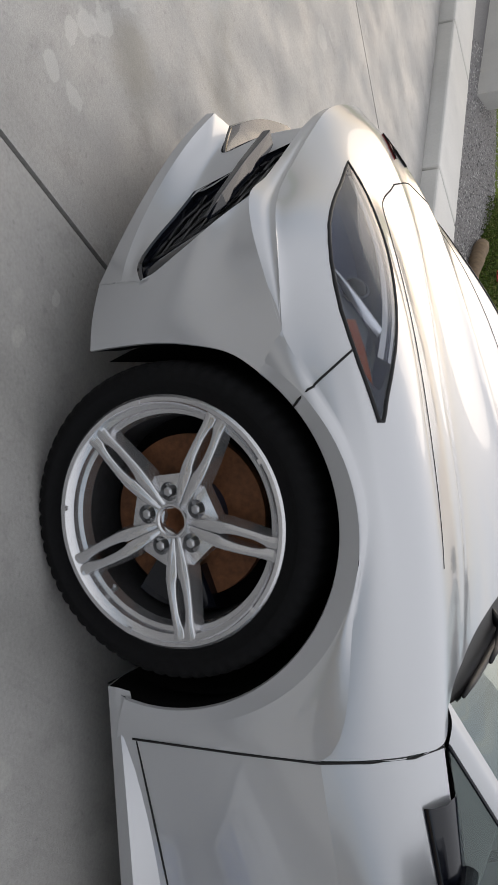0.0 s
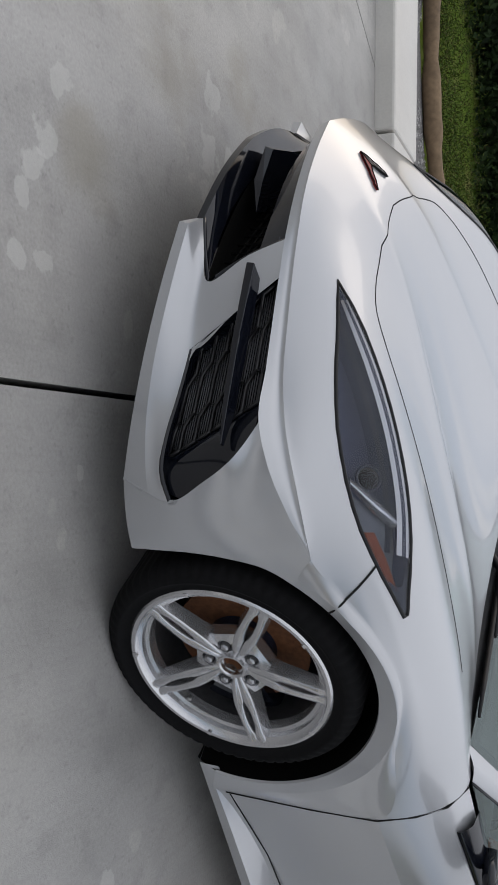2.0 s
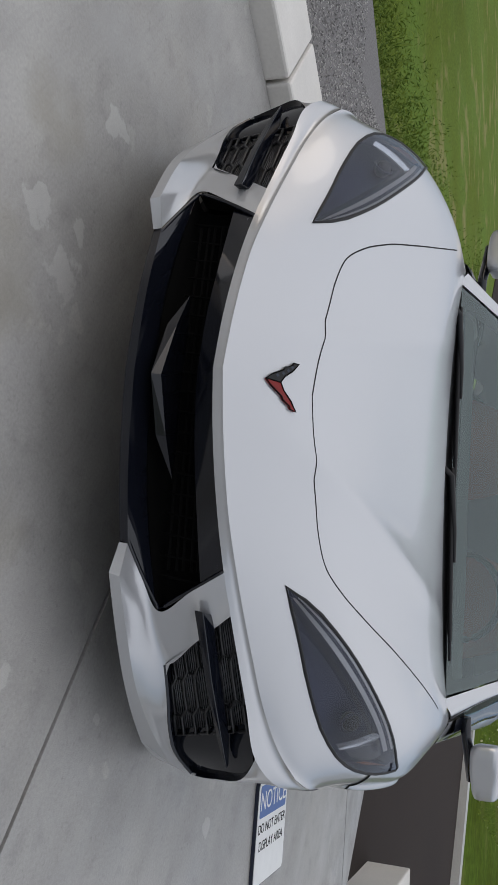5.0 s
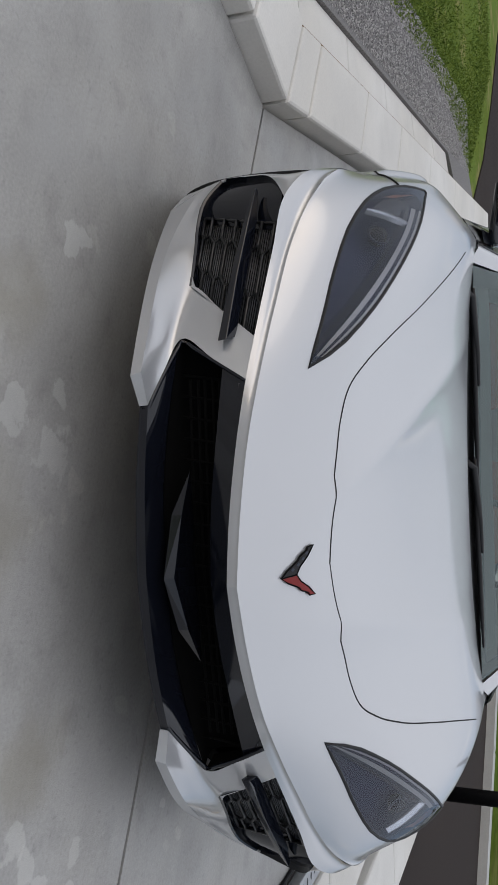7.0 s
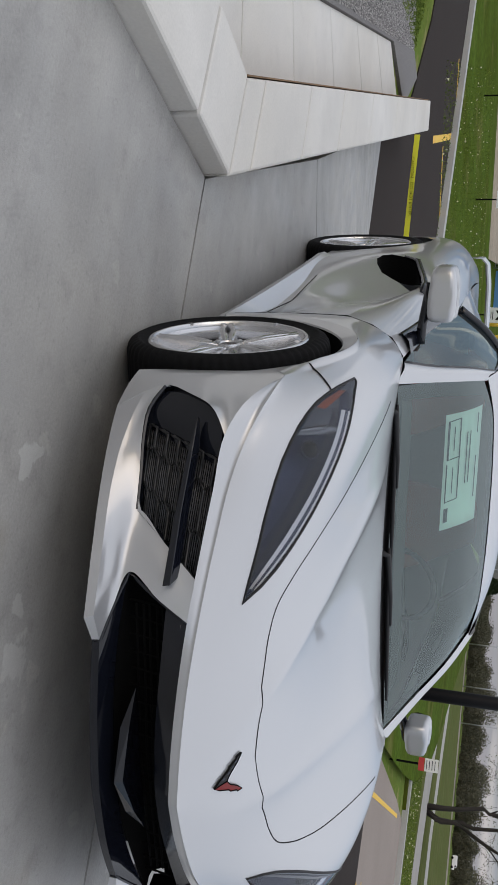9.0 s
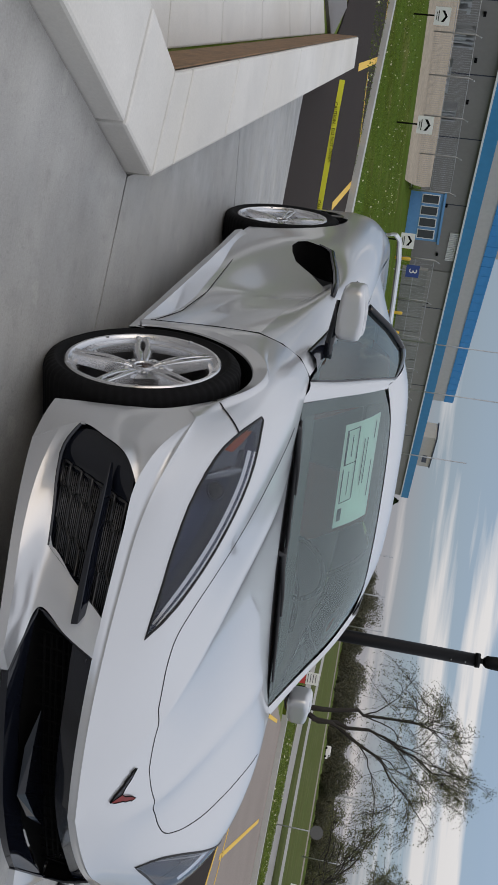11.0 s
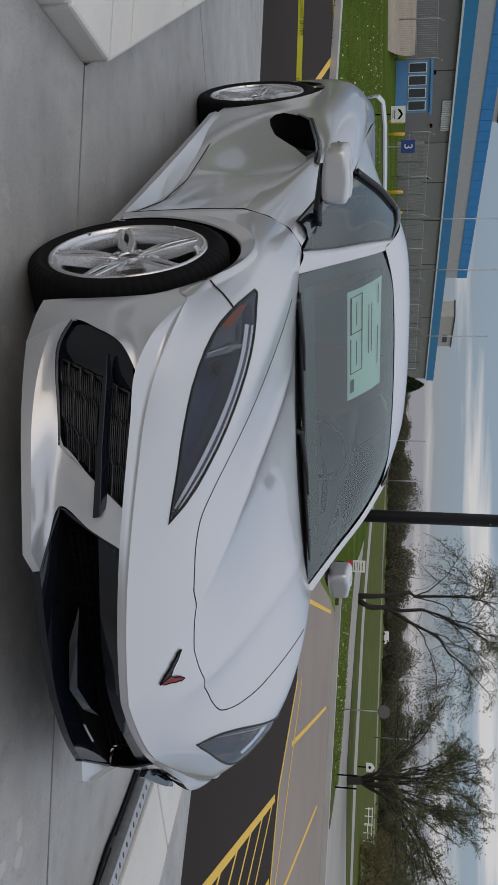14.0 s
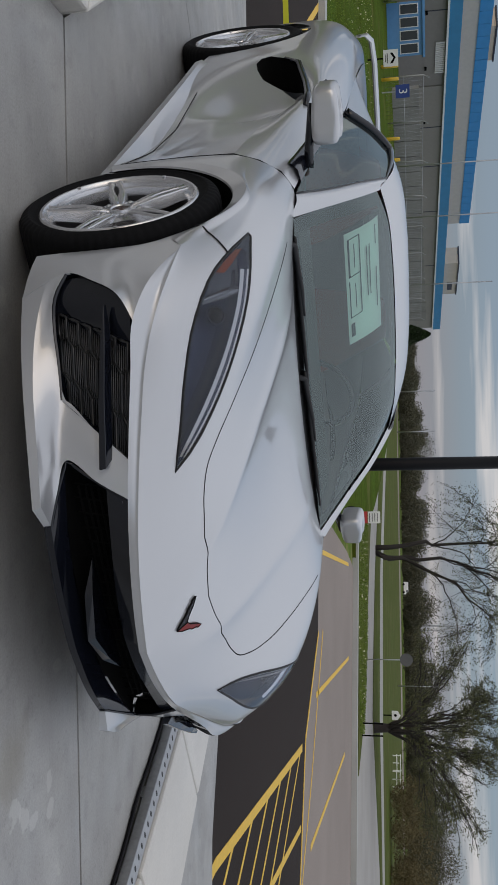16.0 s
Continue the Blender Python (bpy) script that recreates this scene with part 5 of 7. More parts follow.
# crossed-flag style badge reduced to plain shapes
RED = material("badge_red", (0.17, 0.008, 0.007), 0.4, spec=0.3)
badge = None
for sgn, mat in ((1, RED), (-1, MATTE)):
    bm = bmesh.new()
    out = [(0.940, 0), (0.926, 0.013), (0.897, 0.030), (0.893, 0.037), (0.872, 0.047), (0.870, 0.053), (0.853, 0.055), (0.866, 0.040), (0.871, 0.034), (0.893, 0.016), (0.903, 0)]
    lo = [bm.verts.new(on_skin(x, sgn * y, 0.000)) for x, y in out]
    hi = [bm.verts.new(on_skin(x, sgn * y, 0.005)) for x, y in out]
    bm.faces.new(hi)
    for i in range(len(out)):
        bm.faces.new((lo[i], lo[(i + 1) % len(out)], hi[(i + 1) % len(out)], hi[i]))
    badge = part("badge_half", bm, mat, car, "red badge wing" if sgn > 0 else "dark chequered badge wing", smooth=False)
    bm = bmesh.new()
    tube(bm, [on_skin(x, sgn * y, 0.005) for x, y in out], 0.0018, 5, True)
    part("badge_rim", bm, DARK, badge)
    if sgn < 0:
        for x, y in ((0.912, 0.012), (0.897, 0.020), (0.884, 0.030), (0.873, 0.040)):
            bm = bmesh.new()
            bm.faces.new([bm.verts.new(on_skin(x + dx, -y + dy, 0.0062)) for dx, dy in ((0.006, -0.001), (0.001, -0.006), (-0.004, -0.002), (0.001, 0.003))])
            part("chequer", bm, LAMPGREY, badge)

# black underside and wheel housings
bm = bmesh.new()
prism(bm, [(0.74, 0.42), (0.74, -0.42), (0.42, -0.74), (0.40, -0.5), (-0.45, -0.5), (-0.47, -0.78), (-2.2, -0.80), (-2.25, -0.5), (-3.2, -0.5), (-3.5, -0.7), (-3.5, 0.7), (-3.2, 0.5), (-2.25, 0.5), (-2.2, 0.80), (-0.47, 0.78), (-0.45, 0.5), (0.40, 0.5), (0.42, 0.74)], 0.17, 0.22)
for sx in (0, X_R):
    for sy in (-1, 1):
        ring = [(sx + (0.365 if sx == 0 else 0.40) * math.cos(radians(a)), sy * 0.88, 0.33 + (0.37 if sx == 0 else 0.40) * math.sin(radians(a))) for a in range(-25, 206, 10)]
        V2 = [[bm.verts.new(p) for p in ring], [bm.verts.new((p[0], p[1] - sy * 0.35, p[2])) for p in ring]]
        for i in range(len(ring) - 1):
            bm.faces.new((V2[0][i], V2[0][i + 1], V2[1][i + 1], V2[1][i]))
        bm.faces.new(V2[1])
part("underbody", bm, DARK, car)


def lathe(bm, prof, seg=64, m=None):
    """Turns (radius, y) round the y axis."""
    R = [[bm.verts.new((r * math.cos(k * math.tau / seg), y, r * math.sin(k * math.tau / seg))) for r, y in prof] for k in range(seg)]
    for k in range(seg):
        A, B = R[k], R[(k + 1) % seg]
        for i in range(len(prof) - 1):
            bm.faces.new((A[i], A[i + 1], B[i + 1], B[i]))
    if m is not None:
        bmesh.ops.transform(bm, matrix=m, verts=[v for r in R for v in r])


NUT = material("dull_steel_nut", (0.42, 0.42, 0.43), 0.38, 0.9)
BARREL = material("brake_dusted_barrel", (0.05, 0.05, 0.052), 0.5, 0.3, grain=0.3, grain_scale=60)


def wheel(name, x, y, side, tyre_r, rim_r, width, turn, label):
    """A five-spoke wheel whose outer face lies at y; side is +1 on the car's left."""
    w = new(name)
    w.parent = car
    w["label"] = label
    w.location = (x, y, tyre_r - 0.008)
    w.scale = (1, side, 1)
    bm = bmesh.new()
    prof = [(rim_r - 0.008, -0.012), (rim_r + 0.010, -0.003), (rim_r + 0.014, -0.005), (rim_r + 0.030, 0.006), (tyre_r - 0.036, 0.008), (tyre_r - 0.018, 0.000), (tyre_r - 0.012, -0.004), (tyre_r - 0.004, -0.016), (tyre_r, -0.034), (tyre_r, -width + 0.034), (tyre_r - 0.012, -width + 0.004), (rim_r, -width)]
    seg = 264
    R = []
    for k in range(seg):
        ring = []
        for i, (r, yy) in enumerate(prof):
            cut = 0.004 if (k % 4 == 0 and 5 <= i <= 8) else 0.0
            a = k * math.tau / seg + (0.004 * (i - 5) if 5 <= i <= 8 else 0)
            ring.append(bm.verts.new(((r - cut) * math.cos(a), yy - cut * 0.5, (r - cut) * math.sin(a))))
        R.append(ring)
    for k in range(seg):
        A_, B_ = R[k], R[(k + 1) % seg]
        for i in range(len(prof) - 1):
            bm.faces.new((A_[i], A_[i + 1], B_[i + 1], B_[i]))
    part("tyre", bm, RUBBER, w, "black low-profile tyre")
    bm = bmesh.new()
    lathe(bm, [(rim_r - 0.002, -0.016), (rim_r + 0.003, -0.005), (rim_r - 0.002, -0.0005), (rim_r - 0.010, -0.001), (rim_r - 0.014, -0.008), (rim_r - 0.024, -0.014), (rim_r - 0.027, -0.026), (rim_r - 0.036, -0.030), (rim_r - 0.040, -0.055)], 96)
    for k in range(5):
        a = radians(turn + 30 + 72 * k)
        m = Matrix.Rotation(-a, 4, "Y")
        box(bm, rim_r - 0.014, rim_r - 0.002, -0.006, 0.0012, -0.005, 0.005, m)
    rim = part("rim", bm, RIM, w, smooth="auto")
    bm = bmesh.new()
    va = radians(turn + 196)
    tube(bm, [((rim_r - d) * math.cos(va), yy, (rim_r - d) * math.sin(va)) for d, yy in ((0.036, -0.045), (0.044, -0.036), (0.052, -0.026))], [0.006, 0.0045, 0.004], 8)
    part("valve", bm, NUT, rim)
    bm = bmesh.new()
    lathe(bm, [(rim_r - 0.040, -0.055), (rim_r - 0.043, -0.09), (rim_r - 0.043, -width)], 64)
    part("barrel", bm, BARREL, rim)
    for k in range(5):
        bm = bmesh.new()
        m = Matrix.Rotation(-radians(turn + 72 * k), 4, "Y")
        for s in (-1, 1):
            # stations: radius, inner and outer flank across, height of the face, depth of the back
            ring = []
            for r, t0, t1, yf, yb in ((0.034, 0.000, 0.013, -0.028, -0.060), (0.060, 0.000, 0.021, -0.020, -0.062), (0.090, 0.000, 0.027, -0.015, -0.062), (0.112, 0.001, 0.0295, -0.012, -0.058), (0.124, 0.005, 0.030, -0.011, -0.054), (0.150, 0.0078, 0.0295, -0.010, -0.052), (0.185, 0.0075, 0.028, -0.009, -0.048), (0.208, 0.004, 0.0265, -0.008, -0.046), (0.218, 0.000, 0.0265, -0.008, -0.044), (rim_r - 0.020, 0.000, 0.028, -0.007, -0.042), (rim_r - 0.004, 0.000, 0.034, -0.003, -0.040)):
                mid_ = t0 + 0.66 * (t1 - t0)
                ring.append([bm.verts.new(m @ Vector((r, yy, s * t))) for t, yy in ((t0, yf - 0.004), (mid_ - 0.004, yf), (t1 - 0.003, yf - 0.003), (t1 + 0.005, yb), (t0, yb))])
            for A_, B_ in zip(ring, ring[1:]):
                for i in range(5):
                    bm.faces.new((A_[i], A_[(i + 1) % 5], B_[(i + 1) % 5], B_[i]))
            bm.faces.new(ring[0]), bm.faces.new(ring[-1])
        part("spoke", bm, RIM, w, smooth=False, bevel=0.0025)
    bm = bmesh.new()
    lathe(bm, [(0.028, -0.075), (0.028, -0.026), (0.031, -0.022), (0.035, -0.022), (0.038, -0.034)], 60)
    # five-sided plate between the spokes, with a deep pocket for each nut
    for k in range(5):
        a0, a1 = radians(turn + 72 * k), radians(turn + 72 * (k + 1))
        am = (a0 + a1) / 2
        c = Vector((0.060 * math.cos(am), 0.060 * math.sin(am)))
        tri = [Vector((0.030 * math.cos(a0), 0.030 * math.sin(a0))), Vector((0.116 * math.cos(a0), 0.116 * math.sin(a0))), Vector((0.116 * math.cos(a1), 0.116 * math.sin(a1))), Vector((0.030 * math.cos(a1), 0.030 * math.sin(a1)))]
        rings = [[], [], [], [], []]
        for i in range(40):
            d = Vector((math.cos(math.tau * i / 40), math.sin(math.tau * i / 40)))
            far = 1.0
            for p, q in zip(tri, tri[1:] + tri[:1]):
                e = q - p
                den = d.x * e.y - d.y * e.x
                if abs(den) > 1e-9:
                    t = ((p.x - c.x) * e.y - (p.y - c.y) * e.x) / den
                    if t > 0:
                        far = min(far, t)
            for ring_, (rad, yy) in zip(rings, ((far, -0.070), (far, -0.036 - 0.10 * max(0, far - 0.03)), (0.0195, -0.030), (0.0178, -0.033), (0.0165, -0.056))):
                q = c + d * rad
                ring_.append(bm.verts.new((q.x, yy, q.y)))
        for A_, B_ in zip(rings, rings[1:]):
            for i in range(40):
                bm.faces.new((A_[i], A_[(i + 1) % 40], B_[(i + 1) % 40], B_[i]))
        bm.faces.new(rings[-1])
    hub = part("hub", bm, RIM, w, smooth="auto")
    bm = bmesh.new()
    lathe(bm, [(0.0001, -0.078), (0.014, -0.076), (0.017, -0.062), (0.0285, -0.046)], 24)
    part("hub_bore", bm, RUST, hub, "rusty open hub centre")
    for k in range(5):
        a = radians(turn + 36 + 72 * k)
        bm = bmesh.new()
        c = Vector((0.060 * math.cos(a), 0, 0.060 * math.sin(a)))
        m = Matrix.Translation(c)
        lathe(bm, [(0.0001, -0.0225), (0.006, -0.023), (0.0102, -0.026), (0.0110, -0.054)], 6, m)
        part("wheel_nut", bm, NUT, w, smooth=False)
    bm = bmesh.new()
    lathe(bm, [(0.07, -0.105), (0.172, -0.105), (0.172, -0.130), (0.07, -0.130)], 64)
    part("brake_disc", bm, RUST, w, "rust-stained steel brake disc", smooth="auto")
    bm = bmesh.new()
    lathe(bm, [(0.0001, -0.085), (0.085, -0.085), (0.09, -0.11)], 40)
    part("disc_bell", bm, LAMPGREY, w, smooth="auto")
    bm = bmesh.new()
    prof = [(0.105, -0.075), (0.195, -0.082), (0.205, -0.10), (0.205, -0.15), (0.105, -0.15)]
    rows = [[bm.verts.new((r * math.cos(a), yy, r * math.sin(a))) for r, yy in prof] for a in [radians(162 + 7 * i) for i in range(9)]]
    for A_, B_ in zip(rows, rows[1:]):
        for i in range(len(prof)):
            bm.faces.new((A_[i], A_[(i + 1) % 5], B_[(i + 1) % 5], B_[i]))
    bm.faces.new(rows[0]), bm.faces.new(rows[-1])
    caliper = part("brake_caliper", bm, BLACK, w, "gloss black brake caliper", smooth="auto")
    for a0 in (178, 196):
        a = radians(a0)
        bm = bmesh.new()
        box(bm, 0.135, 0.140, -0.0735, -0.072, -0.013, 0.013, Matrix.Rotation(-a, 4, "Y"))
        part("plain_mark", bm, LAMPSILVER, caliper, smooth=False)
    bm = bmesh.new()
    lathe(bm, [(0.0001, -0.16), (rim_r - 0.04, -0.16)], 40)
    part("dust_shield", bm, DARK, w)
    return w


wheel("front_wheel", 0, 0.935, 1, 0.324, 0.254, 0.245, 31, "silver five-spoke front wheel with black tyre")
wheel("front_wheel", 0, -0.950, -1, 0.324, 0.254, 0.245, 54, "silver five-spoke front wheel with black tyre")
wheel("rear_wheel", X_R, 0.958, 1, 0.346, 0.266, 0.305, 10, "silver five-spoke rear wheel with wide tyre")
wheel("rear_wheel", X_R, -0.958, -1, 0.346, 0.266, 0.305, 30, "silver five-spoke rear wheel with wide tyre")

# ---- road markings, kerbs and the things around ----
def strip(name, pts, width, mat, z, label, kind="structure", category="marking"):
    """Flat paint along a line."""
    bm = bmesh.new()
    for a, b in zip(pts, pts[1:]):
        a, b = Vector(a), Vector(b)
        d = (b - a).normalized()
        n = Vector((-d.y, d.x)) * width / 2
        prism(bm, [tuple(p) for p in (a - n, b - n, b + n, a + n)], z - 0.006, z)
    return tagged(part(name, bm, mat, None, label, False), category=category, kind=kind)


Y = LOW + 0.004
for pts in ([(-17.0, 0.68), (-16.77, -1.33)], [(-14.3, -1.47), (-19.8, -1.52)], [(-20.3, -3.2), (-20.16, -1.63)], [(-12.4, 0.60), (-16.3, 0.75)]):
    strip("stall_marking", pts, 0.13, YELLOW, Y, "yellow painted parking line")
strip("hatch_marking", [(-5.04, 8.2), (-0.99, 4.36), (1.2, 2.9)], 0.10, YELLOW, Y, "yellow painted hatch border")
strip("hatch_marking", [(-4.24, 8.79), (-2.48, 7.07), (2, 2.9)], 0.085, YELLOW, Y, "yellow painted hatch border")
for k in range(6):
    f = k / 6
    a = Vector((-5.04, 8.2)).lerp(Vector((-0.99, 4.36)), f + 0.03)
    strip("hatch_marking", [tuple(a), tuple(a + Vector((2.7, -0.75 + 1.0 * 0)) * 1.0)], 0.05, YELLOW, Y - 0.001, "yellow painted hatch bar")
LW = LOW + 0.001
strip("lot_marking", [(-7.7, 8.75), (-5.4, 8.45), (-3.72, 9.25), (2.0, 11.6)], 0.08, YELLOW, LW + 0.004, "faded yellow edge line")
strip("lot_marking", [(-8.3, 9.3), (-5.5, 9.5), (-3.9, 9.45), (1.0, 12.4)], 0.06, YELLOW, LW, "faded yellow edge line")
for pts in ([(-6.79, 9.18), (-12.45, 14.4)], [(-4.76, 10.04), (-9.95, 14.7)], [(-8.4, 7.6), (-14.2, 13.0)], [(-1.5, 11.3), (-7.5, 16.0)]):
    strip("lot_marking", pts, 0.085, YELLOW, LW, "faded yellow parking line")
KERB = material("kerb_concrete", (0.42, 0.42, 0.40), 0.8, grain=0.1, grain_scale=40, stain=0.15, stain_scale=1.0)


def kerb(name, pts, label, w=0.35, z0=LOW - 0.2, z1=LOW + 0.13):
    bm = bmesh.new()
    for a, b in zip(pts, pts[1:]):
        a, b = Vector(a), Vector(b)
        d = (b - a).normalized()
        n = Vector((-d.y, d.x)) * w
        prism(bm, [tuple(p) for p in (a, b, b + n, a + n)], z0, z1)
    return tagged(part(name, bm, KERB, None, label, False), category="kerb", kind="structure")


kerb("kerb_far", [(-34, -12.5), (-21.4, -3.27), (-15.3, 1.2), (-11.1, 5.9), (-9.3, 7.4)], "pale concrete kerb along the road")
kerb("kerb_lot", [(-7.9, 18.7), (-10.7, 17.1), (-15.6, 14.3), (-28, 7.2)][::-1], "pale concrete kerb along the lot", 0.3)
WALK = material("pavement_concrete", (0.37, 0.35, 0.32), 0.85, grain=0.15, grain_scale=30, stain=0.15, stain_scale=0.5)


def band(name, n0, n1, mat, z, label, category, s0=-140, s1=12):
    """A long strip parallel to the lot's far kerb, by its distances from the car."""
    d, n = Vector((0.866, 0.5)), Vector((-0.5, 0.866))
    bm = bmesh.new()
    prism(bm, [tuple(d * s + n * t) for s, t in ((s0, n0), (s1, n0), (s1, n1), (s0, n1))], z - 0.2, z)
    return tagged(part(name, bm, mat, None, label, False), category=category, kind="structure")


def polar(az, d, z=0.0):
    """A place by bearing and distance from where the walk ends."""
    return Vector((2.72 + d * math.cos(radians(az)), -1.9 + d * math.sin(radians(az)), z))


def reach(name, stops, mat, z, label, category):
    """Ground between a near and a far distance, given for a run of bearings."""
    bm = bmesh.new()
    near = [(az, a) for az, a, b in stops]
    far = [(az, b) for az, a, b in stops]
    prism(bm, [tuple(polar(az, d).xy) for az, d in near + far[::-1]], z - 0.2, z)
    return tagged(part(name, bm, mat, None, label, False), category=category, kind="structure")


FIELD = material("park_grass", (0.080, 0.110, 0.014), 0.95, grain=0.4, grain_scale=5, stain=0.5, stain_scale=0.22, second=(0.95, 0.80, 0.55), spec=0.1)
patches(FIELD, (0.13, 0.12, 0.05), 0.5, 0.48, 0.70)
reach("pavement_near", [(115, 24, 42), (121, 24.5, 41), (126, 25.0, 37), (129.6, 28.3, 34.7), (133.5, 30.2, 36), (138.1, 32.6, 38.7), (142, 35.5, 43.5), (147, 41, 53), (152, 50, 68)], WALK, LOW + 0.05, "pale concrete footpath", "pavement")
reach("pavement_far", [(115, 44, 48), (122, 43.5, 47.5), (126, 43, 47), (129.6, 42.3, 47.2), (138.1, 45.7, 50.6), (142, 51, 57), (147, 62, 70), (152, 80, 92)], WALK, LOW + 0.05, "pale concrete footpath", "pavement")
reach("verge_lawn", [(126.2, 24.9, 25.2), (129.6, 25.2, 28.3), (133.5, 25.2, 30.2), (138.1, 24.6, 32.6), (142, 24.4, 35.5), (147, 24.0, 41), (152, 24, 50)], FIELD, LOW + 0.07, "mottled spring verge between kerb and footpath", "lawn")
reach("mid_lawn", [(115, 42, 44.5), (121, 41, 44), (126, 37, 43), (129.6, 34.7, 42.3), (138.1, 38.7, 45.7), (142, 43.5, 51), (147, 53, 62), (152, 68, 80)], FIELD, LOW + 0.06, "green lawn between two footpaths", "lawn")
band("far_road", 112, 150, LOT, LOW + 0.03, "grey road beyond the lawns", "road")
band("park_lawn", 40, 128, FIELD, LOW + 0.04, "wide spring lawn with bare brown patches", "lawn", -160, 40)
# rising lawn between the kerb and the works building
LAWN = material("spring_lawn", (0.080, 0.135, 0.014), 1.0, spec=0.03, grain=0.45, grain_scale=6, stain=0.55, stain_scale=0.35, second=(0.75, 0.62, 0.30))
patches(LAWN, (0.20, 0.17, 0.07), 0.4, 0.56, 0.74)
bm = bmesh.new()
rows = [[(-9.5, 7.6, LOW + 0.10), (-13.4, 3.7, LOW + 0.10), (-21.7, -3.0, LOW + 0.10), (-34.2, -12.2, LOW + 0.10)], [(-18, 15, -0.1), (-24, 8, 0.1), (-30, 1, 0.1), (-42, -10, 0.1)], [(-48, 30, 0.35), (-52, 16, 0.45), (-58, 3, 0.5), (-66, -14, 0.5)], [(-100, 55, 1.3), (-90, 28, 1.3), (-78, 8, 1.2), (-75, -16, 1.2)]]
lawn_net = net(rows, 8, 6)
sheet(bm, lawn_net, mirror=False)
lawn_skin = BVHTree.FromBMesh(bm)
tagged(part("lawn_ground", bm, LAWN, None, "spring lawn with dry patches and dandelions"), category="lawn", kind="structure")

# works building
GREYCLAD = material("grey_cladding", (0.225, 0.215, 0.20), 0.7, grain=0.06, grain_scale=3, stain=0.08, stain_scale=0.15)
BLUE = material("blue_fascia", (0.03, 0.24, 0.48), 0.5, grain=0.1, grain_scale=1.5)
TANCLAD = material("tan_cladding", (0.52, 0.45, 0.36), 0.75, grain=0.08, grain_scale=2)
WHITE = material("white_paint", (0.75, 0.75, 0.73), 0.5, grain=0.05, grain_scale=20)
STEEL = material("galvanised_steel", (0.42, 0.43, 0.44), 0.45, 0.7, grain=0.2, grain_scale=40)
WIN = material("dark_window", (0.02, 0.03, 0.035), 0.08, coat=0.6)
BEIGEWALL = material("beige_wall_panel", (0.27, 0.258, 0.232), 0.75, grain=0.06, grain_scale=3, stain=0.08, stain_scale=0.15)
YARD = material("tan_gravel_yard", (0.36, 0.30, 0.22), 0.95, grain=0.3, grain_scale=4, stain=0.2, stain_scale=0.4)
works = tagged(new("works_building"), "long grey works building with blue fascia", "building")
B0, B1 = Vector((-64.0, -12.0, 0)), Vector((-125.0, 62.0, 0))
bd = (B1 - B0).normalized()
bn = Vector((-bd.y, bd.x, 0))
if bn.x > 0:
    bn = -bn
FR = Matrix(((bd.x, bn.x, 0, B0.x), (bd.y, bn.y, 0, B0.y), (0, 0, 1, 0), (0, 0, 0, 1)))
LEN = (B1 - B0).length


def wpart(name, u0, u1, v0, v1, z0, z1, mat, parent=works, label=""):
    bm = bmesh.new()
    box(bm, u0, u1, v0, v1, z0, z1, FR)
    return part(name, bm, mat, parent, label, False)


hall = wpart("wall", 0, LEN, 0, 20, -1, 5.6, GREYCLAD, label="grey panel wall")
wpart("fascia", -0.3, LEN + 0.2, -0.3, 20.3, 5.6, 6.7, BLUE, label="blue roof fascia")
wpart("fascia_trim", -0.3, LEN + 0.2, -0.36, -0.3, 5.45, 5.62, WHITE, hall)
upper = wpart("upper_wall", 4, 81, 9, 30, 6.7, 9.4, TANCLAD, label="tan upper storey")
for k in range(44):
    wpart("blue_panel", 4 + k * 1.75, 4 + k * 1.75 + 1.66, 8.9, 9.0, 9.2, 10.5, BLUE, upper)
for u in (3, 9, 15.5, 22, 30, 40, 52, 66, 80):
    wpart("wall_joint", u, u + 0.10, -0.02, 0.02, 0, 5.6, LAMPGREY, hall)
for u, w, z in ((12, 1.2, 9.6), (26, 1.6, 8.6), (47, 2.2, 8.6), (70, 2.5, 6.7)):
    wpart("roof_unit", u, u + w, 12, 13.6, z - 0.2, z + 1.1, LAMPGREY)
for u in (10, 14, 18, 30, 37, 45):
    wpart("wall_lamp", u, u + 0.3, -0.2, 0, 3.6, 3.8, DARK, hall)
for u, w, z0, z1 in ((6, 2.2, 0.8, 2.6), (9.5, 1.5, 0.8, 3.2), (12.5, 2.5, 0.8, 2.0), (16.5, 1.2, 0.8, 2.9)):
    bm = bmesh.new()
    box(bm, u, u + w, -3.2, -1.8, z0, z0 + 0.3, FR)
    for k in range(4):
        box(bm, u + w * k / 4, u + w * k / 4 + 0.12, -3.0, -2.0, z0, z1, FR)
    box(bm, u, u + w, -2.8, -2.2, z1 - 0.25, z1, FR)
    box(bm, u + 0.2, u + w * 0.6, -2.9, -2.1, z0 + 0.3, z1 - 0.6, FR)
    tagged(part("plant_unit", bm, STEEL, None, "grey steel pipework plant beside the works building", False), category="machinery", group="plant beside the works building")


def at_wall(az):
    """Distance along the works' front at a bearing."""
    d = Vector((math.cos(radians(az)), math.sin(radians(az))))
    o = Vector((2.72, -1.9))
    e = B0.xy - o
    return (d.x * e.y - d.y * e.x) / (bd.x * d.y - bd.y * d.x)


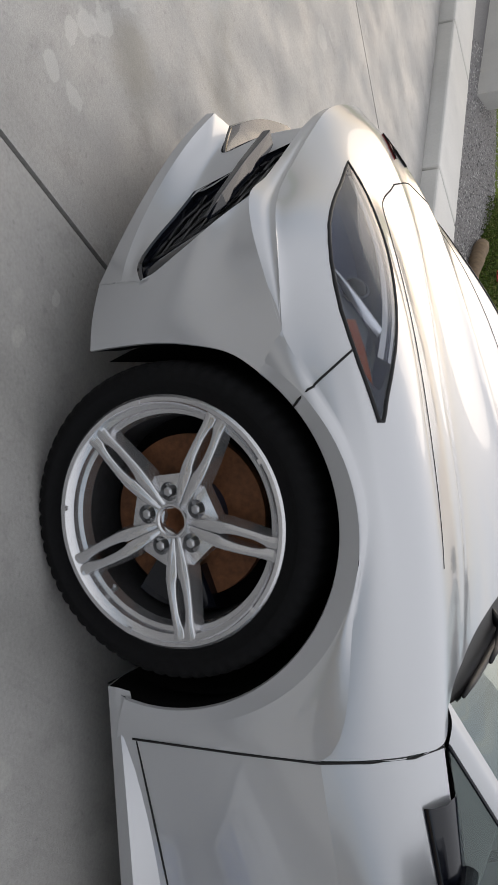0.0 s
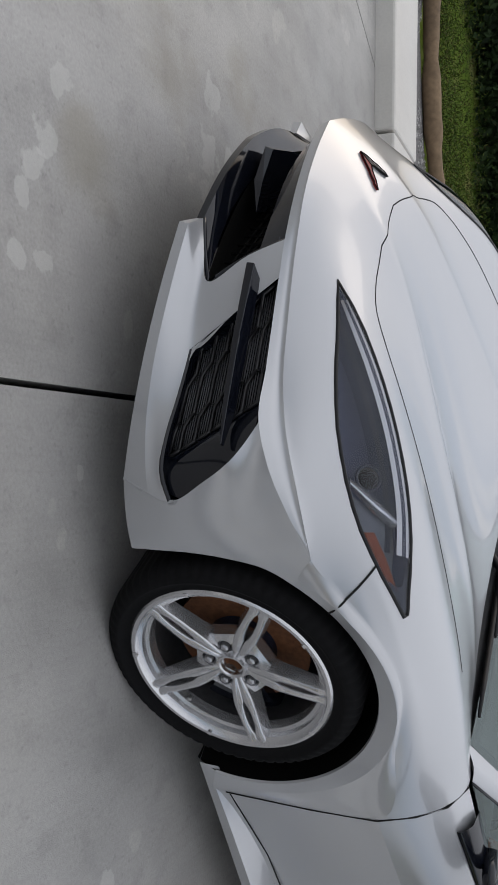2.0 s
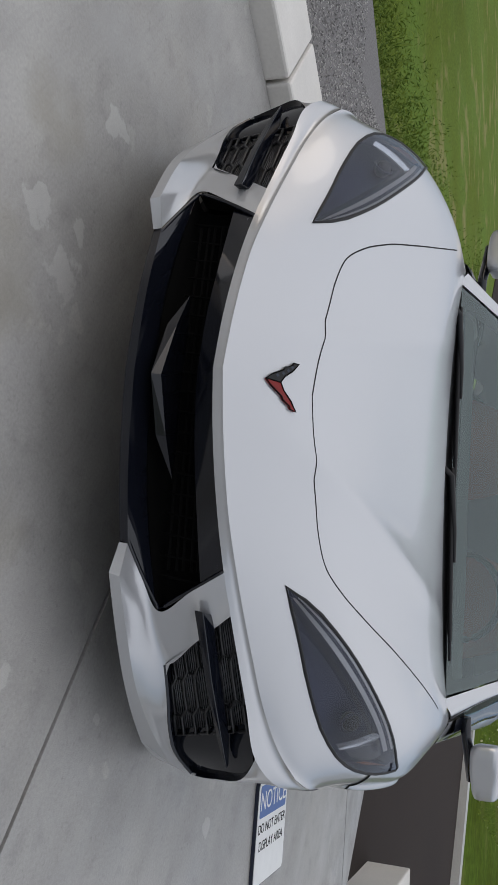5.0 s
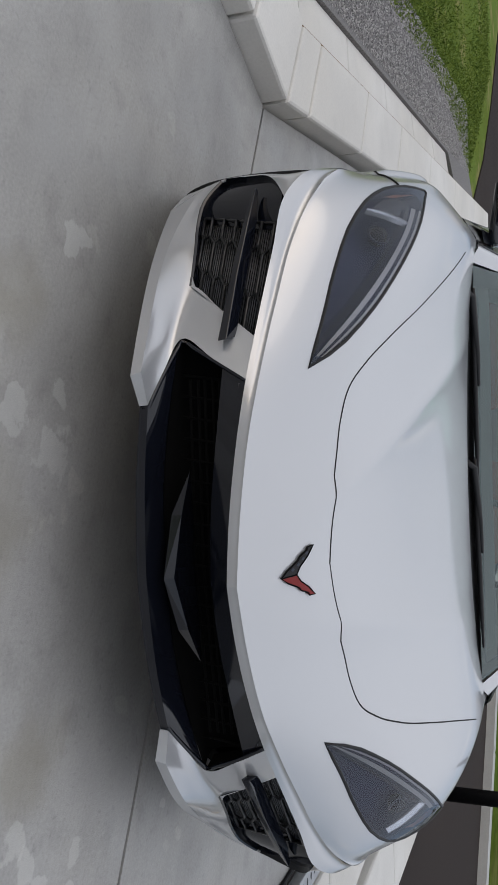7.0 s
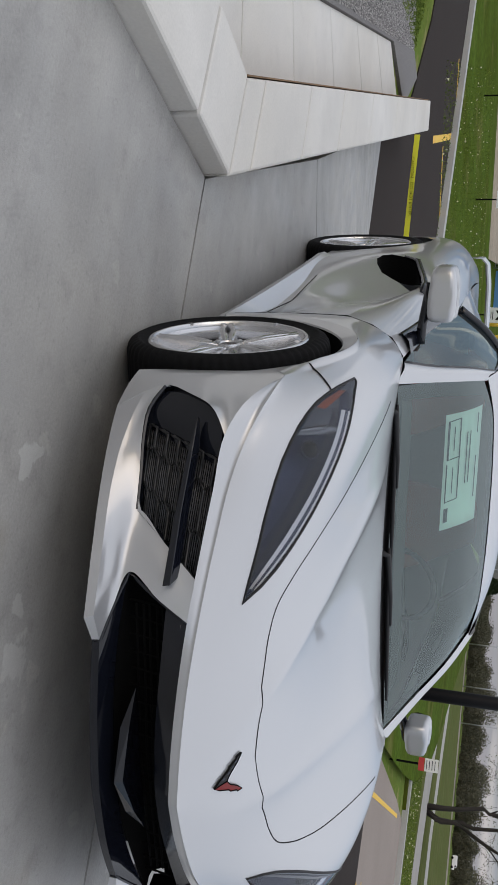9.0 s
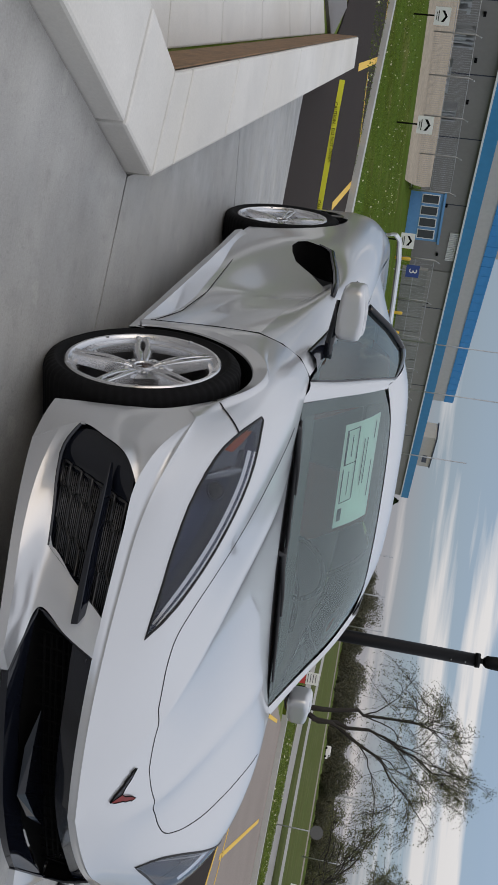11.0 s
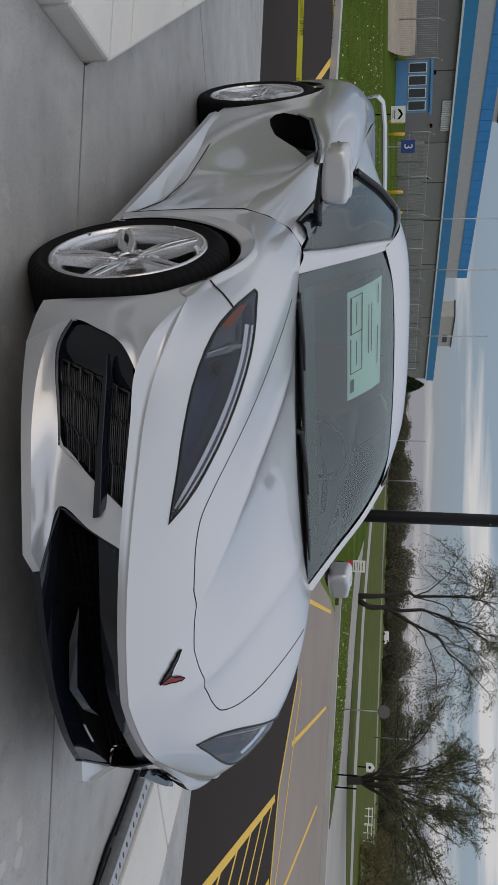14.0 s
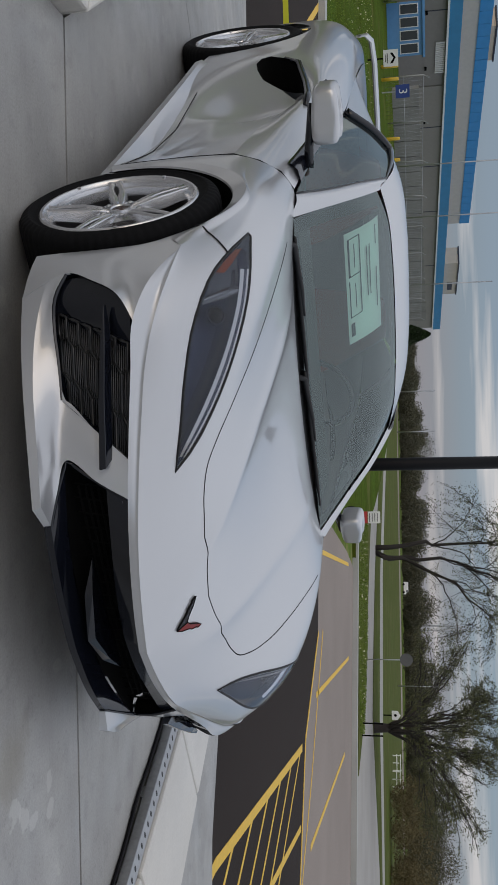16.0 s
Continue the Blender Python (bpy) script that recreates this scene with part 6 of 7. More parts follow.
def roof_box(name, az0, az1, v, z0, z1, mat, label):
    u0, u1 = sorted((at_wall(az0), at_wall(az1)))
    b_ = tagged(new(name), label, "roof unit")
    bm = bmesh.new()
    box(bm, u0, u1, v, v + 2.4, z0, z1, FR)
    body = part("casing", bm, mat, b_, smooth=False, bevel=0.05)
    bm = bmesh.new()
    box(bm, u0 - 0.1, u1 + 0.1, v - 0.1, v + 2.5, z1 + 0.002, z1 + 0.16, FR)
    part("cap", bm, LAMPGREY, b_, smooth=False)
    bm = bmesh.new()
    box(bm, u0 + 0.6 * (u1 - u0), u0 + 0.85 * (u1 - u0), v - 0.03, v, z0 + 0.35 * (z1 - z0), z0 + 0.7 * (z1 - z0), FR)
    part("grille", bm, LAMPGREY, body, smooth=False)


roof_box("rooftop_unit", 156.8, 155.0, 1.0, 6.72, 8.6, TANCLAD, "beige rooftop plant box above the blue fascia")
roof_box("rooftop_unit", 172.3, 170.9, 10.5, 9.0, 11.6, LAMPGREY, "dark rooftop plant box above the parapet")
roof_box("rooftop_unit", 165.6, 163.9, 10.5, 9.0, 11.2, TANCLAD, "brown rooftop plant box above the parapet")
u_ = at_wall(167.9)
for k in range(16):
    wpart("louvre_slat", u_ - 4.6 + 0.26 * k, u_ - 4.6 + 0.26 * k + 0.13, -0.14, -0.02, 4.55, 5.4, WHITE, hall)
wpart("wall_cladding", at_wall(167.4), LEN - 0.05, -0.10, 0.0, -0.9, 5.42, BEIGEWALL, label="pale beige wall panels")
for az in (165.2, 163.0, 160.4, 157.2):
    wpart("wall_joint", at_wall(az), at_wall(az) + 0.12, -0.125, -0.102, 0, 5.4, LAMPGREY, hall)
# low wall of pale blocks behind the fence
BLOCKS = material("weathered_block", (0.28, 0.275, 0.255), 0.85, grain=0.12, grain_scale=8, stain=0.25, stain_scale=0.6)
blocks = tagged(new("block_wall"), "low wall of pale concrete blocks behind the fence", "wall", kind="structure")
for k in range(18):
    f0, f1 = k / 18, (k + 0.94) / 18
    a_, b_ = polar(167.3, 70).lerp(polar(153.8, 96), f0), polar(167.3, 70).lerp(polar(153.8, 96), f1)
    n_ = Vector((-(b_ - a_).y, (b_ - a_).x, 0)).normalized() * 0.3
    bm = bmesh.new()
    z_ = 0.9 * f0
    prism(bm, [tuple(q.xy) for q in (a_, b_, b_ + n_, a_ + n_)], 0.2, 2.62 + z_)
    part("wall_block", bm, BLOCKS, blocks, smooth=False)
# bare gravel yard that rises before the works
bm = bmesh.new()
sheet(bm, net([[tuple(polar(a, 45, 0.15)) for a in (184, 178, 172.6)], [tuple(polar(a, 54, 0.85)) for a in (184, 178, 172.2)], [tuple(polar(a, 66, 1.75)) for a in (184, 178, 172.2)]], 3, 3), mirror=False)
tagged(part("yard_ground", bm, YARD, None, "bare tan gravel yard before the works"), category="yard", kind="structure")

# blue gatehouse with four windows
gate = tagged(new("gatehouse"), "small blue gatehouse with four dark windows", "hut")
ga, gb = polar(171.9, 63), polar(169.1, 63)
gd = (gb - ga).normalized()
gn = Vector((-gd.y, gd.x, 0))
if gn.dot(ga - Vector((2.7, -1.9, 0))) < 0:
    gn = -gn
GF = Matrix(((gd.x, gn.x, 0, ga.x), (gd.y, gn.y, 0, ga.y), (0, 0, 1, 0.35), (0, 0, 0, 1)))
HUTBLUE = material("hut_blue_panel", (0.10, 0.27, 0.52), 0.5, grain=0.1, grain_scale=4)
bm = bmesh.new()
box(bm, 0, 3.1, 0, 2.4, 0, 2.4, GF)
part("wall", bm, HUTBLUE, gate, smooth=False)
bm = bmesh.new()
box(bm, -0.15, 3.25, -0.15, 2.55, 2.4, 2.55, GF)
part("roof", bm, HUTBLUE, gate, smooth=False)
for k in range(4):
    bm = bmesh.new()
    box(bm, 0.12 + k * 0.75, 0.72 + k * 0.75, -0.04, 0.02, 1.0, 2.15, GF)
    fr = part("window", bm, WHITE, gate, smooth=False)
    bm = bmesh.new()
    box(bm, 0.17 + k * 0.75, 0.67 + k * 0.75, -0.06, -0.03, 1.06, 2.09, GF)
    part("pane", bm, WIN, fr, smooth=False)

# chain-link fence before the works
for run, (a0, d0, a1, d1, n) in enumerate(((183, 50, 172, 54, 6), (168, 56, 154, 86, 9))):
    fence = tagged(new("wire_fence"), "grey chain-link fence with steel posts", "fence")
    P0, P1 = polar(a0, d0, 0.3), polar(a1, d1, 0.5)
    for k in range(n):
        p = P0.lerp(P1, k / (n - 1))
        bm = bmesh.new()
        tube(bm, [p, p + Vector((0, 0, 2.3)), p + Vector((0.25, 0.1, 2.6))], 0.04, 6)
        part("post", bm, STEEL, fence)
    for z in (0.1, 1.2, 2.3):
        bm = bmesh.new()
        tube(bm, [P0 + Vector((0, 0, z)), P1 + Vector((0, 0, z))], 0.018, 5)
        part("rail", bm, STEEL, fence)
    bm = bmesh.new()
    for k in range(90):
        a, b = P0.lerp(P1, k / 90), P0.lerp(P1, (k + 1.5) / 91.5)
        tube(bm, [a, b + Vector((0, 0, 2.3))], 0.004, 3)
        tube(bm, [b, a + Vector((0, 0, 2.3))], 0.004, 3)
    tagged(part("wire_mesh", bm, STEEL, fence), kind="stuff")
YPOST = material("yellow_bollard_paint", (0.70, 0.45, 0.04), 0.5, grain=0.1, grain_scale=20)
for az in (168.6, 167.9, 164.6, 163.4):
    p = polar(az, 50, 0.3)
    bm = bmesh.new()
    tube(bm, [p, p + Vector((0, 0, 0.85)), p + Vector((0, 0, 0.92))], [0.09, 0.09, 0.05], 10)
    tagged(part("bollard", bm, YPOST, None, "yellow painted steel bollard by the fence"), category="bollard", group="yellow bollards by the fence")
NAVY = material("navy_sign", (0.02, 0.05, 0.22), 0.5)


def text_mesh(name, body, size, m, mat, parent, depth=0.001):
    """Lettering in the built-in font, as a mesh."""
    cu = bpy.data.curves.new(name, "FONT")
    cu.body, cu.size, cu.extrude, cu.align_x, cu.align_y = body, size, depth, "CENTER", "CENTER"
    ob = bpy.data.objects.new(name, cu)
    scene.collection.objects.link(ob)
    me = bpy.data.meshes.new_from_object(ob.evaluated_get(bpy.context.evaluated_depsgraph_get()))
    scene.collection.objects.unlink(ob)
    bpy.data.objects.remove(ob)
    me.materials.clear()
    me.materials.append(mat)
    me.transform(m)
    t = new(name, me)
    if parent is not None:
        t.parent = parent
    return t


def facing(p, eye=Vector((2.7, -1.9, 0))):
    """A frame whose z looks from p towards eye, x to the viewer's right."""
    z = Vector((eye.x - p.x, eye.y - p.y, 0)).normalized()
    x = Vector((0, 0, 1)).cross(z)
    return Matrix(((x.x, 0, z.x, p.x), (x.y, 0, z.y, p.y), (0, 1, 0, p.z), (0, 0, 0, 1)))


sg = tagged(new("dock_sign"), "navy sign with a white number on posts", "sign")
p = polar(167.2, 50, 0.3)
m = facing(p)
bm = bmesh.new()
box(bm, -0.32, 0.32, 0.75, 1.45, -0.02, 0.02, m)
part("board", bm, NAVY, sg, smooth=False)
bm = bmesh.new()
box(bm, -0.03, 0.03, 0, 0.75, -0.03, 0.0, m)
part("post", bm, STEEL, sg, smooth=False)
text_mesh("lettering", "3", 0.6, m @ Matrix.Translation((0, 1.1, 0.024)), WHITE, sg)
# white arrow signs on the lawn
for az, d in ((181.5, 33), (175.7, 31), (169.0, 34)):
    p = polar(az, d, LOW + 0.1)
    sg = tagged(new("arrow_sign"), "small white sign with black arrow on a post", "sign", "arrow signs on the lawn")
    m = facing(p)
    bm = bmesh.new()
    box(bm, -0.025, 0.025, 0, 1.0, -0.03, -0.005, m)
    part("post", bm, DARK, sg, smooth=False)
    bm = bmesh.new()
    box(bm, -0.27, 0.27, 0.86, 1.36, -0.004, 0.012, m)
    part("board", bm, WHITE, sg, smooth=False)
    bm = bmesh.new()
    for s in (-1, 1):
        prism(bm, [(0, 1.28), (0.0, 1.20), (s * 0.17, 1.08), (s * 0.17, 1.17)][:: s], 0.013, 0.018, m)
    box(bm, -0.16, 0.16, 0.98, 1.005, 0.013, 0.018, m)
    box(bm, -0.12, 0.12, 0.92, 0.94, 0.013, 0.018, m)
    part("arrow", bm, DARK, sg, smooth=False)
# red and white notice by the footpath
p = Vector((-12.0, 9.8, LOW))
m = facing(p)
sg = tagged(new("parking_sign"), "red and white notice boards on a post by the footpath", "sign")
REDP = material("sign_red", (0.45, 0.03, 0.03), 0.5)
for n_, x0, x1, y0, y1, z0, z1, mt in (("post", -0.02, 0.02, -0.05, 0.6, -0.03, -0.002, DARK), ("red_board", -0.12, 0.12, 0.53, 0.64, 0, 0.01, REDP), ("white_board", -0.12, 0.12, 0.65, 0.90, 0, 0.01, WHITE)):
    bm = bmesh.new()
    box(bm, x0, x1, y0, y1, z0, z1, m)
    b_ = part(n_, bm, mt, sg, smooth=False)
bm = bmesh.new()
for k in range(4):
    box(bm, -0.085, 0.085, 0.68 + k * 0.052, 0.692 + k * 0.052, 0.012, 0.015, m)
part("writing", bm, LAMPGREY, sg, smooth=False)

# two thin posts, a round sign seen from behind, a small white box on a post, white rails and a van
for az in (129.2, 128.5):
    q = polar(az, 26.9, LOW)
    post = tagged(new("marker_post"), "thin dark marker post at the edge of the lot", "post", "marker posts by the lot")
    bm = bmesh.new()
    tube(bm, [q, q + Vector((0, 0, 0.62))], 0.022, 8)
    part("shaft", bm, DARK, post)
    bm = bmesh.new()
    tube(bm, [q + Vector((0, 0, 0.62)), q + Vector((0, 0, 0.64)), q + Vector((0, 0, 0.655))], [0.026, 0.026, 0.01], 8)
    part("cap", bm, DARK, post)
SIGNBACK = material("sign_back_grey", (0.10, 0.10, 0.105), 0.6, grain=0.1, grain_scale=20)
q = polar(132.95, 29.9, LOW)
rs = tagged(new("round_sign"), "grey round sign seen from behind on a thin post", "sign")
bm = bmesh.new()
tube(bm, [q, q + Vector((0, 0, 1.42))], 0.018, 8)
part("post", bm, STEEL, rs)
m = facing(q)
bm = bmesh.new()
prism(bm, [(0.20 * math.cos(k * math.tau / 24), 1.32 + 0.20 * math.sin(k * math.tau / 24)) for k in range(24)], 0.02, 0.03, m)
part("disc", bm, SIGNBACK, rs, smooth=False)
q = polar(129.76, 48, LOW + 0.05)
m = facing(q)
nb = tagged(new("nest_box"), "small white gabled box on a post on the lawn", "box")
bm = bmesh.new()
box(bm, -0.03, 0.03, 0, 0.42, -0.03, 0.03, m)
part("post", bm, DARK, nb, smooth=False)
bm = bmesh.new()
prism(bm, [(-0.22, 0.42), (0.22, 0.42), (0.22, 0.70), (0, 0.86), (-0.22, 0.70)], -0.15, 0.15, m)
nb_body = part("body", bm, WHITE, nb, smooth=False)
bm = bmesh.new()
prism(bm, [(0.07 * math.cos(k * math.tau / 12), 0.60 + 0.07 * math.sin(k * math.tau / 12)) for k in range(12)], 0.151, 0.156, m)
part("hole", bm, DARK, nb_body, smooth=False)
for az, d in ((127.1, 70), (126.2, 68)):
    q = polar(az, d, LOW + 0.05)
    m = facing(q)
    rail_ = tagged(new("white_rail"), "white painted rail on the lawn by the path", "rail", "white rails by the path")
    for x in (-0.5, 0.0, 0.5):
        bm = bmesh.new()
        box(bm, x - 0.03, x + 0.03, 0, 0.6, -0.04, 0.04, m)
        part("upright", bm, WHITE, rail_, smooth=False)
    for y in (0.25, 0.5):
        bm = bmesh.new()
        box(bm, -0.6, 0.6, y, y + 0.06, 0.041, 0.07, m)
        part("bar", bm, WHITE, rail_, smooth=False)
q = polar(137.35, 150, 0.0)
m = facing(q) @ Matrix.Translation((0, 0.15, 0)) @ Matrix.Diagonal((0.62, 0.62, 0.62, 1))
van = tagged(new("white_van"), "small white van on the road beyond the lawn", "van")
bm = bmesh.new()
prism(bm, [(-1.6, 0.3), (1.6, 0.3), (1.6, 0.85), (1.15, 0.95), (0.85, 1.5), (-1.6, 1.5)], -0.8, 0.8, m)
van_body = part("body", bm, WHITE, van, smooth=False, bevel=0.06)
bm = bmesh.new()
prism(bm, [(0.55, 0.95), (1.05, 0.95), (0.82, 1.38), (0.55, 1.38)], 0.802, 0.812, m)
part("window", bm, WIN, van_body, smooth=False)
for x in (-1.0, 1.0):
    bm = bmesh.new()
    prism(bm, [(x + 0.3 * math.cos(k * math.tau / 14), 0.3 + 0.3 * math.sin(k * math.tau / 14)) for k in range(14)], 0.65, 0.83, m)
    part("wheel", bm, DARK, van, smooth=False)

# lamp post
p = Vector((-4.92, 3.53, LOW))
lampost = tagged(new("street_lamp"), "short black steel lamp post beside the road", "lamp")
BLACKP = material("black_powder_coat", (0.005, 0.005, 0.006), 0.5, grain=0.2, grain_scale=60, spec=0.15)


def post_part(name, rings, mat=BLACKP, seg=24):
    bm = bmesh.new()
    tube(bm, [p + Vector((0, 0, z)) for z, r in rings], [r for z, r in rings], seg)
    part(name, bm, mat, lampost)


post_part("pole", [(0, 0.066), (1.2, 0.065), (2.64, 0.063)])
post_part("base_cover", [(0, 0.14), (0.10, 0.14), (0.12, 0.07)])
post_part("collar", [(2.62, 0.072), (2.665, 0.072)])
post_part("neck", [(2.665, 0.026), (2.70, 0.026)])
post_part("lamp_head", [(2.70, 0.035), (2.73, 0.060), (2.80, 0.066), (2.95, 0.066), (2.97, 0.085), (3.02, 0.08), (3.05, 0.02)])
for z in (2.38, 2.52):
    bm = bmesh.new()
    box(bm, p.x + 0.060, p.x + 0.068, p.y - 0.006, p.y + 0.006, p.z + z, p.z + z + 0.012)
    part("screw", bm, STEEL, lampost, smooth=False)

# far masts
for az, d, h in ((149.5, 130, 4.2), (147.0, 130, 4.0), (144.9, 140, 4.6), (160, 58, 7.5), (156, 75, 7), (135.1, 220, 10), (163, 50, 6.5), (131.5, 90, 3)):
    q = polar(az, d, 0)
    bm = bmesh.new()
    tube(bm, [q, q + Vector((0, 0, h + 1.2))], 0.0007 * d, 5)
    tagged(part("mast", bm, STEEL, None, "thin grey steel mast in the distance"), category="mast", group="masts in the distance")

# ---- trees and planting ----
SEEDHEAD = material("dandelion_head", (0.62, 0.60, 0.42), 0.8)
PETAL = material("red_petal", (0.55, 0.02, 0.02), 0.6)
LEAF = material("spring_leaf", (0.16, 0.175, 0.045), 0.7, grain=0.3, grain_scale=2)
DLEAF = material("dark_hedge_leaf", (0.012, 0.022, 0.010), 0.8, spec=0.15)
WEED = material("weed_leaf", (0.10, 0.17, 0.03), 0.8, spec=0.1)
FARLEAF = material("far_wood", (0.115, 0.100, 0.050), 0.9, stain=0.5, stain_scale=0.08, second=(0.72, 0.85, 0.75))
BARK = material("grey_bark", (0.036, 0.030, 0.025), 0.9, grain=0.4, grain_scale=30, bump=0.6, bump_scale=40)
for mt, lo_, hi_ in ((LEAF, (0.035, 0.042, 0.012, 1), (0.115, 0.12, 0.035, 1)), (DLEAF, (0.008, 0.014, 0.006, 1), (0.035, 0.062, 0.022, 1)), (WEED, (0.05, 0.09, 0.015, 1), (0.20, 0.26, 0.05, 1)), (FARLEAF, (0.038, 0.040, 0.024, 1), (0.105, 0.100, 0.055, 1))):
    n_, l_ = mt.node_tree.nodes, mt.node_tree.links
    g_ = n_.new("ShaderNodeNewGeometry")
    r_ = n_.new("ShaderNodeValToRGB")
    r_.color_ramp.elements[0].color, r_.color_ramp.elements[1].color = lo_, hi_
    l_.new(g_.outputs["Random Per Island"], r_.inputs["Fac"])
    l_.new(r_.outputs["Color"], n_["Principled BSDF"].inputs["Base Color"])


def leaves(name, centres, size, mat, parent=None, seed=1, slim=0.5):
    """Folded leaves of two triangles each, turned at random, about the given places."""
    r = np.random.default_rng(seed)
    C = np.asarray(centres, float)
    n = len(C)
    a = r.normal(0, 1, (n, 3))
    a /= np.linalg.norm(a, axis=1)[:, None]
    b = np.cross(a, r.normal(0, 1, (n, 3)))
    b /= np.linalg.norm(b, axis=1)[:, None]
    s = (size * r.uniform(0.6, 1.3, n))[:, None]
    V = np.stack([C - a * s, C + b * s * slim, C + a * s, C - b * s * slim + np.cross(a, b) * s * 0.2], 1).reshape(-1, 3)
    F = (np.arange(n)[:, None] * 4 + np.array([0, 1, 2, 3])).tolist()
    me = bpy.data.meshes.new(name)
    me.from_pydata(V.tolist(), [], F)
    me.materials.append(mat)
    ob = new(name, me)
    if parent is not None:
        ob.parent = parent
    return ob


def tree(base, height, half, low, shift, bole, stems, boughs, twigs, leaf_n, leaf_size, droop, seed, label):
    """A spring tree: stems that fan out to a dome, boughs between them, fine twigs and thin new leaf."""
    r = random.Random(seed)
    t = tagged(new("tree"), label, "tree")
    bm = bmesh.new()
    base = Vector(base)
    aside = facing(base).to_3x3() @ Vector((1, 0, 0))
    runs, points = [], []

    def dome(u, a):
        rough = r.uniform(0.86, 1.06)
        e = u ** 0.8
        q = Vector((math.cos(a), math.sin(a), 0)) * half * math.sin(e * math.pi / 2) * rough
        z = low + (height - low) * math.cos(e * math.pi / 2) * rough
        return base + q + aside * shift * z / height + Vector((0, 0, z))

    def run(p, d, q, r0, r1, n):
        """A bough that leaves p along d and bends to q."""
        m = p + d * (q - p).length * 0.45
        pts, rads = [], []
        for k in range(n + 1):
            f = k / n
            w = Vector((r.gauss(0, 1), r.gauss(0, 1), r.gauss(0, 1))) * 0.014 * (q - p).length * (0 < k < n)
            pts.append(p * (1 - f) ** 2 + m * 2 * f * (1 - f) + q * f * f + w)
            rads.append(r0 + (r1 - r0) * f ** 0.75)
        tube(bm, pts, rads, 7 if r0 > 0.05 else 5)
        runs.append((pts, rads))
        return pts

    if bole:
        tube(bm, [base - Vector((0, 0, 0.05)), base + Vector((0, 0, 0.15)), base + Vector((0, 0, bole * 0.7)), base + Vector((0, 0, bole + 0.12))], [height * 0.048, height * 0.038, height * 0.034, height * 0.030], 12)
    east = math.atan2(aside.y, aside.x)
    for k in range(stems):
        a = math.tau * (k + r.uniform(-0.25, 0.25)) / stems if stems > 4 else east + (2.6, 0.9, -0.5)[k % 3]
        q = dome(0.18 + 0.80 * (k % 3) / 2 if stems > 4 else (0.22, 0.10, 0.55)[k % 3], a)
        out = Vector((math.cos(a), math.sin(a), 0))
        run(base + out * 0.016 * height + Vector((0, 0, bole)), (Vector((0, 0, 1)) + out * (0.30 if bole else 0.12)).normalized(), q, height * (0.014 if bole else 0.017), 0.011, 10)
    main = list(runs)
    for k in range(boughs):
        q = dome(r.uniform(0.0, 1.0), r.uniform(0, math.tau))
        pts, rads = min(main, key=lambda m: (m[0][-1] - q).length * r.uniform(0.8, 1.25))
        i = r.randint(2, 6) if bole else r.randint(4, 8)
        run(pts[i], ((pts[i + 1] - pts[i]).normalized() + (q - pts[i]).normalized() * 0.5).normalized(), q, rads[i] * 0.55, 0.009, 8)
    for k in range(twigs):
        pts, rads = r.choice(runs)
        i = r.randint(int(len(pts) * 0.45), len(pts) - 1)
        p = pts[i]
        d = ((pts[i] - pts[i - 1]).normalized() + Vector((r.gauss(0, 0.6), r.gauss(0, 0.6), r.gauss(0.1, 0.5)))).normalized()
        length = r.uniform(0.25, 0.85) * height / 6
        m, q = p + d * length * 0.55, p + d * length + Vector((0, 0, -droop * length))
        tube(bm, [p, m, q], [0.009, 0.007, 0.005], 4)
        points += [m, q, (m + q) / 2, q + Vector((0, 0, -0.6 * droop * length))]
    part("trunk", bm, BARK, t)
    g = np.random.default_rng(seed)
    T_ = np.array([tuple(p) for p in points])
    C = T_[g.integers(0, len(T_), leaf_n)] + g.normal(0, height * 0.013, (leaf_n, 3))
    tagged(leaves("crown", C, leaf_size, LEAF, t, seed), kind="stuff")
    return t


tree(polar(129.0, 35.5, LOW), 5.0, 3.7, 1.7, 0.45, 0.55, 12, 64, 1500, 44000, 0.030, 0.1, 11, "old spreading tree with fresh green leaf on the lawn")
tree(polar(139.6, 40.0, LOW), 7.6, 3.5, 2.6, 1.3, 0.0, 3, 34, 700, 17000, 0.036, 0.5, 29, "tall forked tree with sparse leaf on the lawn")
# fir by the works, distant woods
g = np.random.default_rng(7)
fir = tagged(new("fir_tree"), "dark evergreen tree before the works building", "tree")
q = polar(153.0, 100, 0.5)
bm = bmesh.new()
tube(bm, [q, q + Vector((0, 0, 3.4))], [0.14, 0.03], 7)
part("trunk", bm, BARK, fir)
hh = g.uniform(0, 1, 2600)
rr = (1.0 - hh) ** 0.7 * 1.5 * np.sqrt(g.uniform(0.1, 1, 2600))
aa = g.uniform(0, math.tau, 2600)
tagged(leaves("crown", np.stack([q.x + rr * np.cos(aa), q.y + rr * np.sin(aa), q.z + 0.3 + hh * 3.2], 1), 0.16, DLEAF, fir, 3, 0.4), kind="stuff")
C = []
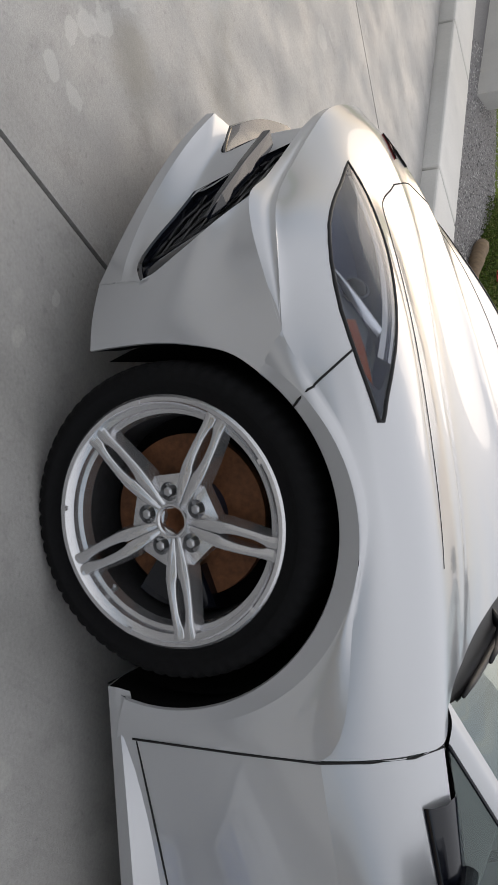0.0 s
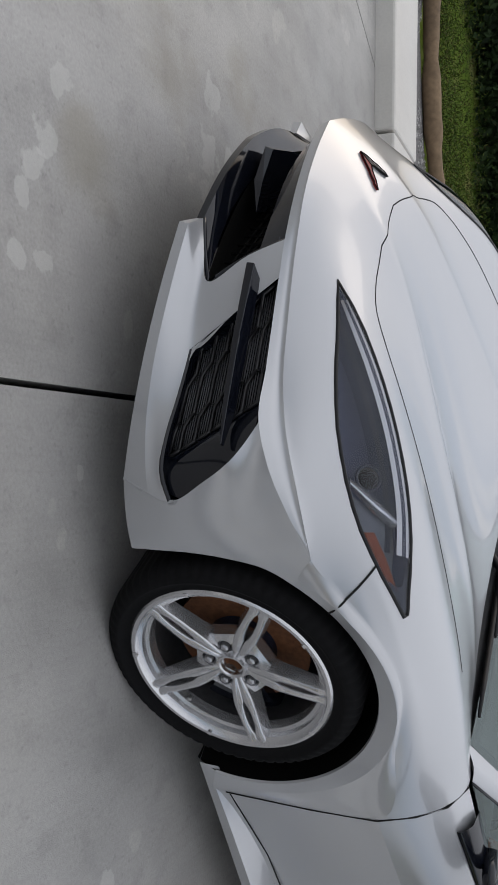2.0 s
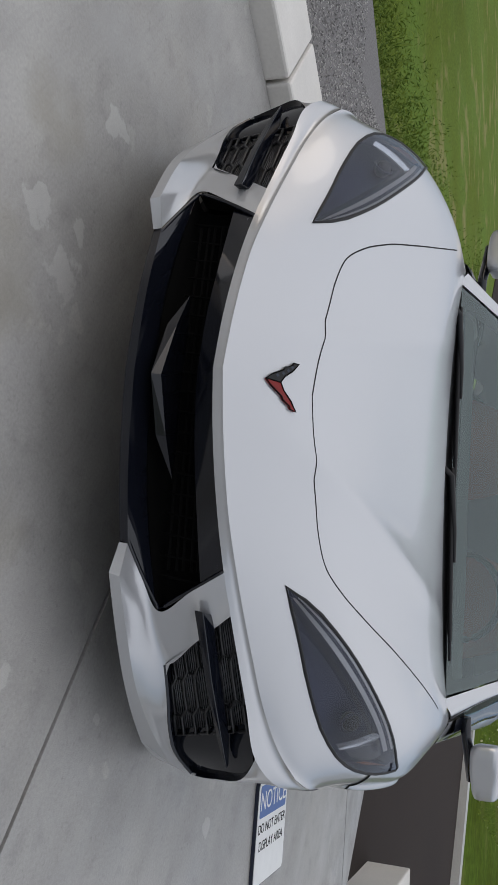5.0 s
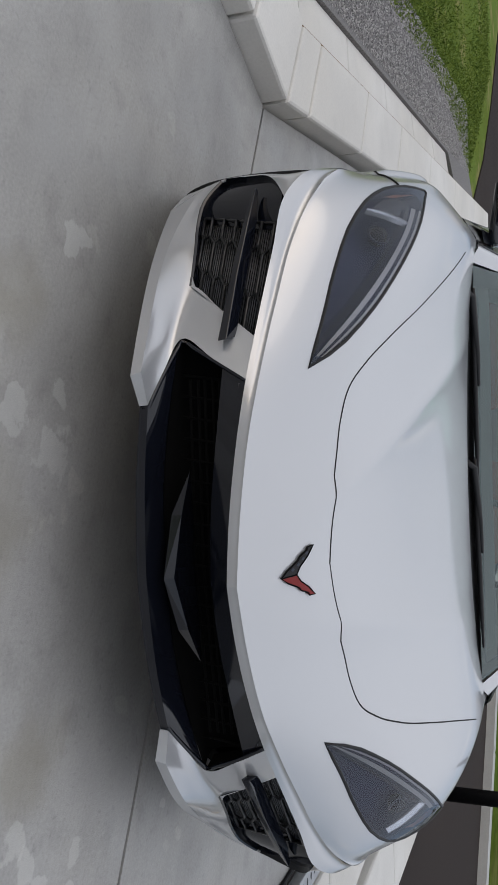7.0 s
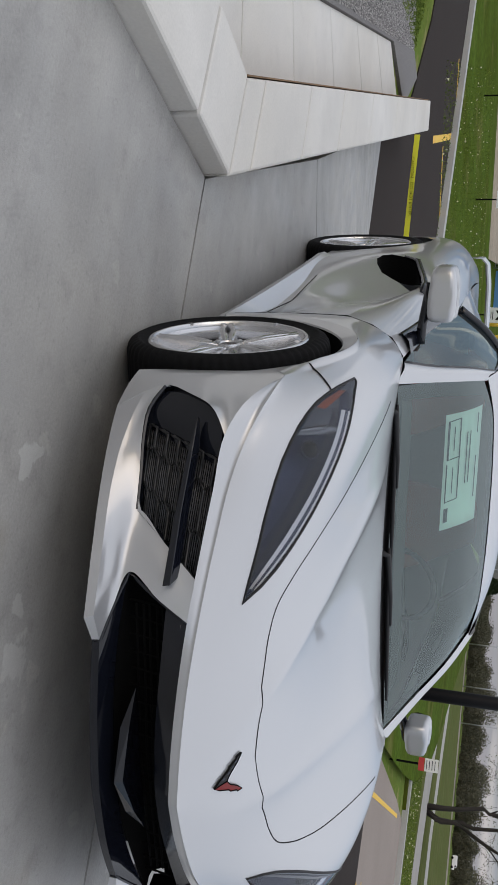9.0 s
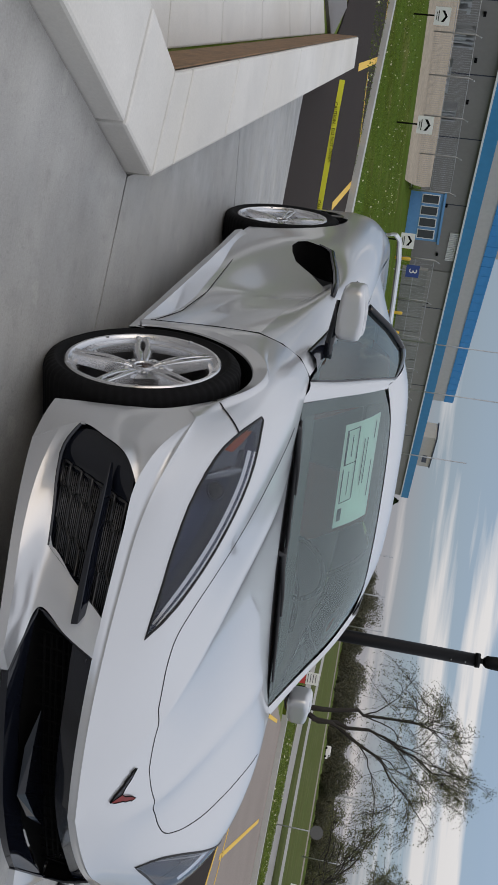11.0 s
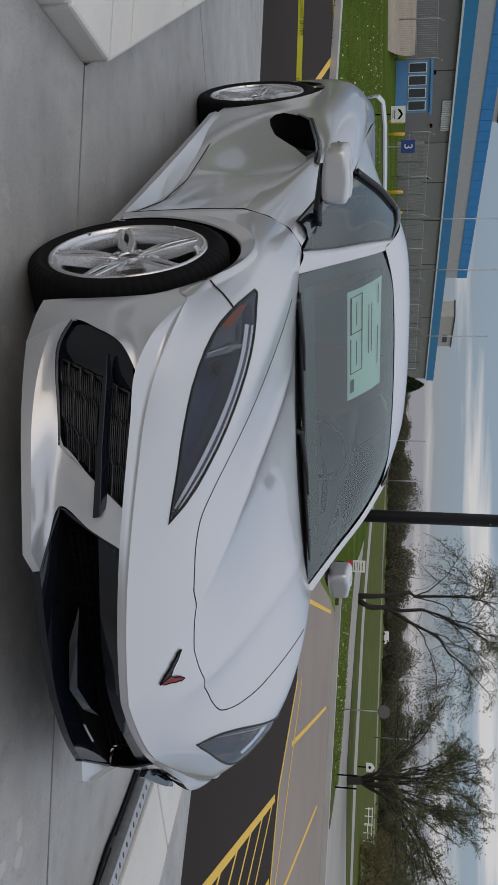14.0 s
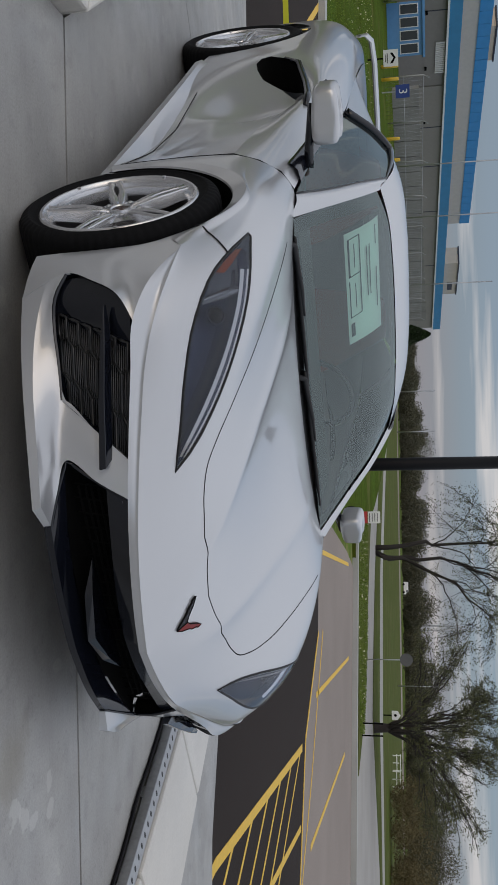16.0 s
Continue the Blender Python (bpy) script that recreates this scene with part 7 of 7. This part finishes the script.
for k in range(380):
    az = g.uniform(112, 158)
    d = g.uniform(150, 225)
    h = (5.3 if az < 150 else 3.6) * g.uniform(0.45, 1.1) * (0.85 + 0.22 * math.sin(az * 1.3) + 0.16 * math.sin(az * 3.1 + 1)) * d / 180 * (1.55 if az < 126 else 1.0)
    c = polar(az, d, 0)
    n = 1100
    v = g.normal(0, 1, (n, 3))
    v *= (g.uniform(0.25, 1, n) ** 0.5 / np.linalg.norm(v, axis=1))[:, None]
    v *= 1 + 0.25 * np.sin(4 * v[:, :1] + k) * np.cos(5 * v[:, 1:2])
    C.append(np.stack([c.x + v[:, 0] * h * 0.52, c.y + v[:, 1] * h * 0.52, np.maximum(0.1, h * 0.52 + v[:, 2] * h * 0.5)], 1))
tagged(leaves("far_wood", np.concatenate(C), 0.15, FARLEAF, None, 5, 0.7), "brown and green woods along the horizon", "woods", kind="stuff")
# brown thicket on the far lawn
C = []
for k in range(26):
    c = polar(g.uniform(118.5, 125.6), g.uniform(58, 64), LOW)
    h = g.uniform(1.4, 3.2)
    v = g.normal(0, 1, (700, 3))
    v *= (g.uniform(0.1, 1, 700) ** 0.4 / np.linalg.norm(v, axis=1))[:, None]
    C.append(np.stack([c.x + v[:, 0] * h * 0.45, c.y + v[:, 1] * h * 0.45, np.maximum(LOW, LOW + h * 0.5 + v[:, 2] * h * 0.5)], 1))
THICKET = material("bare_thicket", (0.12, 0.095, 0.040), 0.9)
tagged(leaves("thicket", np.concatenate(C), 0.075, THICKET, None, 15, 0.4), "brown leafless thicket on the far lawn", "shrubs", kind="stuff")
# lattice mast far behind the woods
mast = tagged(new("lattice_mast"), "thin grey lattice mast beyond the woods", "mast")
q = polar(135.0, 240, 0)
m = facing(q)
for x0, x1 in ((-0.9, -0.28), (0.9, 0.28)):
    bm = bmesh.new()
    tube(bm, [m @ Vector((x0, 0, 0)), m @ Vector((x1, 15.2, 0))], 0.13, 5)
    part("leg", bm, STEEL, mast)
for k in range(14):
    h0, h1 = 1.0 * k + 0.6, 1.0 * k + 1.6
    w0, w1 = 0.9 - 0.62 * h0 / 15.2, 0.9 - 0.62 * h1 / 15.2
    bm = bmesh.new()
    tube(bm, [m @ Vector((w0 if k % 2 else -w0, h0, 0)), m @ Vector((-w1 if k % 2 else w1, h1, 0))], 0.08, 4)
    part("brace", bm, STEEL, mast)
# closing bank behind the woods
bm = bmesh.new()
ring = [polar(a, 235, 0) for a in range(60, 301, 6)]
V0 = [bm.verts.new((p.x, p.y, -1)) for p in ring]
V1 = [bm.verts.new((p.x, p.y, 3.4 + 0.8 * math.sin(i * 1.7))) for i, p in enumerate(ring)]
for i in range(len(ring) - 1):
    bm.faces.new((V0[i], V0[i + 1], V1[i + 1], V1[i]))
tagged(part("backdrop", bm, FARLEAF, None, "low wooded rise on the horizon", False), category="hill", kind="structure")

# tufts and dandelion heads on the lawns
def on_lawn(az, d):
    q = polar(az, d, 9.0)
    p, _, _, _ = lawn_skin.ray_cast(q, Vector((0, 0, -1)))
    return p.z if p is not None else LOW


C, D = [], []
for k in range(12000):
    az, d = g.uniform(163, 183), g.uniform(19, 40)
    q = polar(az, d, on_lawn(az, d) + 0.02)
    (D if k % 45 == 0 else C).append(tuple(q))
for k in range(16000):
    az = g.uniform(128.6, 150)
    d = g.uniform(25.5, min(31, 28 + (az - 128.6) * 0.5)) + max(0, az - 138) * 0.3
    q = polar(az, d, LOW + 0.09)
    (D if k % 60 == 0 else C).append(tuple(q))
tagged(leaves("lawn_tufts", C, 0.026, WEED, None, 21, 0.3), "rough green grass tufts on the lawns", "grass", kind="stuff")
tagged(leaves("dandelions", D, 0.026, SEEDHEAD, None, 22, 0.9), "pale dandelion heads on the lawns", "flowers", kind="stuff")
# log, weeds and hedge behind the gravel
WEEDMIX = material("mixed_weed_leaf", (0.06, 0.10, 0.02), 0.85, spec=0.1)
n_, l_ = WEEDMIX.node_tree.nodes, WEEDMIX.node_tree.links
g_, r_ = n_.new("ShaderNodeNewGeometry"), n_.new("ShaderNodeValToRGB")
r_.color_ramp.elements[0].color, r_.color_ramp.elements[1].color = (0.050, 0.040, 0.018, 1), (0.13, 0.13, 0.04, 1)
for at, colour in ((0.35, (0.035, 0.060, 0.014, 1)), (0.75, (0.075, 0.125, 0.022, 1))):
    r_.color_ramp.elements.new(at).color = colour
l_.new(g_.outputs["Random Per Island"], r_.inputs["Fac"])
l_.new(r_.outputs["Color"], n_["Principled BSDF"].inputs["Base Color"])
DRIFT = material("weathered_log_wood", (0.26, 0.175, 0.10), 0.85, grain=0.35, grain_scale=25, stain=0.4, stain_scale=3, bump=0.7, bump_scale=30)
bm = bmesh.new()
pts = spline([(1.42, -5.75, LOW + 0.08), (1.12, -5.22, LOW + 0.085), (0.62, -4.72, LOW + 0.085), (0.1, -4.44, LOW + 0.085), (-0.4, -4.30, LOW + 0.09), (-1.25, -4.42, LOW + 0.09), (-2.3, -4.66, LOW + 0.09), (-2.75, -4.78, LOW + 0.085)], 40)
tube(bm, [tuple(p) for p in pts], [0.062 + 0.008 * math.sin(i * 0.9) + 0.006 * math.sin(i * 2.3) for i in range(40)], 14)
tagged(part("log", bm, DRIFT, None, "long weathered brown log along the gravel"), category="log")
C = []
for k in range(42000):
    x = g.uniform(-3.4, 2.0)
    y0 = -4.50 - 1.15 * max(0, x - 0.25)
    C.append((x, y0 - abs(g.normal(0.15, 0.75)), LOW + abs(g.normal(0.05, 0.09))))
tagged(leaves("weeds", C, 0.015, WEEDMIX, None, 8, 0.28), "green weeds beside the log", "weeds", kind="stuff")
C = []
for k in range(26000):
    x = g.uniform(-14.0, -1.6)
    far = (-3.15 if x > -8 else -3.15 + 0.22 * min(2.4, -8 - x) - 0.62 * max(0, -10.4 - x)) if x < -4.6 else -3.15 - (x + 4.6) * 0.75
    C.append((x, far - abs(g.normal(0, 0.9)), LOW + abs(g.normal(0.0, 0.022))))
tagged(leaves("grass_tufts", C, 0.030, WEED, None, 12, 0.18), "rough green grass beyond the gravel", "grass", kind="stuff")
C = []
for k in range(46000):
    x = g.uniform(-9.5, 2.6)
    y = -6.1 - 0.55 * max(0, x + 1.2) - 0.55 * max(0, -3.2 - x) - abs(g.normal(0, 0.8)) + 0.30 * math.sin(x * 2.1) + 0.15 * math.sin(x * 5.3)
    C.append((x, y, LOW + g.uniform(0, 1.15 + 0.12 * math.sin(x * 3.1) + 0.08 * math.sin(x * 7.7))))
tagged(leaves("hedge", C, 0.045, DLEAF, None, 9, 0.5), "dense dark green hedge behind the weeds", "hedge", kind="stuff")
bm = bmesh.new()
prism(bm, [(-9.5, -10.6), (-4.0, -7.3), (-1.0, -7.0), (2.6, -9.1), (2.6, -10.5), (-4.0, -9), (-9.5, -12.5)], LOW - 0.1, 0.75)
tagged(part("hedge_core", bm, DLEAF, None, "shaded heart of the hedge", False), category="hedge", kind="stuff")
bm = bmesh.new()
tube(bm, [(-2.85, -5.65, LOW), (-2.85, -5.65, 1.1)], 0.02, 8)
tagged(part("fence_post", bm, STEEL, None, "thin grey steel post by the hedge"), category="post")

flower = tagged(new("red_flower"), "small red flower among the weeds by the log", "flower")
bm = bmesh.new()
tube(bm, [(1.15, -6.05, LOW - 0.02), (1.16, -6.06, LOW + 0.14)], 0.006, 6)
part("stem", bm, WEED, flower)
for k in range(5):
    a = k * math.tau / 5
    bm = bmesh.new()
    q = Vector((1.16, -6.06, LOW + 0.14))
    e, o = Vector((math.cos(a), math.sin(a), 0.35)), Vector((-math.sin(a), math.cos(a), 0))
    V = [bm.verts.new(p) for p in (q, q + 0.04 * e + 0.03 * o, q + 0.085 * e, q + 0.04 * e - 0.03 * o, q + 0.045 * e - Vector((0, 0, 0.012)))]
    for f in ((0, 1, 4), (1, 2, 4), (2, 3, 4), (3, 0, 4)):
        bm.faces.new([V[i] for i in f])
    part("petal", bm, PETAL, flower)

# ---- on the pad ----
# perforated channel along the slab edge
chan = tagged(new("perforated_rail"), "galvanised perforated steel rail lying on the concrete", "rail")
HOLE = material("punched_hole", (0.03, 0.032, 0.034), 0.8)
RF = Matrix.Translation((0, 1.645, 0)) @ Matrix.Rotation(math.atan(-0.095), 4, "Z")
for x0, x1 in ((-1.05, -0.42), (-0.28, 1.25)):
    bm = bmesh.new()
    box(bm, x0, x1, 0.0, 0.095, 0.014, 0.060, RF)
    part("channel", bm, STEEL, chan, smooth=False, bevel=0.004)
    xx = x0 + 0.04
    while xx < x1 - 0.03:
        bm = bmesh.new()
        prism(bm, [(xx + 0.009 * math.cos(a), 0.043 + 0.017 * math.sin(a)) for a in [j * math.tau / 10 for j in range(10)]], 0.0603, 0.0610, RF)
        part("hole", bm, HOLE, chan, smooth=False)
        xx += 0.055
bm = bmesh.new()
box(bm, -0.42, -0.28, -0.02, 0.100, 0.0005, 0.070, RF)
part("coupling", bm, STEEL, chan, smooth=False, bevel=0.004)
for xx in (0.3, 1.1):
    bm = bmesh.new()
    box(bm, xx, xx + 0.06, 0.01, 0.075, 0.0005, 0.016, RF)
    part("foot", bm, STEEL, chan, smooth=False)
bm = bmesh.new()
for c_, dx, dy in ((0, -0.39, 0.0), (1, -0.31, 0.0), (2, -0.39, 0.085), (3, -0.31, 0.085)):
    tube(bm, [RF @ Vector((dx, dy, 0.069)), RF @ Vector((dx, dy, 0.074))], 0.007, 6)
tagged(part("bolts", bm, DARK, chan), kind="stuff")
bm = bmesh.new()
pts = spline([(-0.9, 1.70, 0.010), (-0.2, 1.640, 0.010), (0.25, 1.590, 0.010), (0.42, 1.560, 0.010), (0.6, 1.562, 0.010), (0.9, 1.535, 0.010), (1.2, 1.505, 0.010)], 40)
tube(bm, [tuple(p) for p in pts], 0.009, 8)
tagged(part("cable", bm, BLACKP, None, "black cable lying beside the steel rail"), category="cable")
# notice board lying face up on the pad beside the rail
SF = Matrix(((-1, 0, 0, -1.245), (0, -1, 0, 1.385), (0, 0, 1, 0.0), (0, 0, 0, 1)))
notice = tagged(new("notice_board"), "white and blue notice board lying on the concrete", "sign")


def plate(name, w, h, r, z0, z1, mat, cy=0.0, label=""):
    bm = bmesh.new()
    out = []
    for qx, qy, a0 in ((w / 2 - r, h / 2 - r, 0), (-w / 2 + r, h / 2 - r, 90), (-w / 2 + r, -h / 2 + r, 180), (w / 2 - r, -h / 2 + r, 270)):
        out += [(qx + r * math.cos(radians(a0 + i * 22.5)), cy + qy + r * math.sin(radians(a0 + i * 22.5))) for i in range(5)]
    prism(bm, out, z0, z1, SF)
    return part(name, bm, mat, notice, label, False)


plate("edge", 0.44, 0.42, 0.03, 0.001, 0.016, LAMPGREY)
plate("board", 0.43, 0.41, 0.028, 0.016, 0.018, WHITE)
NOTB = material("notice_blue", (0.05, 0.12, 0.33), 0.5)
plate("heading_panel", 0.39, 0.13, 0.012, 0.018, 0.019, NOTB, 0.125)
text_mesh("lettering", "NOTICE", 0.105, SF @ Matrix.Translation((0, 0.122, 0.0195)), WHITE, notice, 0.0004)
text_mesh("lettering", "DO NOT ENTER", 0.055, SF @ Matrix.Translation((0, 0.015, 0.0185)), DARK, notice, 0.0004)
text_mesh("lettering", "DISPLAY AREA", 0.055, SF @ Matrix.Translation((0, -0.055, 0.0185)), DARK, notice, 0.0004)
# caution tape from a yellow base to the wall
tape = tagged(new("barrier_tape"), "yellow caution tape stretched behind the car", "tape")
TAPE = material("yellow_tape", (0.72, 0.68, 0.03), 0.45, coat=0.3)
TA, TB = Vector((-7.0, 1.40, 0.02)), Vector((-7.0, -1.555, 0.165))
bm = bmesh.new()
V0 = [bm.verts.new(TA.lerp(TB, k / 24) + Vector((0.004 * math.sin(k), 0, -0.02 * math.sin(math.pi * k / 24)))) for k in range(25)]
V1 = [bm.verts.new(v.co + Vector((0.003, 0, 0.055))) for v in V0]
for k in range(24):
    bm.faces.new((V0[k], V0[k + 1], V1[k + 1], V1[k]))
part("tape", bm, TAPE, tape)
td = (TA - TB).normalized()
for k, f in enumerate((0.17, 0.5, 0.83)):
    c = TB.lerp(TA, f) + Vector((0.012, 0, 0.027 - 0.02 * math.sin(math.pi * f)))
    m = Matrix(((td.x, 0, td.y, c.x), (td.y, 0, -td.x, c.y), (0, 1, 0, c.z), (0, 0, 0, 1)))
    text_mesh("lettering", "CAUTION - DO NOT ENTER", 0.046, m, DARK, tape, 0.0006)
bm = bmesh.new()
tube(bm, [(-7.03, 1.42, LOW), (-7.03, 1.42, 0.02), (-7.03, 1.42, 0.14)], [0.10, 0.045, 0.04], 14)
part("stand", bm, YPOST, tape, "yellow stand with black top")
bm = bmesh.new()
tube(bm, [(-7.03, 1.42, 0.03), (-7.03, 1.42, 0.11)], 0.052, 14)
part("cap", bm, BLACKP, tape)
